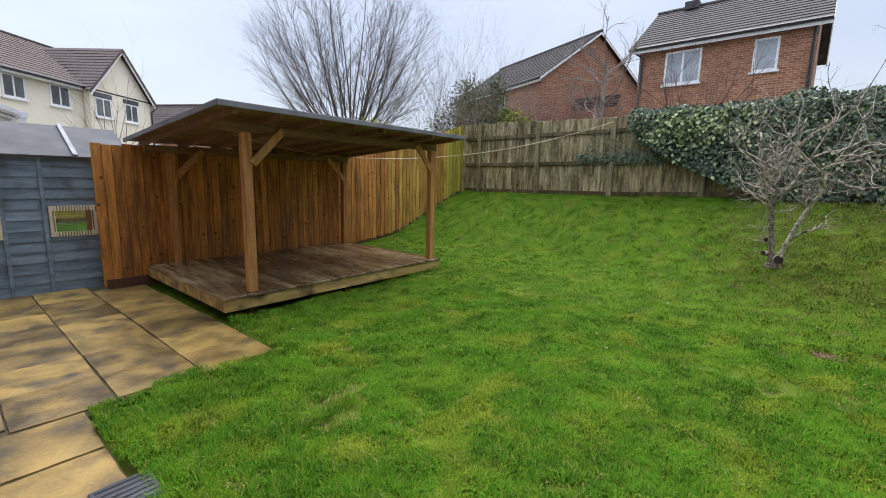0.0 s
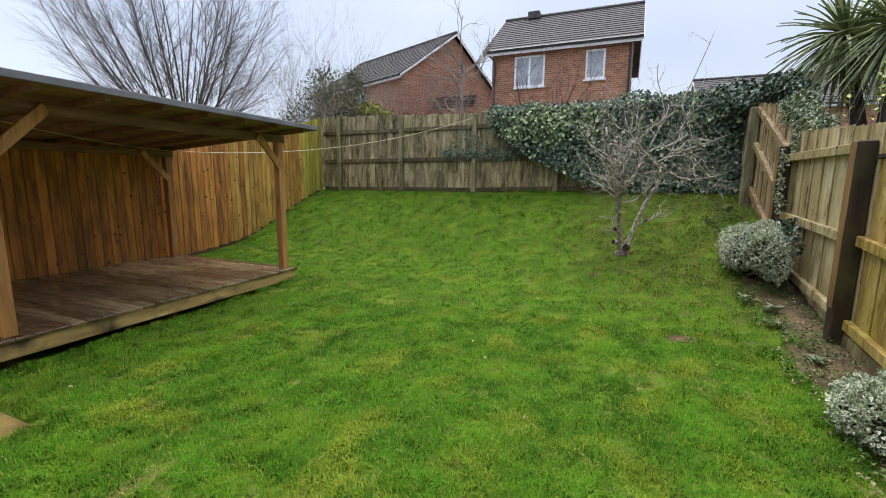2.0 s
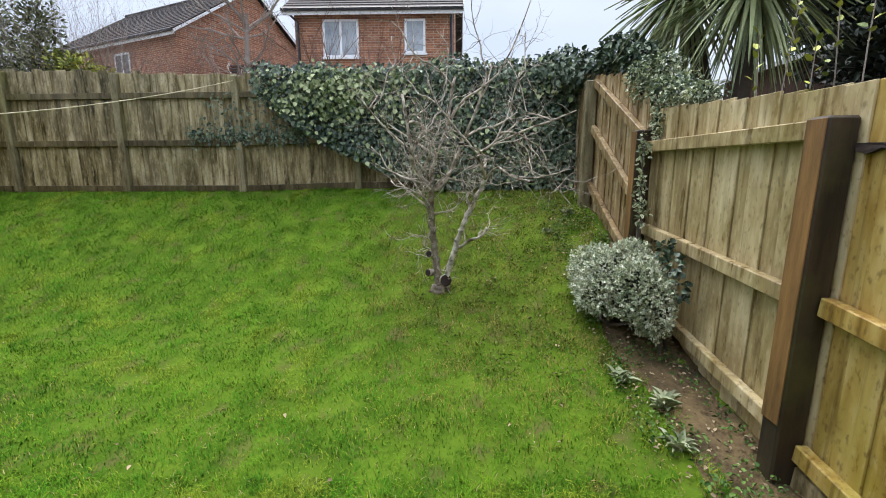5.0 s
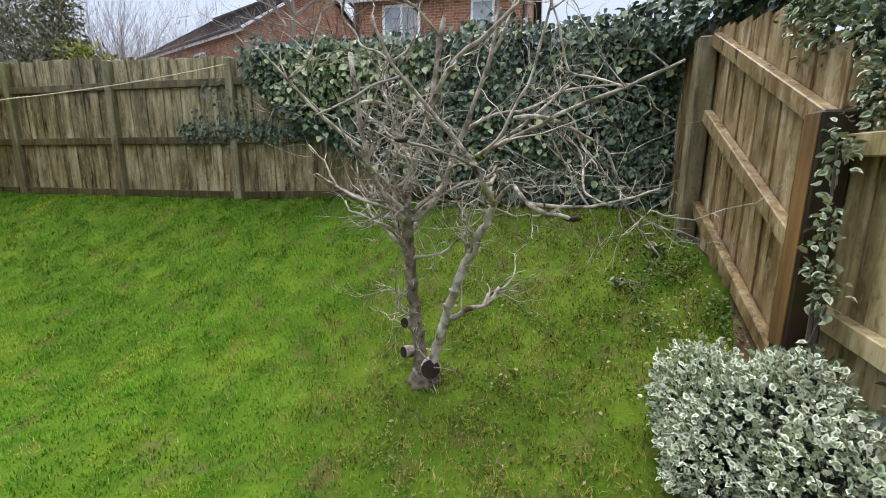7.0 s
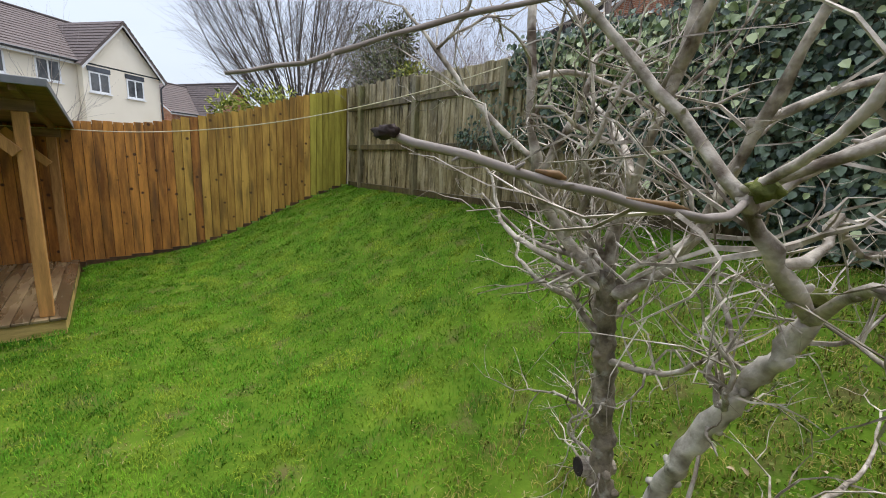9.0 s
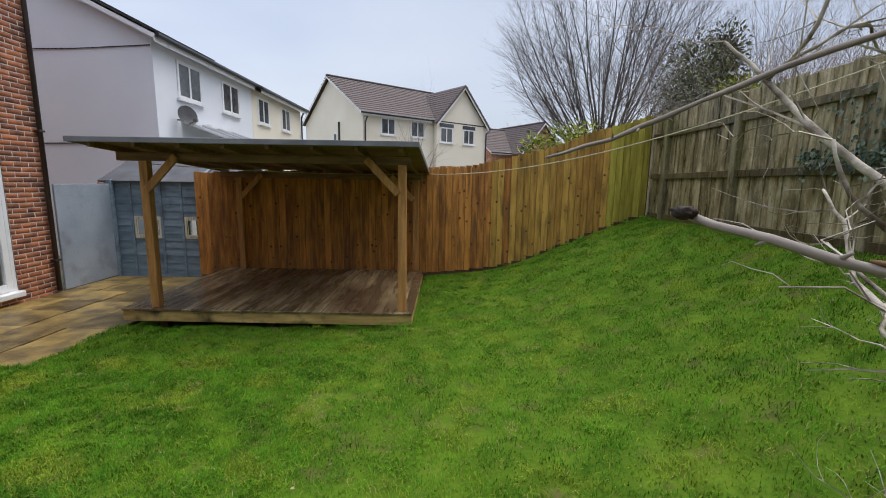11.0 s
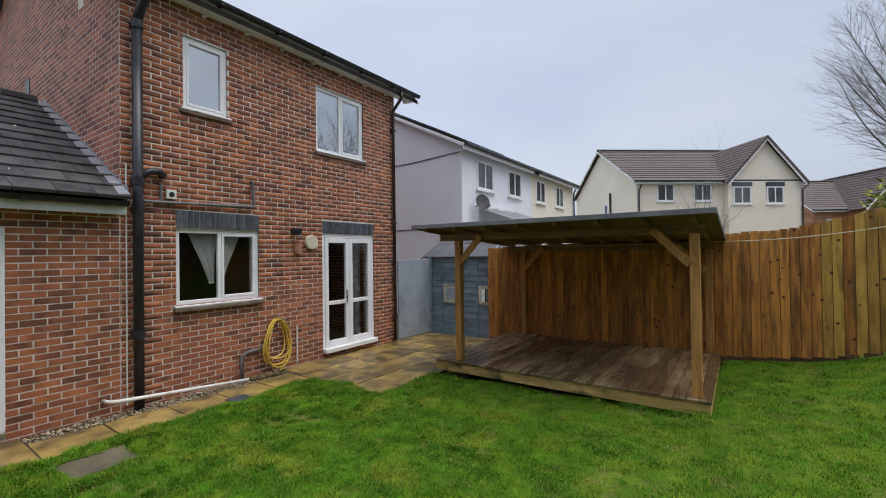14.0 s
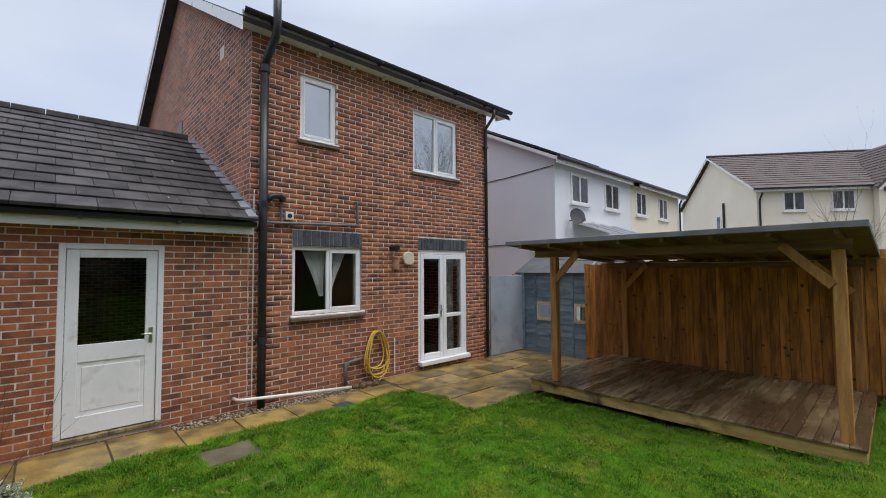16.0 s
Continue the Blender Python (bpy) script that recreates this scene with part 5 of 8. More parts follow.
far_window(cross_house, at_x(0, 3.9, 3.5), Vector((u_x.y, -u_x.x, 0)), 0.5, 1.2, False)
bm = bmesh.new()
tube(bm, [at_x(-0.06, 3.0, 1), at_x(-0.06, 3.0, 5.3)], 0.06, 6)
part("downpipe", bm, M["black_plastic"], cross_house)
bm = bmesh.new()
tube(bm, [at_x(0.1, -0.3, 5.3), at_x(0.1, -0.06, 5.0), at_x(0.1, -0.06, 0)], 0.045, 6)
part("downpipe", bm, M["black_plastic"], cross_house)
bm = bmesh.new()
tube(bm, [at_x(9.15, -0.6, 5.3), at_x(8.98, -0.40, 5.0), at_x(8.98, -0.40, 0)], 0.045, 6)
part("downpipe", bm, M["black_plastic"], cross_house)

# a brown-roofed brick house further off
fh, at_f, u_f = far_house("house", (9.3, 36.2), (0.86, 0.5), 4.6, 7.5, 4.4, 6.6, orange_brick, M["tile_brown"], "distant brick house with brown tiled roof", low=-2)
far_window(fh, at_f(0.8, 0, 2.6), u_f, 1.0, 1.1)
fg, at_fg, u_fg = far_house("house", (15.6, 38.2), (-0.5, 0.86), 6.0, 4.4, 4.4, 6.8, orange_brick, M["tile_brown"], "distant brick house with white verge boards", low=-2)

# brick houses behind the far fence
bh, at_b, u_b = far_house("house", (17.6, 5.62), (0, -1), 5.2, 6.0, 6.72, 8.7, orange_brick, M["tile"], "orange brick house with two white windows", low=0.5, over=0.3, courses=15)
far_window(bh, at_b(0.92, 0, 5.22), u_b, 1.18, 1.16, pane="pale_glass")
far_window(bh, at_b(3.6, 0, 5.33), u_b, 0.68, 1.04, False, pane="pale_glass")
# small vent on the ridge, built as a plain block
bm = cube((20.3, 4.35, 8.7), (20.8, 4.85, 9.0), 0.01)
part("chimney", bm, M["tile"], bh)
bm = bmesh.new()
tube(bm, [(17.3, 5.85, 6.6), (17.52, 5.5, 6.3), (17.52, 5.5, 2)], 0.045, 6)
part("downpipe", bm, M["black_plastic"], bh)
bm = bmesh.new()
tube(bm, [(17.45, 0.50, 6.6), (17.52, 0.50, 6.3), (17.52, 0.50, 2)], 0.045, 6)
part("downpipe", bm, M["black_plastic"], bh)
gdir = Vector((0.39, 0.92, 0)).normalized()
# its eaves run along gdir; the gable with the apex faces the garden
brick2, at_2, u_2 = far_house("house", (19.05 + gdir.x * 8.5, 10.55 + gdir.y * 8.5), (-gdir.x, -gdir.y), 8.5, 7.0, 6.6, 9.05, orange_brick, M["tile"], "orange brick house with gable towards the garden", low=0.5, over=0.25, courses=16)
far_window(brick2, at_2(4.6, 0, 4.9), u_2, 1.0, 1.2)
bm = bmesh.new()
for k in range(5):
    beam(bm, (20.6 + 0.1 * k, 7.4, 5.2 + 0.13 * k), (20.6 + 0.1 * k, 9.6, 5.2 + 0.13 * k), 0.25, 0.05)
part("porch_roof", bm, M["tile"], brick2)
rh, at_r, u_r = far_house("house", (25, -3.0), (0, -1), 8.0, 7.0, 5.2, 7.1, orange_brick, M["tile"], "distant house with dark tiled roof beyond ivy", low=0.5)

hut = thing("outbuilding", (9.2, -5.0, 0.5), "low garden building with pale sheet roof behind the palm", "outbuilding")
part("wall", cube((8.2, -6.2, 0.3), (10.4, -4.2, 3.05)), M["wood_dark"], hut)
bm = bmesh.new()
sheet(bm, [(8.0, -4.0, 3.05), (10.6, -4.0, 3.05), (10.6, -6.4, 3.75), (8.0, -6.4, 3.75)][::-1], 0.05)
part("roof", bm, M["render_white"], hut, "pale sheet roof")

# ---------------------------------------------------------------- shed, gate
SHY = 7.78
SX0, SX1, SH = -0.93, 1.45, 1.76
shed = thing("shed", (0.2, SHY + 0.9, -0.08), "blue-grey painted timber shed with felt roof", "shed")
bm = bmesh.new()
for lo, hi in (((SX0, SHY + 0.03, -0.1), (SX0 + 0.05, SHY + 1.7, SH)), ((SX1 - 0.05, SHY + 0.03, -0.1), (SX1, SHY + 1.7, SH)), ((SX0 + 0.05, SHY + 1.65, -0.1), (SX1 - 0.05, SHY + 1.7, SH))):
    box(bm, lo, hi)
box(bm, (SX0 + 0.05, SHY + 0.03, -0.1), (SX1 - 0.05, SHY + 0.045, SH))
part("wall", bm, M["shed_blue"], shed)
nlap = 13
lap = (SH + 0.07) / nlap
for k in range(nlap):
    z = -0.07 + k * lap
    bm = bmesh.new()
    a = [bm.verts.new((SX0, SHY + d, zz)) for d, zz in ((0.030, z), (0.0, z + 0.004), (0.018, z + lap + 0.012), (0.030, z + lap + 0.012))]
    b = [bm.verts.new((SX1, v.co.y, v.co.z)) for v in a]
    bm.faces.new(a)
    bm.faces.new(b[::-1])
    for i in range(4):
        j = (i + 1) % 4
        bm.faces.new((a[j], a[i], b[i], b[j]))
    part("board", bm, M["shed_blue"], shed)
for x in (SX0 + 0.02, -0.46, 0.10, 0.49, 1.08, SX1 - 0.04):
    part("batten", cube((x - 0.022, SHY - 0.016, -0.07), (x + 0.022, SHY + 0.004, SH), 0.003), M["shed_blue"], shed)
for x0 in (-0.42, 0.53):
    bm = bmesh.new()
    z0, z1, w = 0.69, 1.10, 0.50
    box(bm, (x0, SHY - 0.022, z0), (x0 + 0.035, SHY - 0.002, z1), 0.003)
    box(bm, (x0 + w - 0.035, SHY - 0.022, z0), (x0 + w, SHY - 0.002, z1), 0.003)
    box(bm, (x0 + 0.05, SHY - 0.020, z0), (x0 + 0.06, SHY - 0.002, z1), 0.002)
    box(bm, (x0 + w - 0.06, SHY - 0.020, z0), (x0 + w - 0.05, SHY - 0.002, z1), 0.002)
    for k in range(15):
        xx = x0 + 0.04 + k * (w - 0.08) / 14
        box(bm, (xx - 0.008, SHY - 0.026, z0 - 0.005), (xx + 0.008, SHY - 0.012, z0 + 0.065))
        box(bm, (xx - 0.008, SHY - 0.026, z1 - 0.065), (xx + 0.008, SHY - 0.012, z1 + 0.005))
    win = part("window", bm, M["cream_plastic"], shed, "cream slatted window frame")
    part("pane", cube((x0 + 0.03, SHY - 0.012, z0 + 0.02), (x0 + w - 0.03, SHY - 0.006, z1 - 0.02)), M["mirror"], win)
bm = bmesh.new()
sheet(bm, [(SX0 - 0.06, SHY - 0.08, SH), (SX1 + 0.06, SHY - 0.08, SH), (SX1 + 0.06, SHY + 0.86, SH + 0.46), (SX0 - 0.06, SHY + 0.86, SH + 0.46)], 0.03)
sheet(bm, [(SX0 - 0.06, SHY + 0.86, SH + 0.46), (SX1 + 0.06, SHY + 0.86, SH + 0.46), (SX1 + 0.06, SHY + 1.8, SH), (SX0 - 0.06, SHY + 1.8, SH)], 0.03)
part("roof", bm, M["felt_dark"], shed, "grey mineral felt roof")
bm = bmesh.new()
beam(bm, (0.86, SHY - 0.085, SH + 0.02), (0.86, SHY + 0.86, SH + 0.485), 0.05, 0.02)
part("roof_strip", bm, M["lead"], shed, "pale metal edge strip")

gate = thing("gate", (-0.78, 7.1, -0.03), "plain grey painted side gate between house and shed", "gate")
part("gate_leaf", cube((-0.80, END + 0.03, -0.02), (-0.765, SHY - 0.03, 1.70), 0.006), M["gate"], gate)
part("gate_post", cube((-0.83, SHY - 0.10, -0.05), (-0.74, SHY - 0.025, 1.78), 0.006), M["shed_blue"], gate)
bm = bmesh.new()
for k in range(6):
    box(bm, (-2.4 + k * 0.27, 9.4, 1.62), (-2.4 + k * 0.27 + 0.26, 9.62, 1.70), 0.02)
coping = thing("garden_wall", (-1.6, 9.5, 0), "low rendered garden wall with terracotta coping", "wall")
part("coping", bm, M["terracotta"], coping)
part("wall", cube((-2.4, 9.43, -0.3), (-0.8, 9.59, 1.62)), M["render_white"], coping)

# ---------------------------------------------------------------- paving


def slab_height(x, y):
    return -0.012 * max(0.0, y - 4.0)


SLABS = []
for x0, x1, ysteps in ((-0.80, -0.298, (3.70, 4.30, 4.90, 5.50, 6.10, 6.70, 7.30, 7.74)), (-0.286, 0.246, (3.64, 4.23, 4.80, 5.45, 6.0, 6.55, 7.1, 7.74)),
                       (0.262, 0.812, (3.68, 4.18, 4.77, 5.34, 5.96, 6.46, 7.05, 7.74)), (0.828, 1.43, (3.66, 4.18, 4.76, 5.36, 5.95, 6.55, 7.4))):
    for a, b in zip(ysteps, ysteps[1:]):
        SLABS.append((x0, x1, a, b - 0.011))
for a, b in ((-4.2, -3.5), (-3.48, -2.8), (-2.78, -2.1), (-2.08, -1.4), (-1.38, -0.72), (-0.70, -0.02), (0.0, 0.60), (0.62, 1.22), (1.24, 1.86), (1.88, 2.46), (2.48, 3.05), (3.07, 3.60)):
    if a > -1.4:
        SLABS.append((-0.50 if a > 0.5 else -0.76, 0.06, a, b))
patio = thing("pavement", (0.3, 5.0, 0), "buff stone slab patio and path, wet and stained", "pavement", kind="structure")
bm = bmesh.new()
for x0, x1, ya, yb in ((-0.805, 1.44, 3.55, 4.0), (-0.805, 1.44, 4.0, SHY + 0.02)):
    box(bm, (x0, ya, -0.16), (x1, yb, -0.075))
for v in bm.verts:
    if v.co.z > -0.1:
        v.co.z = slab_height(0, v.co.y) - 0.019
box(bm, (-0.56, 0.61, -0.16), (0.07, 3.55, -0.016))
box(bm, (-0.80, -1.35, -0.16), (0.07, 0.61, -0.016))
part("bedding", bm, M["joint"], patio)
for x0, x1, a, b in SLABS:
    cx, cy = (x0 + x1) / 2, (a + b) / 2
    bm = bmesh.new()
    # riven top with hand-dressed, wandering edges
    nu, nv = 7, 7
    grid = []
    for u in range(nu):
        for w in range(nv):
            fx, fy = x0 + (x1 - x0) * u / (nu - 1), a + (b - a) * w / (nv - 1)
            rim = u in (0, nu - 1) or w in (0, nv - 1)
            k = 0.006 * noise.noise((fx * 9, fy * 9, 1.0)) if rim else 0.0
            z = 0.0035 * noise.noise((fx * 5, fy * 5, 6.0)) - (0.006 if rim else 0.0)
            grid.append(bm.verts.new((fx - cx + (k if u == 0 else -k if u == nu - 1 else 0), fy - cy + (k if w == 0 else -k if w == nv - 1 else 0), z)))
    for u in range(nu - 1):
        for w in range(nv - 1):
            bm.faces.new((grid[u * nv + w], grid[(u + 1) * nv + w], grid[(u + 1) * nv + w + 1], grid[u * nv + w + 1]))
    rim = [e for e in bm.edges if e.is_boundary]
    skirt = [g for g in bmesh.ops.extrude_edge_only(bm, edges=rim)["geom"] if isinstance(g, bmesh.types.BMVert)]
    for v in skirt:
        v.co.z = -0.05
    bmesh.ops.recalc_face_normals(bm, faces=bm.faces)
    me = mesh_of(bm, "slab", M["slab"])
    piece("slab", me, patio, pose(cx, cy, slab_height(cx, cy) + random.uniform(-0.004, 0.004), random.uniform(-0.3, 0.3), random.uniform(-0.3, 0.3), 0))
# slab let into the lawn and the drain cover
inset = thing("paving_slab", (0.58, 0.86, 0.02), "grey mossy paving slab let into the lawn", "slab")
bm = cube((0.37, 0.60, -0.03), (0.80, 1.13, 0.024), 0.008)
part("slab", bm, M["dark_slab"], inset)
cover = thing("drain_cover", (0.06, 2.51, 0), "small dark grey plastic drain cover in the path", "drain cover")
lid = part("lid", cube((-0.10, 2.38, -0.03), (0.16, 2.64, 0.010), 0.006), M["dark_brick"], cover)
for k in range(6):
    part("rib", cube((-0.08, 2.40 + k * 0.04, 0.011), (0.14, 2.418 + k * 0.04, 0.015), 0.001), M["dark_brick"], lid)
# gravel along the wall
rg = np.random.RandomState(5)
npeb = 900
px = rg.uniform(WALL + 0.02, -0.50, npeb)
py = rg.uniform(0.6, 3.3, npeb)
ico = bmesh.new()
bmesh.ops.create_icosphere(ico, subdivisions=1, radius=1.0)
iv = np.array([v.co[:] for v in ico.verts])
itri = np.array([[v.index for v in f.verts] for f in ico.faces])
ico.free()
sz = rg.uniform(0.008, 0.017, (npeb, 1)) * np.array([[1.2, 1.0, 0.7]]) * rg.uniform(0.7, 1.3, (npeb, 3))
gv = (iv[None] * sz[:, None] + np.stack([px, py, rg.uniform(-0.03, -0.008, npeb)], 1)[:, None]).reshape(-1, 3)
gf = (itri[None] + (np.arange(npeb) * len(iv))[:, None, None]).reshape(-1, 3)
tagged(new("gravel", array_mesh("gravel", gv, gf, M["gravel"])), "strip of buff gravel along the brick wall", "gravel", kind="stuff")
tagged(part("gravel_bed", cube((WALL, 0.615, -0.14), (-0.565, 3.6, -0.03)), M["soil"]), "bare earth under the gravel strip", "soil", kind="structure")

# ---------------------------------------------------------------- pipes and fittings on the house
soil_pipe = thing("soil_pipe", (WALL + 0.09, 1.66, 0), "black plastic soil pipe with kink below the eaves", "pipe")
bm = bmesh.new()
X = WALL + 0.085
tube(bm, [(X, 1.66, -0.05), (X, 1.66, 4.78)], 0.055, 12)
tube(bm, [(X, 1.66, 4.76), (X + 0.05, 1.68, 4.90), (X + 0.28, 1.70, 5.10), (X + 0.32, 1.70, 5.25), (X + 0.32, 1.70, 6.0)], 0.055, 12)
part("pipe", bm, M["black_plastic"], soil_pipe, smooth=True)
for z in (0.9, 2.45, 2.78, 4.72):
    bm = bmesh.new()
    tube(bm, [(X, 1.66, z - 0.05), (X, 1.66, z + 0.05)], 0.066, 12)
    box(bm, (WALL, 1.60, z - 0.02), (X, 1.72, z + 0.02))
    part("collar", bm, M["black_plastic"], soil_pipe)
bm = bmesh.new()
tube(bm, [(X, 1.68, 2.82), (X, 1.78, 2.92), (X, 1.90, 2.93), (X - 0.03, 1.95, 2.90), (WALL, 1.95, 2.90)], 0.045, 10)
part("branch", bm, M["black_plastic"], soil_pipe, smooth=True)
bm = bmesh.new()
tube(bm, [(X, 1.70, 2.545), (WALL + 0.045, 1.80, 2.545), (WALL + 0.045, 3.20, 2.59), (WALL + 0.045, 3.21, 2.62), (WALL + 0.045, 3.19, 2.97), (WALL, 3.19, 2.98)], 0.021, 8)
tube(bm, [(WALL + 0.045, 1.93, 2.55), (WALL + 0.045, 1.93, 2.78), (WALL, 1.93, 2.79)], 0.019, 8)
part("waste_pipe", bm, M["grey_plastic"], soil_pipe, "grey waste pipe")
thin = thing("conduit", (WALL + 0.02, 1.57, 0), "thin white conduit beside the soil pipe", "pipe")
bm = bmesh.new()
tube(bm, [(WALL + 0.02, 1.555, 0.05), (WALL + 0.02, 1.555, 3.0)], 0.009, 6)
part("pipe", bm, M["white_plastic"], thin)
vent = thing("wall_vent", (WALL + 0.02, 2.05, 2.66), "square white plastic wall vent with round hole", "vent")
bm = cube((WALL + 0.007, 1.99, 2.60), (WALL + 0.06, 2.11, 2.72), 0.006)
part("plate", bm, M["white_plastic"], vent)
# raised black disc painted in for the dark of the open hole
bm = bmesh.new()
tube(bm, [(WALL + 0.05, 2.05, 2.66), (WALL + 0.066, 2.05, 2.66)], 0.033, 14)
part("hole", bm, M["black_plastic"], vent)
down = thing("downpipe", (WALL + 0.06, 6.42, 0), "dark brown rainwater downpipe at the house corner", "pipe")
bm = bmesh.new()
tube(bm, [(WALL + 0.285, 6.44, 5.30), (WALL + 0.285, 6.44, 5.15), (WALL + 0.07, 6.42, 4.92), (WALL + 0.06, 6.42, 4.8), (WALL + 0.06, 6.42, 0.0)], 0.034, 10)
part("pipe", bm, M["brown_plastic"], down, smooth=True)
for z in (0.5, 2.5, 4.5):
    part("clip", cube((WALL + 0.004, 6.37, z - 0.015), (WALL + 0.10, 6.47, z + 0.015), 0.004), M["brown_plastic"], down)
cam_lamp = thing("security_light", (WALL + 0.05, 3.94, 2.26), "small black wall light", "lamp")
bm = bmesh.new()
tube(bm, [(WALL + 0.006, 3.93, 2.25), (WALL + 0.03, 3.93, 2.25)], 0.055, 12)
tube(bm, [(WALL + 0.03, 3.93, 2.25), (WALL + 0.14, 3.96, 2.23)], [0.045, 0.06], 12)
part("body", bm, M["black_plastic"], cam_lamp)
tap = thing("bird_box", (WALL + 0.03, 3.99, 1.95), "small brown terracotta wall pot", "wall pot")
bm = bmesh.new()
tube(bm, [(WALL + 0.04, 3.99, 1.86), (WALL + 0.04, 3.99, 1.93), (WALL + 0.04, 3.99, 2.04)], [0.05, 0.062, 0.058], 12)
part("pot", bm, M["terracotta"], tap)
disc = thing("wall_plaque", (WALL + 0.03, 4.28, 2.06), "round cream plastic disc on the brick wall", "plaque")
bm = bmesh.new()
tube(bm, [(WALL + 0.006, 4.28, 2.06), (WALL + 0.05, 4.28, 2.06), (WALL + 0.062, 4.28, 2.06)], [0.125, 0.125, 0.11], 28)
part("cover", bm, M["cream_plastic"], disc)

# garden hose coiled on the wall
hose = thing("garden_hose", (WALL + 0.08, 3.56, 0.4), "coiled yellow garden hose hanging on the wall", "hose")
rh_ = random.Random(3)
for k in range(5):
    w, h = rh_.uniform(0.19, 0.27), rh_.uniform(0.30, 0.43)
    top = 0.86 - rh_.uniform(0, 0.04)
    yc = 3.56 + rh_.uniform(-0.05, 0.05)
    tilt = rh_.uniform(-0.15, 0.15)
    loop = []
    for i in range(25):
        a = 2 * math.pi * i / 24
        z = top - h + h * math.cos(a)
        loop.append((WALL + 0.05 + 0.018 * k + 0.012 * math.sin(3 * a), yc + w * math.sin(a) * (1.0 - 0.35 * math.cos(a)) * 0.9 + tilt * (top - z) * 0.4, z))
    bm = bmesh.new()
    tube(bm, loop, 0.0115, 8, False)
    part("coil", bm, M["hose"], hose, smooth=True)
bm = bmesh.new()
tube(bm, [(WALL + 0.06, 3.70, 0.70), (WALL + 0.09, 3.78, 0.40), (WALL + 0.10, 3.74, 0.12), (WALL + 0.11, 3.60, 0.02), (WALL + 0.12, 3.48, 0.03)], 0.0115, 8)
part("tail", bm, M["hose"], hose, smooth=True)
bm = bmesh.new()
tube(bm, [(WALL, 3.56, 0.86), (WALL + 0.13, 3.56, 0.87), (WALL + 0.14, 3.56, 0.90)], 0.012, 8)
part("hook", bm, M["steel"], hose)
stick = thing("overflow_pipe", (WALL + 0.02, 3.97, 0.1), "short white plastic pipe on the wall", "pipe")
bm = bmesh.new()
tube(bm, [(WALL + 0.025, 3.97, 0.05), (WALL + 0.025, 3.97, 0.66)], 0.013, 8)
part("pipe", bm, M["white_plastic"], stick)
grey = thing("waste_pipe", (WALL + 0.05, 3.0, 0), "grey waste pipe elbow running to a drain", "pipe")
bm = bmesh.new()
tube(bm, [(WALL, 3.34, 0.41), (WALL + 0.06, 3.32, 0.41), (WALL + 0.07, 3.05, 0.39), (WALL + 0.07, 2.98, 0.36), (WALL + 0.07, 2.97, 0.0)], 0.026, 10)
part("pipe", bm, M["grey_plastic"], grey, smooth=True)
wpipe = thing("loose_pipe", (WALL + 0.12, 2.2, 0.1), "white plastic pipe sloping along the wall", "pipe")
bm = bmesh.new()
tube(bm, [(WALL + 0.02, 1.32, 0.17), (WALL + 0.16, 1.33, 0.175), (WALL + 0.19, 1.40, 0.17), (WALL + 0.20, 2.2, 0.10), (WALL + 0.20, 3.0, 0.03)], 0.022, 10)
part("pipe", bm, M["white_plastic"], wpipe, smooth=True)
for k in range(7):
    bm = bmesh.new()
    bmesh.ops.create_icosphere(bm, subdivisions=2, radius=1.0)
    for v in bm.verts:
        v.co *= 1 + 0.3 * noise.noise(v.co * 2 + Vector((k, 0, 0)))
    bm.transform(Matrix.Translation((WALL + 0.1 + 0.05 * (k % 3), 3.02 + 0.085 * k, 0.0)) @ Matrix.Diagonal((0.06, 0.07, 0.05, 1)))
    tagged(part("stone", bm, M["soil"], None, smooth=True), "rough brown stone lying by the drain", "stone", "stones by the drain")

# washing line
line = thing("washing_line", (7.0, 5.4, 2.2), "pale washing line strung from shelter to fence post", "washing line")
a, b = Vector((5.06, 7.33, 1.97)), Vector((9.0, 3.42, 2.86))
bm = bmesh.new()
tube(bm, [a.lerp(b, k / 20) - UPVEC * (0.27 * 4 * (k / 20) * (1 - k / 20)) for k in range(21)], 0.0055, 6)
part("line", bm, M["line"], line)
bm = bmesh.new()
a, b = Vector((5.06, 7.3, 1.97)), Vector((1.75, 5.0, 2.0))
tube(bm, [a.lerp(b, k / 10) - UPVEC * (0.05 * 4 * (k / 10) * (1 - k / 10)) for k in range(11)], 0.004, 6)
part("line", bm, M["line"], line)

# ---------------------------------------------------------------- plants
PR = np.random.RandomState(11)


def unit(v):
    return v / np.maximum(np.linalg.norm(v, axis=1, keepdims=True), 1e-6)


def leaves(name, pos, tip, nrm, size, mat, parent=None, width=0.8, fold=0.15, label="", category="", kind="stuff"):
    """Many small folded leaves in one mesh: place, direction of the tip and of the upper side of each."""
    n = len(pos)
    tip = unit(tip)
    nrm = unit(nrm - tip * np.sum(nrm * tip, 1, keepdims=True))
    side = np.cross(tip, nrm)
    size = np.broadcast_to(np.asarray(size, float).reshape(-1, 1), (n, 1))
    shape = ((0, 0, 0), (0.28, 0.42, fold), (0.66, 0.34, fold), (1.0, 0, -fold * 0.6), (0.66, -0.34, fold), (0.28, -0.42, fold))
    v = np.stack([pos + size * (tip * a + side * b * width + nrm * c) for a, b, c in shape], 1).reshape(-1, 3)
    t = np.array([(0, 5, 4), (0, 4, 3), (0, 3, 2), (0, 2, 1)])
    f = (t[None] + (np.arange(n) * 6)[:, None, None]).reshape(-1, 3)
    if parent:
        base = np.array(BASE[parent].translation)
        v = v - base
    ob = new(name, array_mesh(name, v, f, mat))
    if parent:
        ob.parent = parent
    return tagged(ob, label, category, kind=kind)


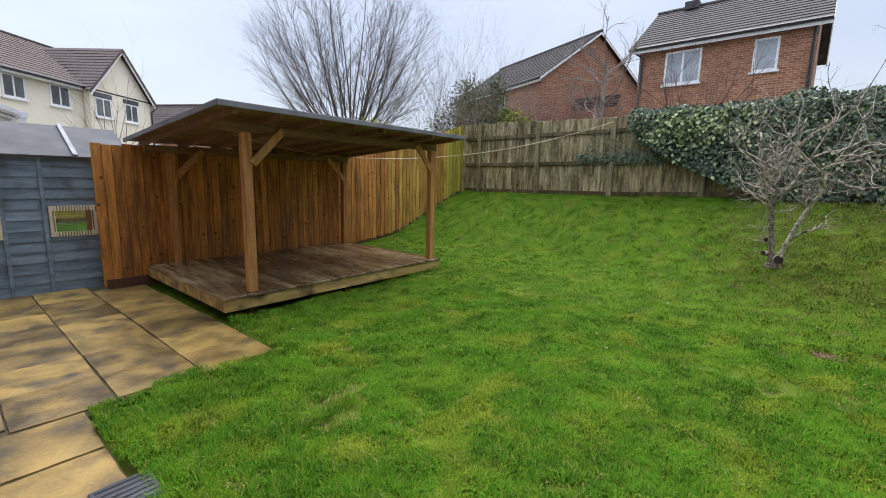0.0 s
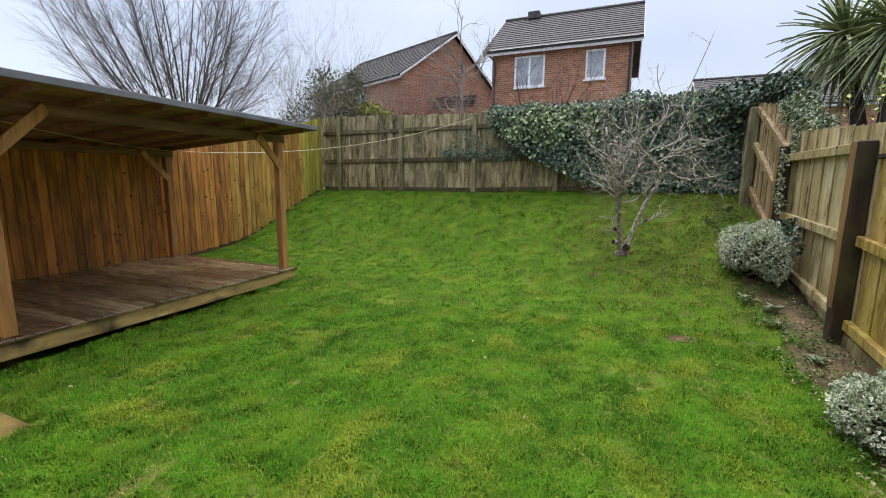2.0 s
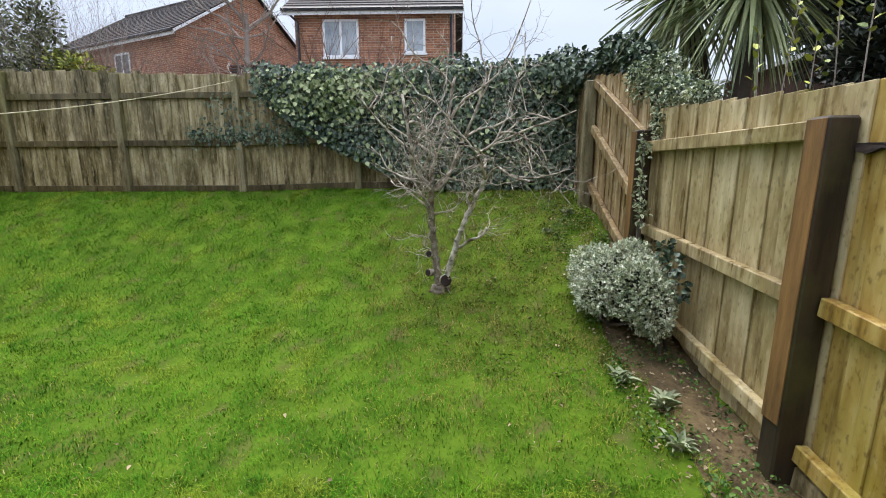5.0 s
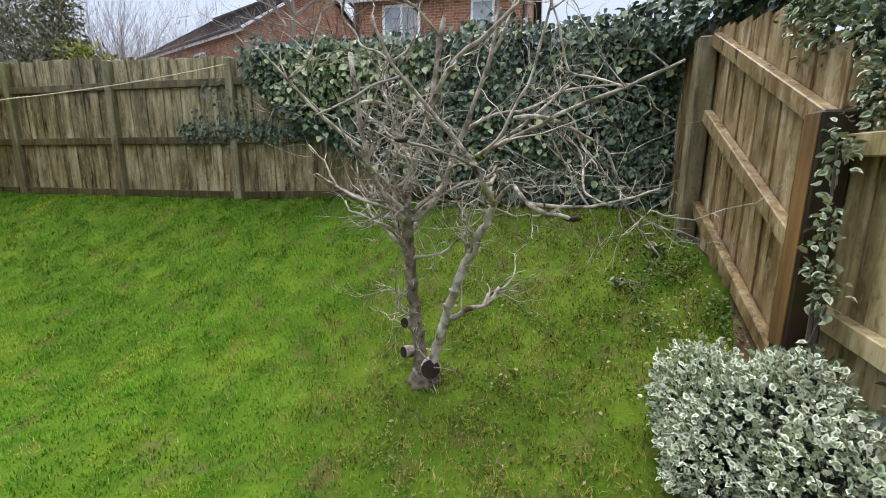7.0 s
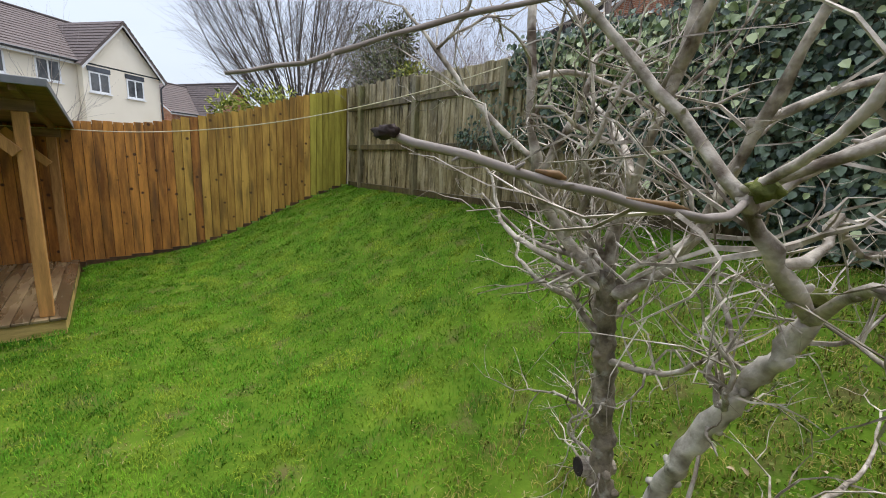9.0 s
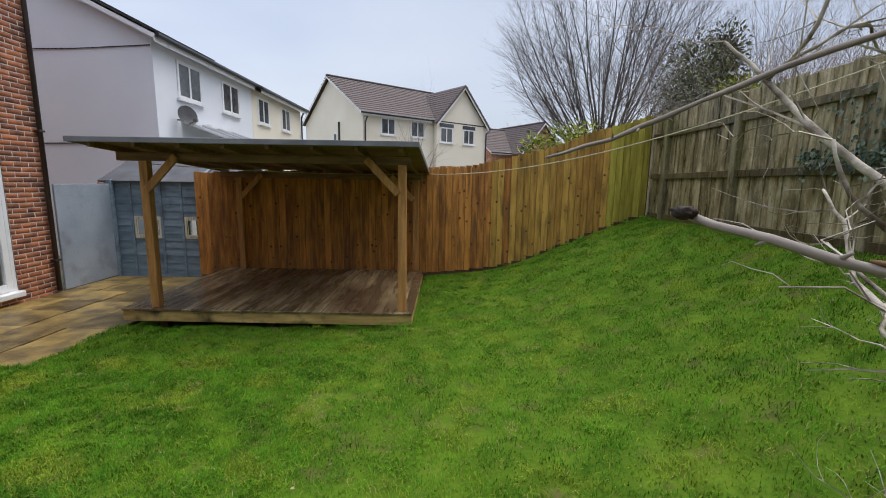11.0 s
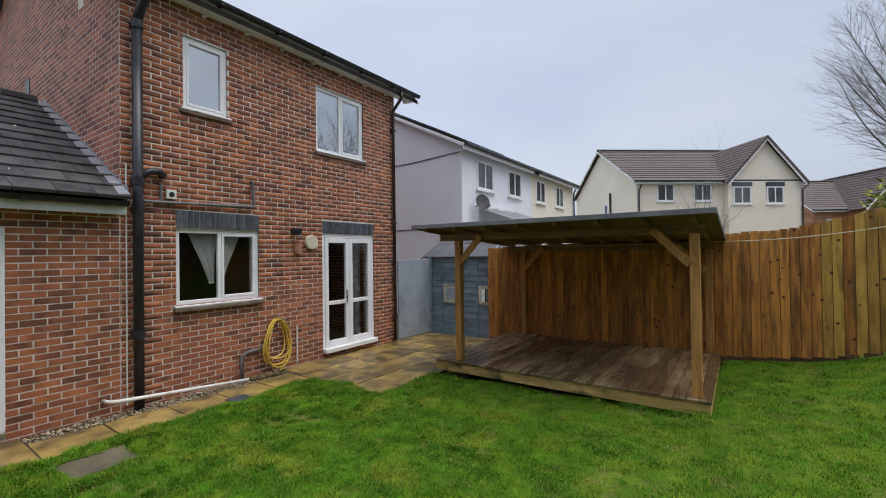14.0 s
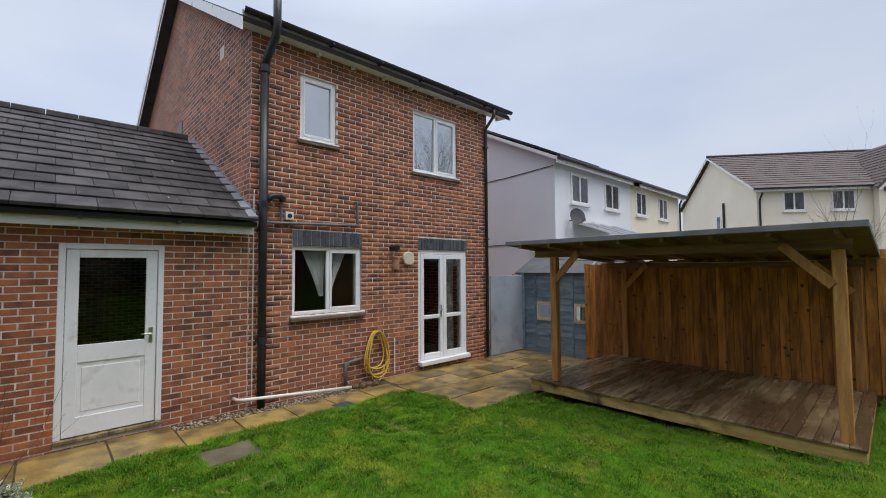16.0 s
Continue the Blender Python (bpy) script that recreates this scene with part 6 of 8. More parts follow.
def crooked(rnd, p, d, length, steps, wander, lift=0.0):
    """Points of a crooked shoot."""
    p, d = Vector(p), Vector(d).normalized()
    pts = [p.copy()]
    for _ in range(steps):
        d = (d + Vector((rnd.gauss(0, wander), rnd.gauss(0, wander), rnd.gauss(0, wander) + lift))).normalized()
        p = p + d * (length / steps)
        pts.append(p.copy())
    return pts, d


def twig_tree(bm, rnd, p, d, length, r, level, kids, wander=0.18, lift=0.05, ratio=0.62, spread=0.7, sides=5):
    """A shoot with side shoots, down to fine twigs."""
    steps = 5 if level > 1 else 4
    pts, _ = crooked(rnd, p, d, length, steps, wander, lift)
    tube(bm, pts, [r * (1 - 0.72 * k / steps) for k in range(steps + 1)], sides if r > 0.012 else 4 if r > 0.005 else 3, False)
    if level == 0:
        return
    for k in range(kids):
        f = rnd.uniform(0.25, 1.0)
        i = min(int(f * steps), steps - 1)
        q = pts[i].lerp(pts[i + 1], f * steps - i)
        along = (pts[i + 1] - pts[i]).normalized()
        out = Vector((rnd.gauss(0, 1), rnd.gauss(0, 1), rnd.gauss(0, 1)))
        out = (out - along * out.dot(along)).normalized()
        twig_tree(bm, rnd, q, along + out * spread * rnd.uniform(0.6, 1.3), length * ratio * rnd.uniform(0.65, 1.1), r * (1 - 0.6 * f) * 0.62, level - 1, kids, wander, lift, ratio, spread, sides)


# --- the fruit tree in the lawn
tree = thing("fruit_tree", (6.61, 0.36, lz(6.61, 0.36)), "bare fruit tree with twin trunks and lichen-grey bark", "tree")
TR = random.Random(21)
SHOOTS = []


def limb(name, pts, r0, r1, sub=3, mat="bark_pale", seed=0):
    """A limb through a few points, roughened and knotted; its shoots grow from it later."""
    rnd = random.Random(len(SHOOTS) * 7 + 3)
    P = [Vector(p) for p in pts]
    fine = []
    for i in range(len(P) - 1):
        p0, p1, p2, p3 = P[max(i - 1, 0)], P[i], P[i + 1], P[min(i + 2, len(P) - 1)]
        for k in range(sub):
            t = k / sub
            q = 0.5 * ((2 * p1) + (p2 - p0) * t + (2 * p0 - 5 * p1 + 4 * p2 - p3) * t * t + (3 * p1 - p0 - 3 * p2 + p3) * t ** 3)
            fine.append(q + Vector((rnd.gauss(0, 1), rnd.gauss(0, 1), rnd.gauss(0, 1))) * min(r0 * 0.20, 0.0035))
    fine.append(P[-1])
    n = len(fine) - 1
    rad = [(r0 + (r1 - r0) * k / n) * rnd.uniform(0.80, 1.22) ** (0.15 if sub > 5 else 0.8) for k in range(n + 1)]
    bm = bmesh.new()
    tube(bm, fine, rad, 12 if r0 > 0.02 else 7)
    for v in bm.verts:
        # lumpy, scarred bark
        q = Vector((noise.noise(v.co * 28), noise.noise(v.co * 28 + Vector((7, 0, 0))), noise.noise(v.co * 28 + Vector((0, 9, 0)))))
        v.co += q * r0 * 0.36
    for _ in range(max(2, n // 2)):
        # knots and spur stubs
        k = rnd.randrange(n)
        d = Vector((rnd.gauss(0, 1), rnd.gauss(0, 1), rnd.gauss(0, 0.7))).normalized()
        tube(bm, [fine[k], fine[k] + d * (rad[k] * 1.05 + 0.003), fine[k] + d * (rad[k] * 1.2 + 0.008)], [rad[k] * 0.6, rad[k] * 0.42, min(rad[k] * 0.25, 0.006)], 6)
    part(name, bm, M[mat], tree, smooth=True)
    SHOOTS.append((fine, rad))
    return fine


limb("trunk", [(6.63, 0.385, 0.50), (6.62, 0.40, 0.72), (6.62, 0.43, 0.98), (6.60, 0.45, 1.24), (6.54, 0.44, 1.52)], 0.036, 0.029, 11, "bark_rough")
limb("trunk", [(6.59, 0.33, 0.52), (6.55, 0.28, 0.76), (6.51, 0.21, 1.00), (6.47, 0.125, 1.24), (6.43, 0.04, 1.43), (6.39, -0.02, 1.565)], 0.028, 0.018, 9, "bark_white")
limb("branch", [(6.39, -0.02, 1.56), (6.30, -0.08, 1.64), (6.19, -0.13, 1.65), (6.02, -0.21, 1.59), (6.03, -0.34, 1.557)], 0.012, 0.008)
limb("branch", [(6.39, -0.02, 1.56), (6.31, 0.00, 1.63), (6.24, 0.035, 1.71), (6.19, 0.045, 1.765)], 0.016, 0.012)
limb("branch", [(6.19, 0.045, 1.755), (6.03, 0.01, 1.745), (5.88, 0.035, 1.758), (5.76, 0.085, 1.785), (5.69, 0.185, 1.812)], 0.0056, 0.0044, mat="bark_far")
limb("branch", [(6.20, 0.05, 1.76), (6.21, 0.16, 1.88), (6.17, 0.27, 2.01), (6.12, 0.37, 2.13), (6.10, 0.44, 2.30)], 0.012, 0.006)
limb("branch", [(6.20, 0.05, 1.77), (6.11, -0.06, 1.84), (6.09, -0.11, 1.94), (6.14, -0.18, 2.10), (6.10, -0.24, 2.35)], 0.0075, 0.0045)
limb("branch", [(6.54, 0.44, 1.50), (6.50, 0.52, 1.56), (6.43, 0.59, 1.70), (6.37, 0.61, 1.90), (6.40, 0.67, 2.25)], 0.019, 0.013)
limb("branch", [(6.54, 0.41, 1.46), (6.60, 0.33, 1.54), (6.63, 0.27, 1.65), (6.58, 0.17, 1.88), (6.52, 0.07, 2.12), (6.46, -0.02, 2.42)], 0.022, 0.008)
limb("branch", [(6.54, 0.44, 1.50), (6.54, 0.43, 1.66), (6.51, 0.36, 1.86), (6.48, 0.29, 2.10), (6.47, 0.24, 2.40)], 0.018, 0.010)
limb("branch", [(6.50, 0.33, 1.98), (6.40, 0.17, 2.20), (6.35, 0.00, 2.30), (6.31, -0.14, 2.45), (6.30, -0.30, 2.80), (6.32, -0.46, 3.30)], 0.014, 0.003)
limb("branch", [(6.12, -0.12, 1.92), (6.28, -0.25, 1.93), (6.42, -0.40, 1.87), (6.53, -0.52, 1.80), (6.55, -0.57, 1.66), (6.50, -0.63, 1.52), (6.46, -0.76, 1.35)], 0.008, 0.004)
limb("branch", [(6.20, 0.03, 1.78), (6.22, -0.16, 1.88), (6.10, -0.33, 1.95), (6.00, -0.48, 2.00), (5.92, -0.63, 2.06)], 0.010, 0.004)
limb("branch", [(6.10, -0.18, 1.60), (6.22, -0.36, 1.58), (6.38, -0.56, 1.60), (6.50, -0.74, 1.65)], 0.008, 0.004)
limb("branch", [(6.51, 0.20, 0.95), (6.47, 0.10, 1.02), (6.46, 0.00, 1.06), (6.52, -0.05, 1.14)], 0.016, 0.008)
limb("branch", [(6.50, 0.50, 1.55), (6.48, 0.70, 1.58), (6.51, 0.93, 1.69)], 0.008, 0.003)
limb("branch", [(6.12, 0.34, 2.08), (5.98, 0.38, 2.03), (5.81, 0.39, 1.96), (5.70, 0.42, 1.91), (5.60, 0.42, 1.88)], 0.0055, 0.0022, mat="bark_far")
limb("branch", [(6.40, 0.60, 1.80), (6.34, 0.78, 1.95), (6.28, 0.93, 2.12), (6.22, 1.02, 2.24)], 0.010, 0.004)
limb("branch", [(6.57, 0.18, 1.90), (6.72, 0.02, 2.00), (6.90, -0.15, 2.05), (7.00, -0.35, 2.18)], 0.013, 0.005)
limb("branch", [(6.54, 0.40, 1.75), (6.74, 0.55, 1.85), (6.90, 0.70, 1.95), (7.02, 0.90, 2.08)], 0.013, 0.005)
FR = random.Random(77)
for k in range(38):
    # spur-set crooked limbs that fill the crown
    src, srad = SHOOTS[2 + (k * 5) % 18] if k % 4 else SHOOTS[k % 2]
    i = FR.randrange(len(src) // 3, len(src) - 1) if k % 4 else FR.randrange(len(src) * 3 // 4, len(src) - 1)
    d = Vector((FR.uniform(-0.2, 0.7), FR.gauss(0, 0.6), FR.uniform(0.2, 1.0)))
    pts, _ = crooked(FR, src[i], d, FR.uniform(0.35, 0.75), 6, 0.32, 0.05)
    if all(p.x > 5.95 for p in pts):
        limb("branch", [p[:] for p in pts], min(0.011, srad[i] * 0.75), 0.0035)
for k in range(6):
    # low zigzag side growth on the trunks
    src, srad = SHOOTS[k % 2]
    i = FR.randrange(len(src) // 4, len(src) * 3 // 4)
    d = Vector((FR.uniform(-0.5, 0.3), FR.gauss(0, 0.8), FR.uniform(0.1, 0.8)))
    pts, _ = crooked(FR, src[i], d, FR.uniform(0.18, 0.40), 5, 0.42, 0.06)
    limb("branch", [p[:] for p in pts], 0.0075, 0.003)
for fine, rad in list(SHOOTS)[2:]:
    n = len(fine)
    for _ in range(max(3, n // 2)):
        k = TR.randrange(n // 5, n)
        d = (fine[min(k + 1, n - 1)] - fine[max(k - 1, 0)]).normalized()
        out = Vector((TR.gauss(0, 1), TR.gauss(0, 1), TR.gauss(0.15, 0.8)))
        out = (out - d * out.dot(d)).normalized()
        if fine[k].x < 5.78:
            continue
        tip_room = fine[k] + (d * 0.5 + out).normalized() * 0.45
        if tip_room.x < 5.85 and tip_room.y < 0.55:
            out.x = abs(out.x)
        if fine[k].x < 6.2 and tip_room.y > 0.45:
            continue
        bm = bmesh.new()
        twig_tree(bm, TR, fine[k], d * 0.5 + out, TR.uniform(0.14, 0.42), max(0.0028, rad[k] * 0.46), 1, 2, 0.34, 0.03, 0.55, 0.95)
        part("shoot", bm, M["bark_pale"], tree)
for k in range(16):
    fine, rad = SHOOTS[k % 2]
    i = TR.randrange(4, len(fine))
    d = Vector((TR.gauss(-0.3, 1), TR.gauss(0, 1), TR.uniform(-0.2, 0.8)))
    bm = bmesh.new()
    twig_tree(bm, TR, fine[i], d, TR.uniform(0.10, 0.28), 0.006, 1, 2, 0.36, 0.02, 0.6, 0.9)
    part("shoot", bm, M["bark_pale"], tree)
# sawn stubs at the foot
for p, d, r in (((6.53, 0.31, 0.64), (-0.85, -0.2, 0.15), 0.055), ((6.58, 0.48, 0.70), (-0.7, 0.6, 0.1), 0.034), ((6.57, 0.47, 0.88), (-0.8, 0.4, 0.1), 0.030)):
    d = Vector(d).normalized()
    p = Vector(p)
    bm = bmesh.new()
    tube(bm, [p - d * -0.02 + d * -0.14, p - d * 0.03, p], [r * 0.8, r * 1.05, r], 12)
    st = part("stub", bm, M["bark_pale"], tree, smooth=False)
    bm = bmesh.new()
    tube(bm, [p + d * 0.001, p + d * 0.004], [r * 0.97, r * 0.9], 12)
    part("cut_face", bm, M["cutwood"], st, "blackened saw cut")
bm = bmesh.new()
bmesh.ops.create_icosphere(bm, subdivisions=3, radius=1.0)
for v in bm.verts:
    v.co *= 1 + 0.45 * noise.noise(v.co * 2.2)
bm.transform(Matrix.Translation((6.61, 0.36, lz(6.61, 0.36) + 0.0)) @ Matrix.Diagonal((0.085, 0.10, 0.06, 1)))
part("root_flare", bm, M["bark_rough"], tree, smooth=True)
for p in ((6.18, 0.02, 1.775), (6.39, -0.02, 1.60)):
    bm = bmesh.new()
    bmesh.ops.create_icosphere(bm, subdivisions=3, radius=1.0)
    for v in bm.verts:
        v.co *= 1 + 0.55 * noise.noise(v.co * 2.0 + Vector(p)) + 0.35 * noise.noise(v.co * 7.0)
    bm.transform(Matrix.Translation(p) @ Matrix.Diagonal((0.017, 0.020, 0.015, 1)))
    part("moss_tuft", bm, M["moss"], tree, "green moss on the bark", smooth=True)

# torn bark and a dead end on the nearest branch
for a, b in (((5.95, 0.018, 1.7535), (5.86, 0.038, 1.7645)), ((5.80, 0.062, 1.780), (5.775, 0.076, 1.786))):
    bm = bmesh.new()
    tube(bm, [Vector(a), Vector(a).lerp(Vector(b), 0.3) + Vector((0, 0, 0.0012)), Vector(b)], [0.0016, 0.0042, 0.0014], 7)
    part("torn_bark", bm, M["post_brown"], tree, "bare orange wood where the bark is torn", smooth=True)
for tip, size in (((5.69, 0.188, 1.814), (0.0065, 0.021, 0.0065)), ((6.03, -0.345, 1.556), (0.010, 0.030, 0.010))):
    bm = bmesh.new()
    bmesh.ops.create_icosphere(bm, subdivisions=3, radius=1.0)
    for v in bm.verts:
        v.co *= 1 + 0.5 * noise.noise(v.co * 3.4)
    bm.transform(Matrix.Translation(tip) @ Matrix.Diagonal((*size, 1)))
    part("dead_end", bm, M["cutwood"], tree, "dark withered branch end", smooth=True)

# --- ivy over the far fence
ivy = thing("ivy", (BFX - 0.1, 0.8, 1.4), "dense dark ivy covering the old timber fence", "ivy")


def ivy_floor(y):
    return np.interp(y, [-1.4, 0.5, 1.1, 1.75, 2.2, 2.63, 2.95, 3.3], [1.36, 1.40, 1.54, 1.80, 2.10, 2.34, 2.62, 2.85])


n = 21000
y = PR.uniform(-1.42, 3.05, n)
z = PR.uniform(1.35, 3.22, n)
bulge = np.array([noise.noise((a * 1.6, b * 1.6, 4.0)) for a, b in zip(y, z)])
keep = (z > ivy_floor(y) + 0.10 * bulge) & (z < 3.08 + 0.14 * bulge + np.where(y < 0.6, 0.06, 0.0))
y, z, bulge = y[keep], z[keep], bulge[keep]
n = len(y)
thick = 0.10 + 0.10 * bulge + 0.16 * PR.rand(n)
x = np.where(z > 2.98, BFX + 0.25 - 0.5 * PR.rand(n), BFX - 0.05 - thick)
pos = np.stack([x, y, z], 1)
tip = np.stack([-0.25 + 0.35 * PR.randn(n), 0.55 * PR.randn(n), -0.9 + 0.35 * PR.randn(n)], 1)
nrm = np.stack([-1.0 + 0 * x, 0.5 * PR.randn(n), 0.35 + 0.45 * PR.randn(n)], 1)
size = PR.uniform(0.034, 0.072, n)
pale_near = np.exp(-((y - 1.9) / 0.75) ** 2 - ((z - 2.72) / 0.32) ** 2) * 0.55 + 0.035
is_pale = PR.rand(n) < pale_near
leaves("leaves", pos[~is_pale], tip[~is_pale], nrm[~is_pale], size[~is_pale], M["ivy_leaf"], ivy, 1.0)
leaves("pale_leaves", pos[is_pale] + (-0.04, 0, 0), tip[is_pale], nrm[is_pale], size[is_pale] * 1.15, M["ivy_pale"], ivy, 1.0, label="pale yellow-edged ivy leaves")
# sparse runner to the left
m = 760
y = 2.4 + 1.75 * PR.rand(m) ** 1.3
z = np.where(PR.rand(m) < 0.65, 2.12 + 0.07 * PR.randn(m), 2.15 + 0.55 * PR.rand(m) * (y < 3.95))
pos = np.stack([BFX - 0.03 - 0.05 * PR.rand(m), y, z], 1)
leaves("runner_leaves", pos, np.stack([-0.2 + 0 * y, 0.7 * PR.randn(m), -0.7 + 0.4 * PR.randn(m)], 1), np.stack([-1 + 0 * y, 0.4 * PR.randn(m), 0.5 * PR.randn(m)], 1), PR.uniform(0.03, 0.06, m), M["ivy_leaf"], ivy)
bm = bmesh.new()
for k in range(26):
    yy = TR.uniform(-1.2, 2.9)
    pts, _ = crooked(TR, (BFX - 0.08, yy, max(1.4, float(ivy_floor(yy)))), (0, TR.gauss(0, 0.5), 1), 1.5, 7, 0.25, 0.1)
    tube(bm, [(BFX - 0.07, p.y, min(p.z, 3.05)) for p in pts], 0.008, 4)
part("stems", bm, M["bark_dark"], ivy, kind="stuff")

corner = thing("ivy", (8.4, -1.35, 2.7), "tangled ivy clump draped over the fence corner", "ivy")
n = 2600
c = np.array([[8.35, -1.45, 2.85], [8.8, -1.2, 2.95], [7.8, -1.55, 2.92], [7.35, -1.6, 2.72], [8.95, -0.9, 2.6]])
s = np.array([[0.35, 0.25, 0.22], [0.3, 0.35, 0.3], [0.35, 0.2, 0.16], [0.3, 0.15, 0.15], [0.15, 0.35, 0.6]])
i = PR.randint(0, 5, n)
d = unit(PR.randn(n, 3))
pos = c[i] + d * s[i] * PR.uniform(0.6, 1.0, (n, 1))
leaves("leaves", pos, d * 0.6 + np.array([0, 0.1, -0.7]) + 0.4 * PR.randn(n, 3), d + 0.4 * PR.randn(n, 3), PR.uniform(0.05, 0.09, n), M["ivy_leaf"], corner)


def leafy_bush(name, label, centres, radii, n, size, mat, seed, width=0.55, hollow=0.72, dark=None, stems=8, foot=None, category="bush", droop=0.0):
    """A shrub: leaves on the outside of several uneven clumps over branching stems."""
    r = np.random.RandomState(seed)
    rnd = random.Random(seed)
    centres, radii = np.array(centres, float), np.array(radii, float)
    foot = foot or (float(centres[:, 0].mean()), float(centres[:, 1].mean()))
    g = lz(*foot)
    b = thing(name, (*foot, g), label, category)
    i = r.randint(0, len(centres), n)
    d = unit(r.randn(n, 3))
    lump = np.array([noise.noise(Vector(v) * 2.3 + Vector((k * 5.1, seed, 0))) for v, k in zip(d, i)])
    pos = centres[i] + d * radii[i] * (hollow + (1 - hollow) * r.rand(n, 1)) * (1 + 0.35 * lump[:, None])
    pos[:, 2] = np.maximum(pos[:, 2], lawn_z(pos[:, 0], pos[:, 1]) + 0.02)
    tip = d + 0.6 * r.randn(n, 3) + np.array([0, 0, 0.25 - droop])
    nr = d * 0.7 + 0.5 * r.randn(n, 3) + np.array([0, 0, 0.7])
    sz = r.uniform(size[0], size[1], n)
    leaves("leaves", pos, tip, nr, sz, mat, b, width)
    if mat is M["euonymus"] or mat is M["climber_leaf"]:
        ut = unit(tip)
        un = unit(nr - ut * np.sum(nr * ut, 1, keepdims=True))
        leaves("leaf_centre", pos + ut * sz[:, None] * 0.2 + un * 0.0016, tip, nr, sz * 0.54, M["leaf_green"], b, width * 0.85)
    # dark inner leaves put the shade of the clump's inside into colour
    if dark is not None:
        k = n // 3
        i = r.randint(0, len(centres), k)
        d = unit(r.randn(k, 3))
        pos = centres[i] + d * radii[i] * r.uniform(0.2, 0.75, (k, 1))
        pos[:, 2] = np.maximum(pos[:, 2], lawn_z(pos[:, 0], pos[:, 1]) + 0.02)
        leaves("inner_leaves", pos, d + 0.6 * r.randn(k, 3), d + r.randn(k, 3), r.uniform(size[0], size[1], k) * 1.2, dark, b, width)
    bm = bmesh.new()
    for k in range(stems):
        cc = centres[k % len(centres)] + 0.4 * radii[k % len(centres)] * r.randn(3) * 0.6
        p0 = Vector((foot[0] + rnd.gauss(0, 0.04), foot[1] + rnd.gauss(0, 0.04), g - 0.03))
        mid = p0.lerp(Vector(cc), 0.5) + Vector((rnd.gauss(0, 0.05), rnd.gauss(0, 0.05), 0))
        tube(bm, [p0, mid, Vector(cc)], [0.014, 0.010, 0.004], 5)
    part("stems", bm, M["bark_dark"], b, kind="stuff")
    return b


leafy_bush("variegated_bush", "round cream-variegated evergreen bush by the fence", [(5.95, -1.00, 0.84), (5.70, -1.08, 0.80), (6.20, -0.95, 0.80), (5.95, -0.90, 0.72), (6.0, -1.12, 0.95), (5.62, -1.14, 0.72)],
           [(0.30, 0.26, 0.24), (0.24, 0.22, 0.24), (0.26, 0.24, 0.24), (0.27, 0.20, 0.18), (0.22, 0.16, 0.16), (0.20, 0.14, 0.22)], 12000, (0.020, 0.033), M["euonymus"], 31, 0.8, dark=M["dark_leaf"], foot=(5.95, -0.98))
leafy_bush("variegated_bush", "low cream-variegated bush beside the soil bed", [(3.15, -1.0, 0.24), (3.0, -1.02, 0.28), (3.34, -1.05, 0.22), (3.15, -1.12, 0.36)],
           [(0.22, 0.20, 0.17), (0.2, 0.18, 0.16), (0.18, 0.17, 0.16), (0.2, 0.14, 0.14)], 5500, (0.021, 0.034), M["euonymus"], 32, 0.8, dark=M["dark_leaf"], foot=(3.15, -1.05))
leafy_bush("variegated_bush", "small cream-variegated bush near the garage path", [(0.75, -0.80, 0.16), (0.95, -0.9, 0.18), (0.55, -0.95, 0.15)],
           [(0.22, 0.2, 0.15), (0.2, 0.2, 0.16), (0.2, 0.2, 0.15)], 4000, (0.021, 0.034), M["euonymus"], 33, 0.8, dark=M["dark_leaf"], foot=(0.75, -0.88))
# trailing variegated shoots round the fence post and over the fence
leafy_bush("trailing_euonymus", "pale variegated climber spilling over the fence", [(6.75, -1.44, 2.34), (6.45, -1.46, 2.28), (6.15, -1.46, 2.24), (7.0, -1.46, 2.5), (5.9, -1.48, 2.16), (6.35, -1.42, 2.02), (6.6, -1.5, 2.5)],
           [(0.24, 0.13, 0.18), (0.22, 0.12, 0.16), (0.22, 0.12, 0.14), (0.16, 0.12, 0.14), (0.16, 0.12, 0.08), (0.14, 0.07, 0.2), (0.2, 0.14, 0.14)], 2600, (0.026, 0.042), M["climber_leaf"], 34, 0.7, hollow=0.35, dark=M["ivy_leaf"], foot=(6.35, -1.66), droop=0.6)
leafy_bush("trailing_euonymus", "variegated runner trailing down beside the fence post", [(6.31, -1.28, 1.80), (6.28, -1.27, 1.55), (6.22, -1.27, 1.28), (6.17, -1.26, 1.02), (6.30, -1.27, 1.4)],
           [(0.06, 0.04, 0.15), (0.05, 0.04, 0.16), (0.06, 0.04, 0.16), (0.10, 0.06, 0.12), (0.03, 0.04, 0.3)], 260, (0.028, 0.045), M["climber_leaf"], 44, 0.75, hollow=0.2, foot=(6.2, -1.27), droop=0.6, stems=4)
leafy_bush("ivy", "dark green ivy growing beside the variegated bush", [(5.60, -1.24, 1.02), (5.72, -1.24, 1.10), (5.50, -1.25, 0.88)], [(0.10, 0.05, 0.08), (0.08, 0.05, 0.07), (0.08, 0.05, 0.10)], 110, (0.034, 0.055), M["ivy_leaf"], 45, 1.0, hollow=0.4, foot=(5.6, -1.27), category="ivy", droop=0.2, stems=4)
laurel = thing("spotted_laurel", (4.8, -1.65, 0.3), "yellow-green laurel whose upright sprigs rise above the fence", "shrub")
LR = random.Random(35)
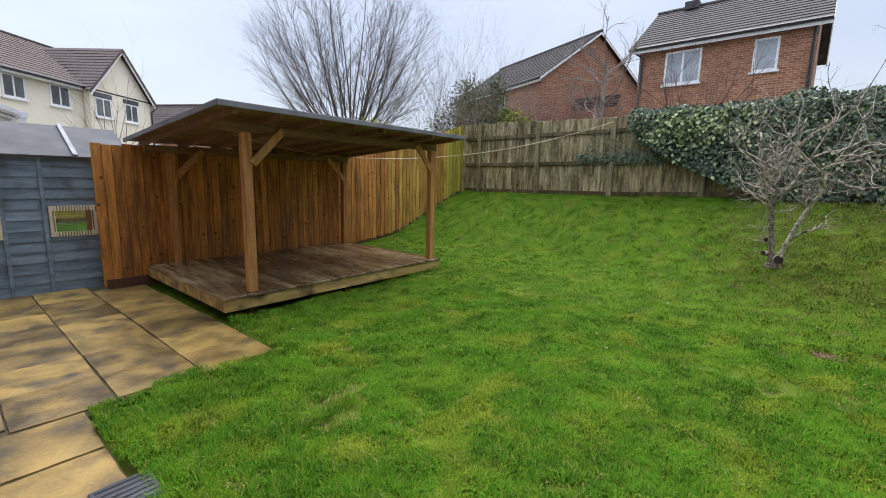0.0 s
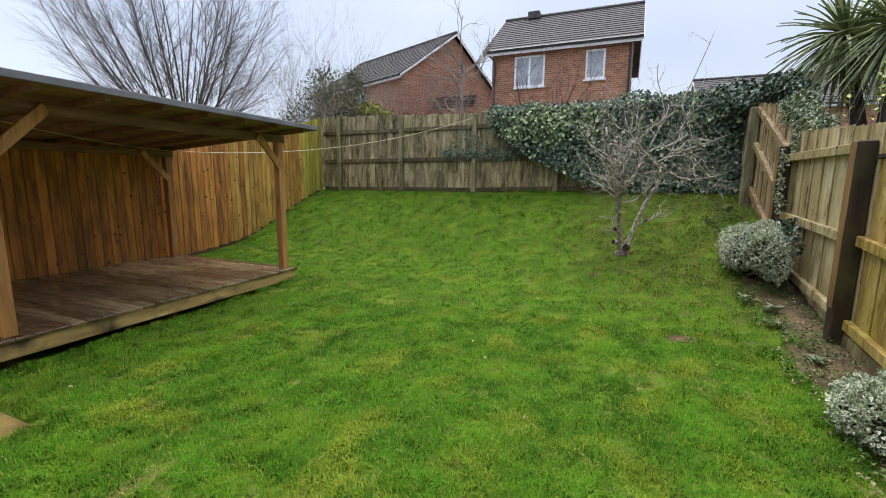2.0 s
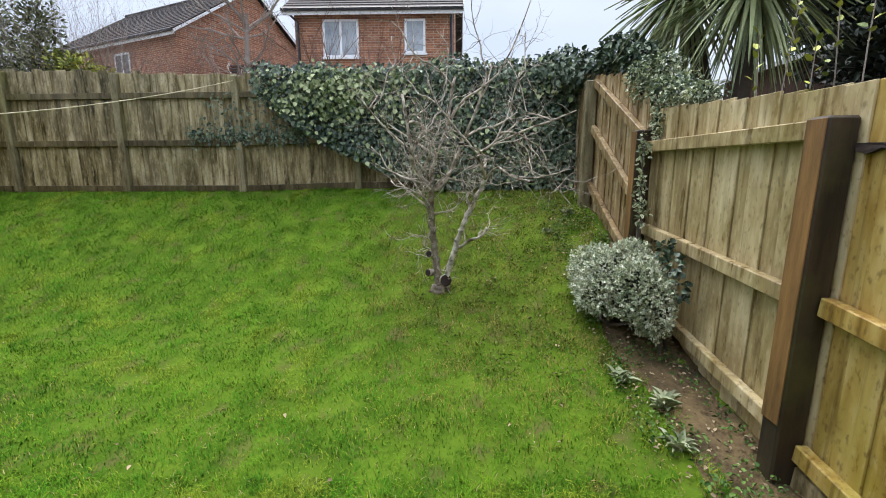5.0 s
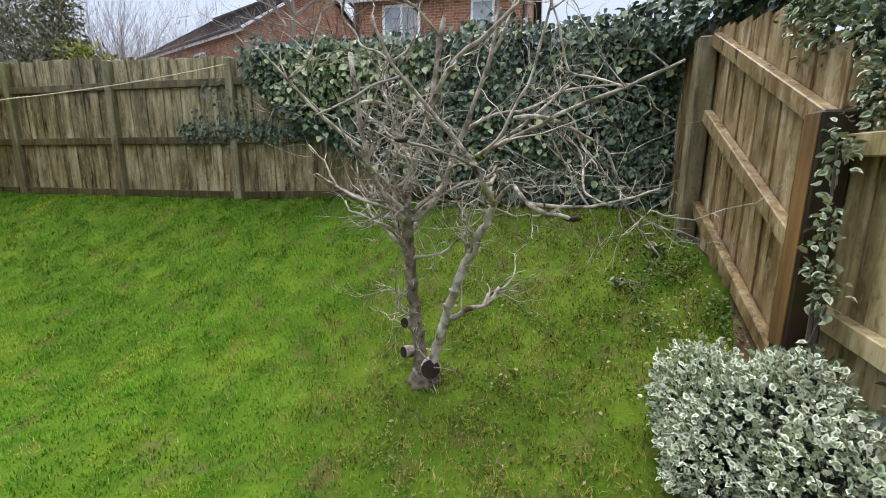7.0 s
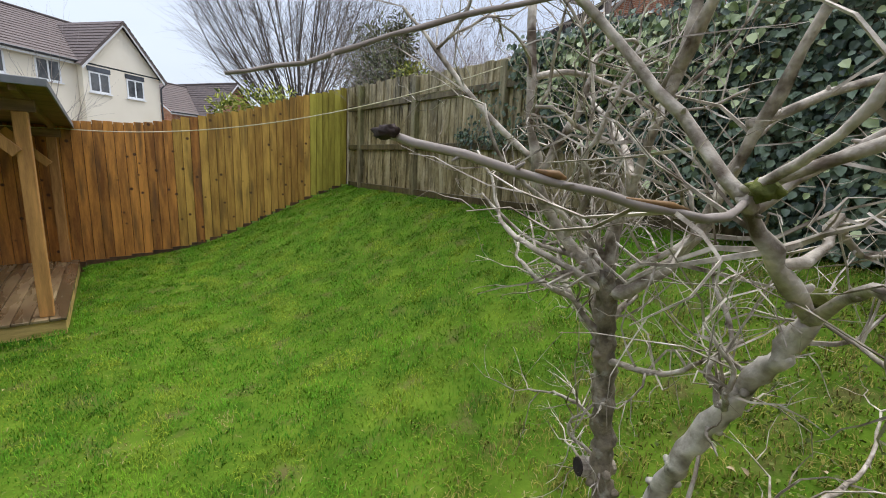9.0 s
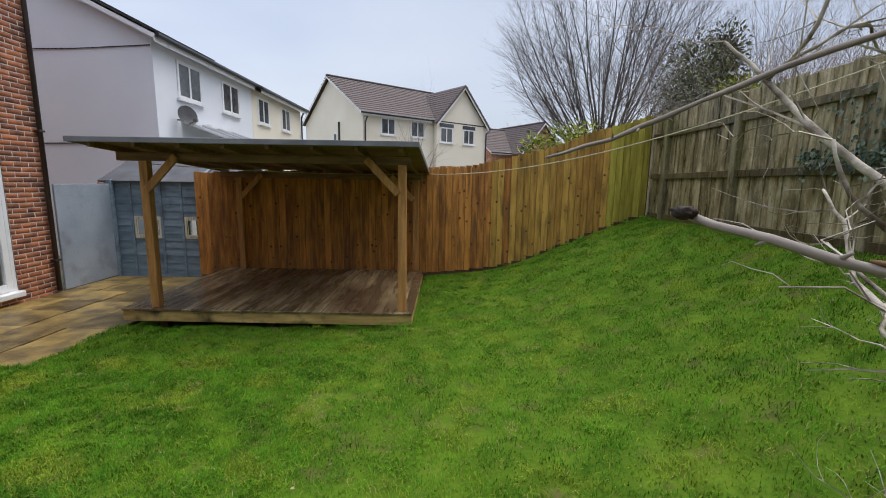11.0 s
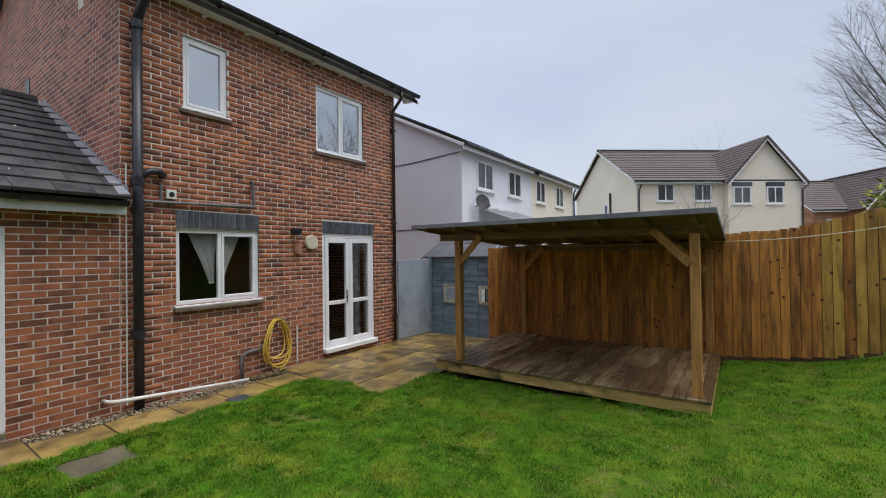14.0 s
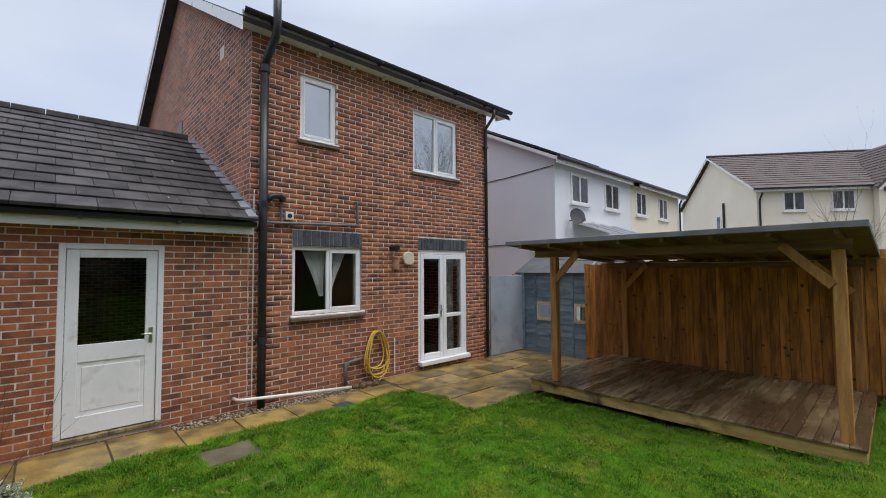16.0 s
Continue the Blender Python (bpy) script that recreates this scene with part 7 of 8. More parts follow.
for sx, z1, nl in ((5.39, 2.60, 15), (5.25, 2.38, 9), (5.02, 2.28, 8), (4.86, 2.42, 9), (4.79, 2.66, 18), (4.62, 2.24, 9), (4.48, 2.32, 12), (4.31, 2.14, 7), (4.18, 2.22, 9), (3.98, 2.18, 7), (3.66, 2.52, 14), (3.50, 2.66, 12), (3.40, 2.30, 8), (2.9, 2.2, 8)):
    sy = -1.56 + LR.uniform(-0.08, 0.03)
    pts, _ = crooked(LR, (sx, sy, 0.9), (LR.gauss(0, 0.03), LR.gauss(0, 0.03), 1), z1 - 0.9, 8, 0.03, 0.02)
    bm = bmesh.new()
    tube(bm, pts, [0.006 - 0.0005 * i for i in range(9)], 6)
    part("stem", bm, M["bark_far"], laurel)
    q = np.array([Vector(pts[7]).lerp(pts[8], 1.0)[:]]) - np.array([[0, 0, 1]]) * (np.linspace(0, 1, nl)[:, None] ** 1.2) * min(0.42, z1 - 1.95)
    az = 2.4 * np.arange(nl) + LR.uniform(0, 6)
    tp = np.stack([np.cos(az), np.sin(az), np.linspace(1.3, 0.5, nl)], 1)
    leaves("leaves", q + 0.008 * tp, tp, np.stack([-0.4 * np.cos(az), -0.4 * np.sin(az), 1 + 0 * az], 1) + 0.25 * PR.randn(nl, 3), PR.uniform(0.034, 0.058, nl), M["yellow_leaf"], laurel, 0.72, 0.08)
leafy_bush("evergreen_tree", "tall dark evergreen tree beyond the fence", [(6.2, -3.9, 3.0), (6.9, -4.1, 3.8), (7.8, -4.4, 4.4), (5.6, -3.8, 4.0), (6.5, -4.2, 5.0), (5.4, -3.7, 2.6), (7.2, -4.0, 2.6), (8.6, -4.6, 5.0), (4.7, -3.6, 3.6), (7.6, -4.6, 5.8), (6.0, -4.2, 6.0), (7.0, -4.5, 6.7), (5.2, -4.0, 5.4), (8.3, -4.8, 6.4), (8.3, -4.4, 3.4), (9.2, -4.8, 4.2)],
           [(0.9, 0.5, 0.8), (0.9, 0.5, 0.9), (0.9, 0.5, 0.9), (0.8, 0.5, 0.9), (1.0, 0.6, 0.9), (0.8, 0.5, 0.8), (0.8, 0.5, 0.8), (0.8, 0.5, 0.7), (0.8, 0.5, 0.9), (0.9, 0.6, 0.8), (0.9, 0.6, 0.8), (0.9, 0.6, 0.8), (0.8, 0.6, 0.8), (0.9, 0.6, 0.8), (0.8, 0.5, 0.8), (0.8, 0.5, 0.8)], 46000, (0.07, 0.13), M["dark_leaf"], 36, 0.5, hollow=0.4, dark=M["dark_leaf"], foot=(6.5, -4.0), category="tree")
leafy_bush("garden_shrub", "dull olive shrub standing behind the fence corner", [(9.9, 7.7, 3.5), (10.2, 8.5, 3.6), (9.8, 6.9, 3.3), (10.5, 9.4, 3.3), (10.0, 8.0, 4.1), (9.7, 7.2, 2.9), (10.3, 9.0, 2.8), (9.9, 7.0, 3.9)],
           [(0.7, 0.6, 0.6), (0.7, 0.7, 0.6), (0.5, 0.5, 0.5), (0.7, 0.7, 0.5), (0.5, 0.6, 0.5), (0.5, 0.5, 0.4), (0.6, 0.6, 0.5), (0.3, 0.35, 0.5)], 5200, (0.05, 0.10), M["dull_leaf"], 37, 0.5, hollow=0.25, foot=(10.1, 8.0), stems=40)
leafy_bush("garden_shrub", "bright yellow-green shrub peeping over the fence", [(9.75, 6.3, 3.2), (9.8, 6.0, 3.05), (9.8, 6.7, 3.25)], [(0.3, 0.3, 0.25), (0.3, 0.3, 0.2), (0.25, 0.25, 0.25)], 700, (0.06, 0.10), M["yellow_leaf"], 38, 0.5, hollow=0.3, foot=(9.8, 6.3))
leafy_bush("garden_shrub", "yellow-green shrub beyond the orange timber fence", [(8.3, 10.6, 2.9), (8.9, 10.8, 3.0), (7.7, 10.8, 2.7)], [(0.5, 0.5, 0.4), (0.5, 0.5, 0.4), (0.4, 0.4, 0.35)], 900, (0.08, 0.13), M["yellow_leaf"], 39, 0.5, hollow=0.3, foot=(8.3, 10.7))


def bare_shrub(name, label, foot, n, length, r, mat, seed, spread=0.6, level=2, kids=4, wander=0.12, lift=0.06, category="shrub", z=None, ratio=0.6):
    """Bare stems that fan out from one foot and branch into twigs."""
    rnd = random.Random(seed)
    g = lz(*foot) if z is None else z
    b = thing(name, (*foot, g), label, category)
    bm = bmesh.new()
    for k in range(n):
        a = rnd.uniform(0, 2 * math.pi)
        s = spread * math.sqrt(rnd.random())
        twig_tree(bm, rnd, (foot[0] + 0.15 * s * math.cos(a), foot[1] + 0.15 * s * math.sin(a), g), (s * math.cos(a), s * math.sin(a), 1), length * rnd.uniform(0.75, 1.1), r, level, kids, wander, lift, ratio, 0.55)
    part("crown", bm, mat, b)
    return b


bare_shrub("bare_shrub", "thin reddish bare twigs beside the garage path", (1.15, -1.02), 26, 1.15, 0.006, M["twig_red"], 51, 0.5, 1, 4)
bare_shrub("bare_shrub", "bare reddish shrub behind the ivy", (12.0, 2.6), 9, 2.6, 0.025, M["twig_red"], 52, 0.7, 2, 5, z=1.9)
for k, (fy, ln) in enumerate(((5.9, 2.2), (5.2, 1.9), (4.5, 1.8), (3.8, 1.75), (6.9, 2.6), (8.4, 3.2), (7.6, 2.9), (9.6, 3.3))):
    bare_shrub("bare_shrub", "brown bare hedge twigs above the fence", (10.3 + 0.25 * (k % 2), fy), 26, ln, 0.008, M["twig_red"] if k < 4 else M["bark_far"], 60 + k, 0.7, 2, 5)
bare_shrub("bare_tree", "young bare tree in front of the cream house", (4.08, 19.85), 5, 4.2, 0.03, M["bark_far"], 58, 0.35, 2, 4, category="tree", z=0.0)
pale = thing("bare_tree", (14.0, 5.6, 1.6), "slender pale-barked bare tree behind the fence", "tree")
bm = bmesh.new()
rb = random.Random(71)
tube(bm, [(14, 5.6, 1.4), (14, 5.55, 2.8), (14.05, 5.6, 4.2), (14, 5.5, 5.4)], [0.10, 0.085, 0.07, 0.04], 8)
for k in range(22):
    zz = rb.uniform(2.9, 5.4)
    a = rb.uniform(0, 2 * math.pi)
    twig_tree(bm, rb, (14, 5.57, zz), (math.cos(a), math.sin(a), 0.55), rb.uniform(0.9, 1.9), 0.03, 2, 4, 0.16, 0.05, 0.55, 0.7)
part("crown", bm, M["bark_far"], pale)

BX, BY = 10.66, 14.53
big = thing("bare_tree", (BX, BY, 1.0), "large bare tree with a domed crown of fine branches", "tree")
rb = random.Random(72)
bm = bmesh.new()
tube(bm, [(BX, BY, 0.6), (BX, BY, 1.8), (BX, BY, 3.0)], [0.34, 0.28, 0.24], 10)
part("trunk", bm, M["bark_dark"], big)


def in_dome(p, grow=1.0):
    """True inside the rounded outline of the crown."""
    return math.hypot(p.x - BX, p.y - BY) ** 2 / (3.75 * grow) ** 2 + (p.z - 5.4) ** 2 / (4.3 * grow) ** 2 < 1.0


for k in range(48):
    a = 2 * math.pi * (k * 0.618)
    s = 0.05 + 1.35 * ((k + 0.5) / 48) ** 0.75
    bm = bmesh.new()
    foot = Vector((BX + 0.16 * math.cos(a), BY + 0.16 * math.sin(a), 1.8 + 1.2 * rb.random()))
    d = Vector((s * math.cos(a), s * math.sin(a), 1.0))
    pts, _ = crooked(rb, foot, d, 8.6, 20, 0.035, 0.02 + 0.03 * s)
    pts = [p for i, p in enumerate(pts) if i < 6 or in_dome(p)]
    m = len(pts) - 1
    r0 = rb.uniform(0.024, 0.046)
    tube(bm, pts, [r0 * (1 - 0.9 * i / m) for i in range(m + 1)], 5, False)
    for j in range(24):
        f = rb.uniform(0.16, 1.0) ** 0.75
        i = min(int(f * m), m - 1)
        q = pts[i].lerp(pts[i + 1], f * m - i)
        al = (pts[i + 1] - pts[i]).normalized()
        o = Vector((rb.gauss(0, 1) + 0.6 * math.cos(a), rb.gauss(0, 1) + 0.6 * math.sin(a), rb.gauss(0.0, 0.5))).normalized()
        ln = rb.uniform(0.9, 1.9)
        while ln > 0.3 and not in_dome(q + (al + o * 0.75).normalized() * ln, 1.06):
            ln *= 0.75
        twig_tree(bm, rb, q, al + o * 0.75, ln, 0.010 * (1.1 - 0.75 * f), 1, 6, 0.08, 0.03, 0.6, 0.6)
    part("limb", bm, M["bark_dark"], big)

# --- cabbage palm beyond the right-hand fence
palm = thing("cabbage_palm", (7.0, -2.4, 0.9), "cabbage palm with drooping sword leaves above the fence", "palm")
rp = random.Random(81)
for hx, hy, hz, nleaf in ((7.0, -2.4, 3.30, 300), (7.62, -2.12, 3.45, 240)):
    bm = bmesh.new()
    tube(bm, [(7.1, -2.45, 0.8), ((7.1 + hx) / 2, (-2.45 + hy) / 2, (1.2 + hz) / 2), (hx, hy, hz)], [0.10, 0.085, 0.075], 8)
    part("trunk", bm, M["bark_dark"], palm)
    bm = bmesh.new()
    for k in range(nleaf):
        el = math.asin(rp.uniform(-0.97, 0.98))
        a = rp.uniform(0, 2 * math.pi)
        d = Vector((math.cos(a) * math.cos(el), math.sin(a) * math.cos(el), math.sin(el)))
        ln = rp.uniform(0.62, 0.92)
        s = d.cross(UPVEC).normalized() if abs(d.z) < 0.98 else Vector((1, 0, 0))
        prev = None
        for i in range(5):
            f = i / 4
            p = Vector((hx, hy, hz)) + d * ln * f - UPVEC * (0.32 * f * f * (1 - 0.6 * max(0, d.z)))
            w = 0.022 * (1 - f * f) + 0.002
            u = UPVEC * 0.006
            ring = [bm.verts.new(p - s * w + u), bm.verts.new(p - u), bm.verts.new(p + s * w + u)]
            if prev:
                bm.faces.new((prev[0], prev[1], ring[1], ring[0]))
                bm.faces.new((prev[1], prev[2], ring[2], ring[1]))
            prev = ring
    part("leaves", bm, M["palm_leaf"], palm, kind="stuff")

# --- soil bed and litter along the right-hand fence
bx = np.arange(-0.4, 8.2, 0.1)
by = np.linspace(0, 1, 9)
ex, ey = np.meshgrid(bx, by, indexing="ij")
edge = np.array([-0.90 + 0.13 * noise.noise((q * 1.4, 0.5, 7)) - 0.10 * max(0, min(1, (2.0 - q) / 2)) - 0.45 * max(0, min(1, (q - 6.2) / 0.7)) for q in bx])
yy = -1.40 + ey * (edge[:, None] + 1.40)
zz = lawn_z(ex.ravel(), yy.ravel()).reshape(ex.shape) + 0.012 + np.array([0.030 * noise.noise((a * 3, b * 3, 2)) for a, b in zip(ex.ravel(), yy.ravel())]).reshape(ex.shape) - 0.03 * (ey > 0.99)
nx2, ny2 = ex.shape
i2, j2 = np.meshgrid(np.arange(nx2 - 1), np.arange(ny2 - 1), indexing="ij")
q0 = (i2 * ny2 + j2).ravel()
bed = new("flower_bed", array_mesh("flower_bed", np.stack([ex.ravel(), yy.ravel(), zz.ravel()], 1), np.stack([q0, q0 + ny2, q0 + ny2 + 1, q0 + 1], 1), M["soil"]))
bed.data.polygons.foreach_set("use_smooth", [True] * len(bed.data.polygons))
tagged(bed, "narrow bare soil bed along the fence", "soil", kind="structure")
n = 1300
x = PR.uniform(2.2, 8.0, n)
y = -1.33 + 0.55 * PR.rand(n) ** 1.4
z = lawn_z(x, y) + 0.03 + 0.012 * PR.rand(n)
leaves("fallen_leaves", np.stack([x, y, z], 1), np.stack([PR.randn(n), PR.randn(n), 0.2 * PR.randn(n)], 1), np.stack([0.3 * PR.randn(n), 0.3 * PR.randn(n), 1 + 0 * x], 1), PR.uniform(0.012, 0.034, n), M["dead_leaf"], None, 0.7, 0.2, "scattered dead leaves on the soil bed", "leaves")
n = 1800
x = PR.uniform(1.0, 8.8, n)
y = PR.uniform(-1.2, 4.2, n)
ok = (np.hypot((x - 7.1) / 1.9, (y + 0.45) / 1.2) < PR.uniform(0.4, 1.05, n)) | (PR.rand(n) < 0.03)
x, y = x[ok], y[ok]
n = len(x)
leaves("fallen_leaves", np.stack([x, y, lawn_z(x, y) + 0.035], 1), np.stack([PR.randn(n), PR.randn(n), 0.2 * PR.randn(n)], 1), np.stack([0.3 * PR.randn(n), 0.3 * PR.randn(n), 1 + 0 * x], 1), PR.uniform(0.012, 0.034, n), M["dead_leaf"], None, 0.7, 0.2, "dead leaves scattered on the lawn", "leaves")
n = 9000
x = PR.uniform(5.3, 9.0, n)
y = PR.uniform(-1.3, 0.9, n)
clump = np.array([noise.noise((a * 4.5, b * 4.5, 31.0)) for a, b in zip(x, y)])
ok = (np.hypot((x - 7.1) / 1.9, (y + 0.45) / 1.25) < 1.0) & (clump > -0.05 + 0.15 * PR.randn(n))
x, y = x[ok], y[ok]
n = len(x)
leaves("moss_and_clover", np.stack([x, y, lawn_z(x, y) + 0.012 + 0.03 * PR.rand(n)], 1), np.stack([PR.randn(n), PR.randn(n), 0.3 + 0.3 * PR.randn(n)], 1), np.stack([0.5 * PR.randn(n), 0.5 * PR.randn(n), 1 + 0 * x], 1), PR.uniform(0.010, 0.024, n), M["clover"], None, 0.9, 0.2, "dark mossy clover in thin turf under the tree", "moss")
n = 5200
x = PR.uniform(1.6, 8.2, n)
y = -1.33 + 0.55 * PR.rand(n)
clump = np.array([noise.noise((a * 3.2, b * 3.2, 51.0)) for a, b in zip(x, y)])
ok = clump > 0.02 + 0.12 * PR.randn(n)
x, y = x[ok], y[ok]
n = len(x)
leaves("bed_weeds", np.stack([x, y, lawn_z(x, y) + 0.034 + 0.035 * PR.rand(n)], 1), np.stack([PR.randn(n), PR.randn(n), 0.5 + 0.4 * PR.randn(n)], 1), np.stack([0.5 * PR.randn(n), 0.5 * PR.randn(n), 1 + 0 * x], 1), PR.uniform(0.012, 0.032, n), M["weed_green"], None, 0.75, 0.2, "low green weeds creeping over the soil bed", "weeds")
# small rosette plants in the bed
M["weed_leaf"] = material("grey_green_leaf", (0.16, 0.20, 0.10), (0.42, 0.46, 0.28), 3, 0.6, 0.1, 40, island=0.8)
for k, (x, y, s) in enumerate(((5.05, -1.0, 0.14), (4.75, -0.95, 0.11), (7.35, -0.75, 0.07), (4.1, -1.05, 0.10), (3.7, -1.1, 0.12), (7.75, -1.08, 0.10), (5.3, -0.85, 0.12))):
    w = thing("rosette_weed", (x, y, lz(x, y)), "small grey-green rosette weed in the soil", "weed", "weeds in the bed")
    n = 26
    a = PR.uniform(0, 2 * np.pi, n)
    tp = np.stack([np.cos(a), np.sin(a), PR.uniform(0.2, 1.1, n)], 1)
    leaves("leaves", np.tile([[x, y, lz(x, y) + 0.02]], (n, 1)) + 0.02 * PR.randn(n, 3) * (1, 1, 0.3), tp, np.stack([-np.cos(a) * 0.5, -np.sin(a) * 0.5, 1 + 0 * a], 1), PR.uniform(0.6, 1.0, n) * s, M["weed_leaf"], w, 0.35)
M["red_soil"] = material("reddish_earth", (0.075, 0.036, 0.022), (0.24, 0.13, 0.085), 9, 0.95, 0.6, 60, island=0.6)
npat = 420
pa, pr = PR.uniform(0, 6.283, npat), 0.12 * np.sqrt(PR.rand(npat)) * (0.75 + 0.25 * PR.rand(npat))
cx, cy = 4.36 + pr * np.cos(pa) * 0.75, -0.18 + pr * np.sin(pa) * 1.25
cz = lawn_z(cx, cy) + np.array([0.022 * noise.noise((p * 1.7, q * 1.7, 0.3)) for p, q in zip(cx, cy)]) + 0.004
csz = PR.uniform(0.004, 0.012, (npat, 1)) * np.array([[1.3, 1.2, 0.7]])
cv = (iv[None] * csz[:, None] * PR.uniform(0.75, 1.25, (npat, len(iv), 1)) + np.stack([cx, cy, cz], 1)[:, None]).reshape(-1, 3)
tagged(new("bare_patch", array_mesh("bare_patch", cv, (itri[None] + (np.arange(npat) * len(iv))[:, None, None]).reshape(-1, 3), M["red_soil"])), "crumbs of reddish earth in a bare patch", "soil", kind="stuff")

# ---------------------------------------------------------------- grass


def field(freq, seed):
    """Smooth noise over the garden, as a function of arrays x, y."""
    step = 0.22 / freq
    ax, ay = np.arange(-0.7, 9.5, step), np.arange(-1.8, 7.9, step)
    grid = np.array([[noise.noise((p * freq, q * freq, seed)) for q in ay] for p in ax])

    def value(px, py):
        u, w = (px - ax[0]) / step, (py - ay[0]) / step
        i, j = np.clip(u.astype(int), 0, len(ax) - 2), np.clip(w.astype(int), 0, len(ay) - 2)
        u, w = u - i, w - j
        return grid[i, j] * (1 - u) * (1 - w) + grid[i + 1, j] * u * (1 - w) + grid[i, j + 1] * (1 - u) * w + grid[i + 1, j + 1] * u * w
    return value


n = 760000
x = PR.uniform(-0.1, 9.02, n)
y = PR.uniform(-1.3, 7.42, n)
# the strip along the path of feet gets more of the blades
x[:230000] = PR.uniform(0.0, 4.6, 230000)
y[:230000] = PR.uniform(-1.2, 3.8, 230000)
edge_n = np.array([noise.noise((a, 0.0, 9.0)) for a in np.arange(-3, 12, 0.05)])
wob = np.interp(y * 2.0, np.arange(-3, 12, 0.05), edge_n)
wob2 = np.interp(x * 2.0, np.arange(-3, 12, 0.05), edge_n)
ragged = field(6.0, 40.0)(x, y)
bed_edge = np.interp(x, bx, edge)
keep = (x > 0.07 + 0.07 * wob + 0.05 * ragged) & ((y < 7.37 + 0.04 * wob2) | (x < 5.0))
keep &= ~((y > 3.66 + 0.09 * wob2 + 0.06 * ragged) & (x < 1.44 + 0.05 * wob + 0.05 * ragged))
keep &= ~((x > 1.3) & (x < 5.1) & (y > 4.74 + 0.05 * wob2 + 0.04 * ragged))
keep &= ~((np.abs(x - 0.62) < 0.22 + 0.03 * ragged) & (np.abs(y - 0.86) < 0.24 + 0.03 * ragged))
keep &= ~(np.hypot((x - 4.36) / 0.75, (y + 0.18) / 1.25) < 0.13 * PR.rand(n))
scrag = np.sin(x * 5.1 + 3 * np.sin(y * 7.3)) * np.sin(y * 9.7 + x * 2.3)
keep &= (y > bed_edge - 0.10 + 0.30 * ragged) | ((scrag > 0.25) & (PR.rand(n) < 0.4))
x, y = x[keep], y[keep]
clump, fine_n, patch = field(5.5, 3.0)(x, y), field(15.0, 5.0)(x, y), field(1.1, 8.0)(x, y)
thatch = 0.85 * field(1.9, 21.0)(x, y) + 0.75 * field(6.5, 22.0)(x, y)
turn_n, wet = field(4.5, 30.0)(x, y), field(2.6, 33.0)(x, y)
shade = np.clip((1.40 - np.hypot((x - 7.3) / 1.9, (y + 0.45) / 1.35)) / 0.6 + 0.5 * clump + 0.4 * patch, 0, 1)
dead = np.clip((thatch - 0.44) / 0.16, 0, 1)
n = len(x)
ok = PR.rand(n) < np.clip(0.85 + 0.5 * clump + 0.4 * fine_n, 0.38, 1.0) * (1 - 0.55 * dead)
x, y, clump, fine_n, patch, turn_n, wet, shade, dead = (q[ok] for q in (x, y, clump, fine_n, patch, turn_n, wet, shade, dead))
n = len(x)
h = (0.024 + 0.020 * clump + 0.012 * fine_n + 0.018 * PR.rand(n)) * (1.0 + 0.55 * np.exp(-((x - 0.6) / 1.6) ** 2)) * (1 - 0.45 * dead)
h = np.maximum(h, 0.011)
a = 5.5 * turn_n + 1.25 * PR.randn(n) + np.where(PR.rand(n) < 0.25, PR.uniform(0, 6.28, n), 0)
lean = PR.uniform(0.25, 1.25, n)
dx, dy = np.cos(a), np.sin(a)
w = PR.uniform(0.0012, 0.0027, n)
z = lawn_z(x, y) + 0.022 * field(1.7, 0.3)(x, y) - 0.006
b0 = np.stack([x, y, z], 1)
sd = np.stack([-dy, dx, 0 * x], 1) * w[:, None]
mid = b0 + np.stack([dx * lean * h * 0.35, dy * lean * h * 0.35, h * 0.62], 1)
end = b0 + np.stack([dx * lean * h * 1.1, dy * lean * h * 1.1, h * (1.0 - 0.35 * lean)], 1)
gv = np.stack([b0 - sd, b0 + sd, mid - sd * 0.8, mid + sd * 0.8, end], 1)
dice = PR.rand(n)
is_dead = dice < 0.025 + 0.62 * dead
is_mossy = ~is_dead & (PR.rand(n) < 0.86 * shade)
is_yellow = ~is_dead & ~is_mossy & (PR.rand(n) < 0.12 + 0.75 * np.clip((wet - 0.10) / 0.3, 0, 1) + 0.35 * dead)
is_green = ~(is_dead | is_mossy | is_yellow)
gf0 = np.array([(0, 1, 3), (0, 3, 2), (2, 3, 4)])
for pick, name, label in ((is_green, "grass", "short damp green lawn grass"), (is_yellow, "yellowed_grass", "yellow-green patches of lawn grass"), (is_dead, "dead_grass", "straw-coloured dead grass in worn patches"), (is_mossy, "mossy_grass", "mossy olive grass under the fruit tree")):
    k = int(pick.sum())
    tagged(new(name, array_mesh(name, gv[pick].reshape(-1, 3), (gf0[None] + (np.arange(k) * 5)[:, None, None]).reshape(-1, 3), M[name])), label, "grass", kind="stuff")

# ---------------------------------------------------------------- brickwork and roof tiles
rows = lay_bricks(SIDE + 0.004, END - 0.004, -0.15, EAVE, [(h[0], h[1], h[2], h[3]) for h in HOLES] + [(2.12, 3.31, 2.2, 2.47), (4.535, 5.83, 2.2, 2.455)], 1)
brick_face(wall_garden, rows, lambda r: 1.9 < r[0] < 4.55 and r[1] < 1.45)
rows = lay_bricks(-2.2, SIDE - 0.01, -0.15, 2.40, [GD], 2)
brick_face(wall_garage, rows, lambda r: r[0] > -0.9)

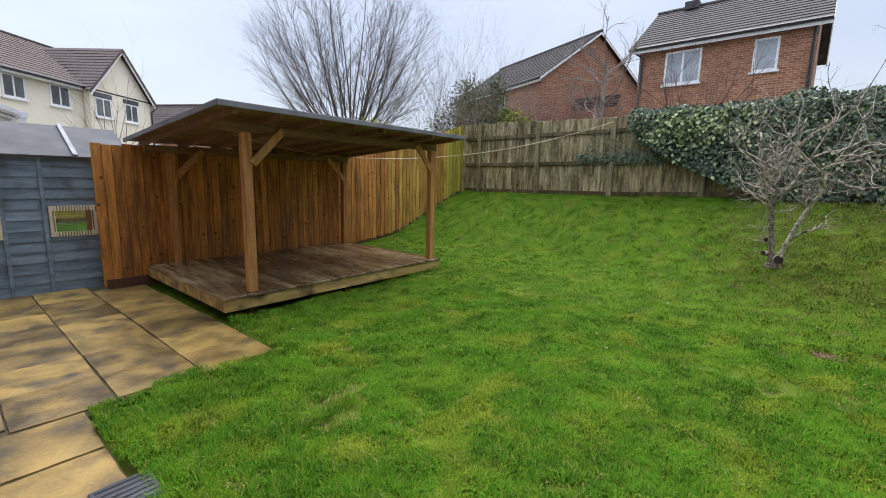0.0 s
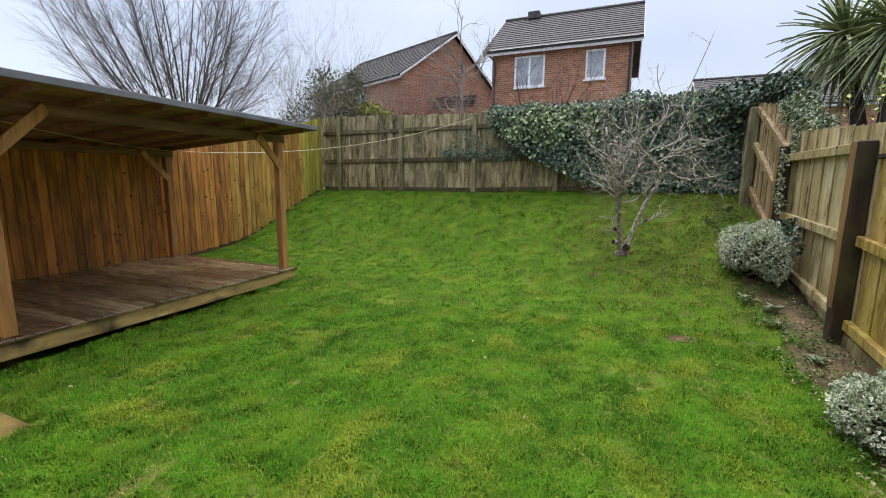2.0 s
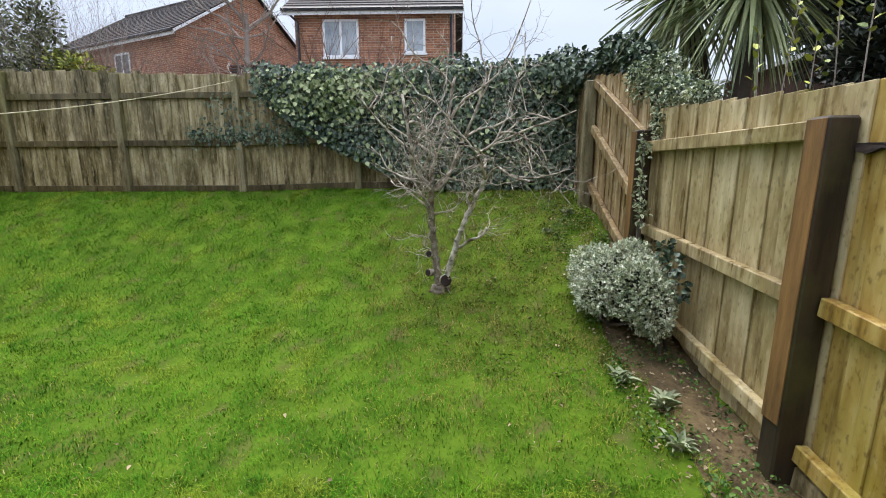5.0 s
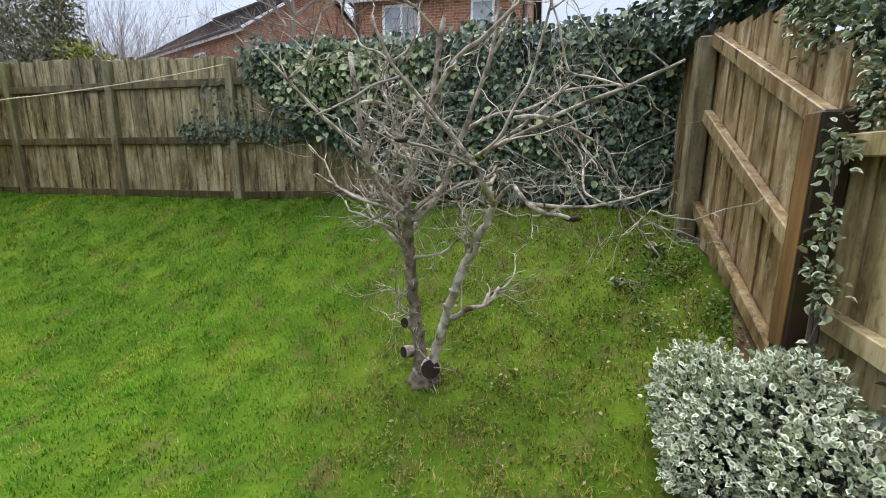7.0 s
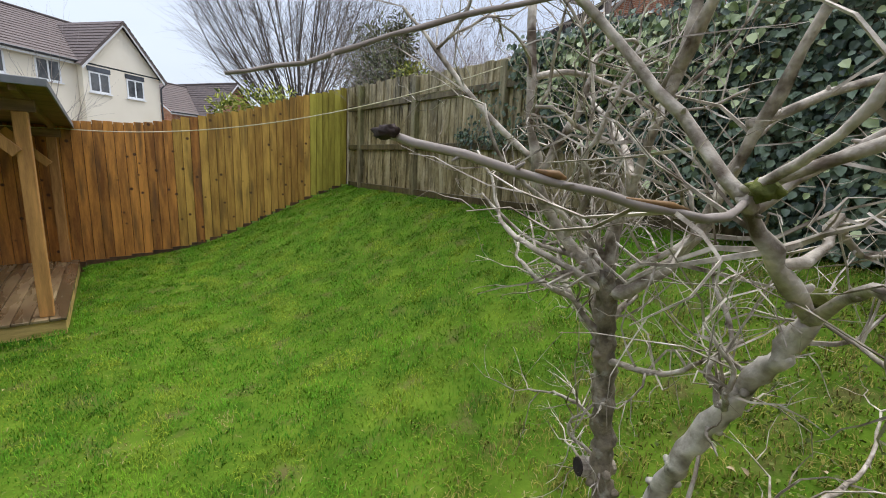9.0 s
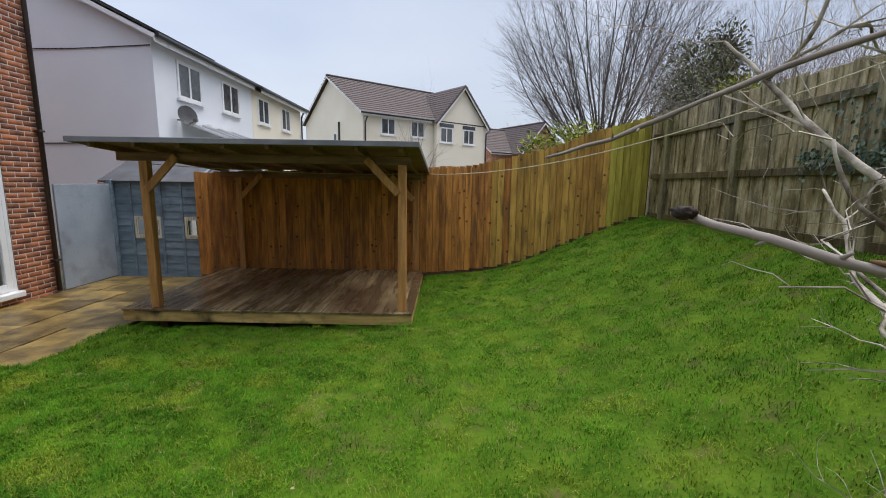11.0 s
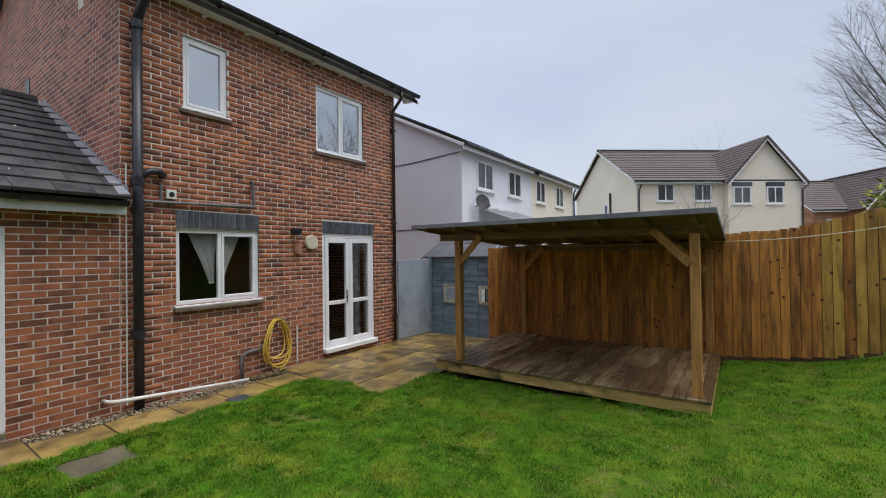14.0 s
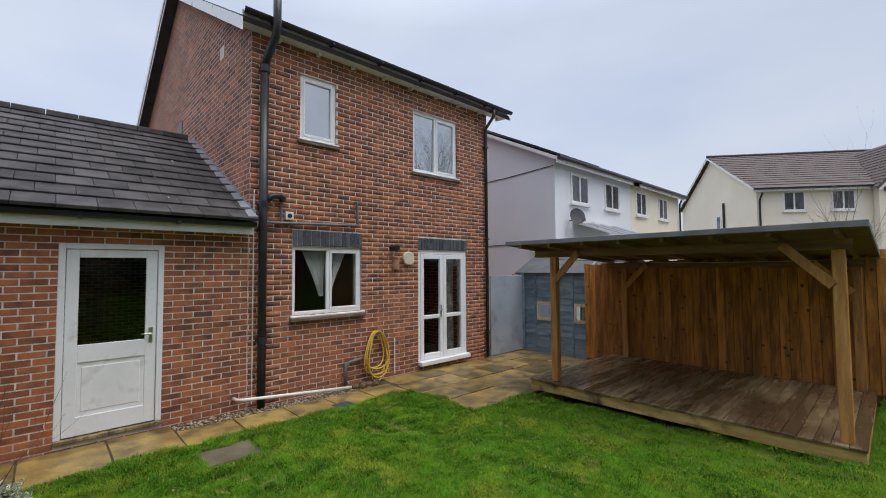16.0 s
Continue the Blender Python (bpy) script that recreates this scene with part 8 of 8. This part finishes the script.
TILE_W, COURSES = 0.33, 12
gl_len = math.hypot(G_EX - G_RX, G_RZ - G_EZ)
pitch = math.atan2(G_RZ - G_EZ, G_EX - G_RX)
bm = bmesh.new()
box(bm, (-0.19, -TILE_W / 2 + 0.001, 0.0), (0.185, TILE_W / 2 - 0.0025, 0.040), 0.004)
TILE = mesh_of(bm, "roof_tile", M["tile"])
for c in range(COURSES):
    for k in range(15):
        yy = SIDE - 0.172 - TILE_W * (k + (0.5 if c % 2 else 0.0))
        s = (c + 0.42) * gl_len / COURSES
        px, pz = G_EX + 0.03 - s * math.cos(pitch), G_EZ + s * math.sin(pitch)
        m = Matrix.Translation((px, yy, pz + 0.004)) @ Euler((0, pitch - radians(4.0), 0)).to_matrix().to_4x4()
        piece("roof_tile", TILE, g_roof, m @ pose(0, 0, 0, 0, 0, random.uniform(-0.4, 0.4)))
    if c % 2:
        # cut tile against the gable
        piece("roof_tile", TILE, g_roof, Matrix.Translation((px, SIDE - 0.088, pz + 0.004)) @ Euler((0, pitch - radians(4.0), 0)).to_matrix().to_4x4() @ Matrix.Diagonal((1, 0.5, 1, 1)))
    # lead soaker folded over the end of each course
    bm = bmesh.new()
    ux, uz = -math.cos(pitch), math.sin(pitch)
    q = [(px - ux * 0.155, SIDE - 0.006, pz - uz * 0.155 + 0.062), (px - ux * 0.155, SIDE - 0.125, pz - uz * 0.155 + 0.058), (px + ux * 0.10, SIDE - 0.105, pz + uz * 0.10 + 0.052), (px + ux * 0.13, SIDE - 0.006, pz + uz * 0.13 + 0.056)]
    sheet(bm, q, 0.004)
    part("flashing", bm, M["lead"], garage)
bm = bmesh.new()
for k in range(14):
    yy = SIDE - 0.1 - k * 0.4
    tube(bm, [(G_RX, yy, G_RZ + 0.02), (G_RX, yy - 0.39, G_RZ + 0.02)], 0.11, 8)
part("ridge_tiles", bm, M["tile"], garage)
BR = random.Random(91)
for k in range(16):
    f, yy = BR.uniform(0.06, 0.7), SIDE - BR.uniform(0.3, 4.0)
    bm = bmesh.new()
    bmesh.ops.create_icosphere(bm, subdivisions=1, radius=1.0, matrix=Matrix.Translation((G_EX + (G_RX - G_EX) * f, yy, G_EZ + (G_RZ - G_EZ) * f + 0.060)) @ Euler((0, pitch, 0)).to_matrix().to_4x4() @ Matrix.Diagonal((BR.uniform(0.012, 0.03), BR.uniform(0.010, 0.022), 0.004, 1)))
    part("bird_mark", bm, M["white_plastic"], g_roof, "white bird mark")
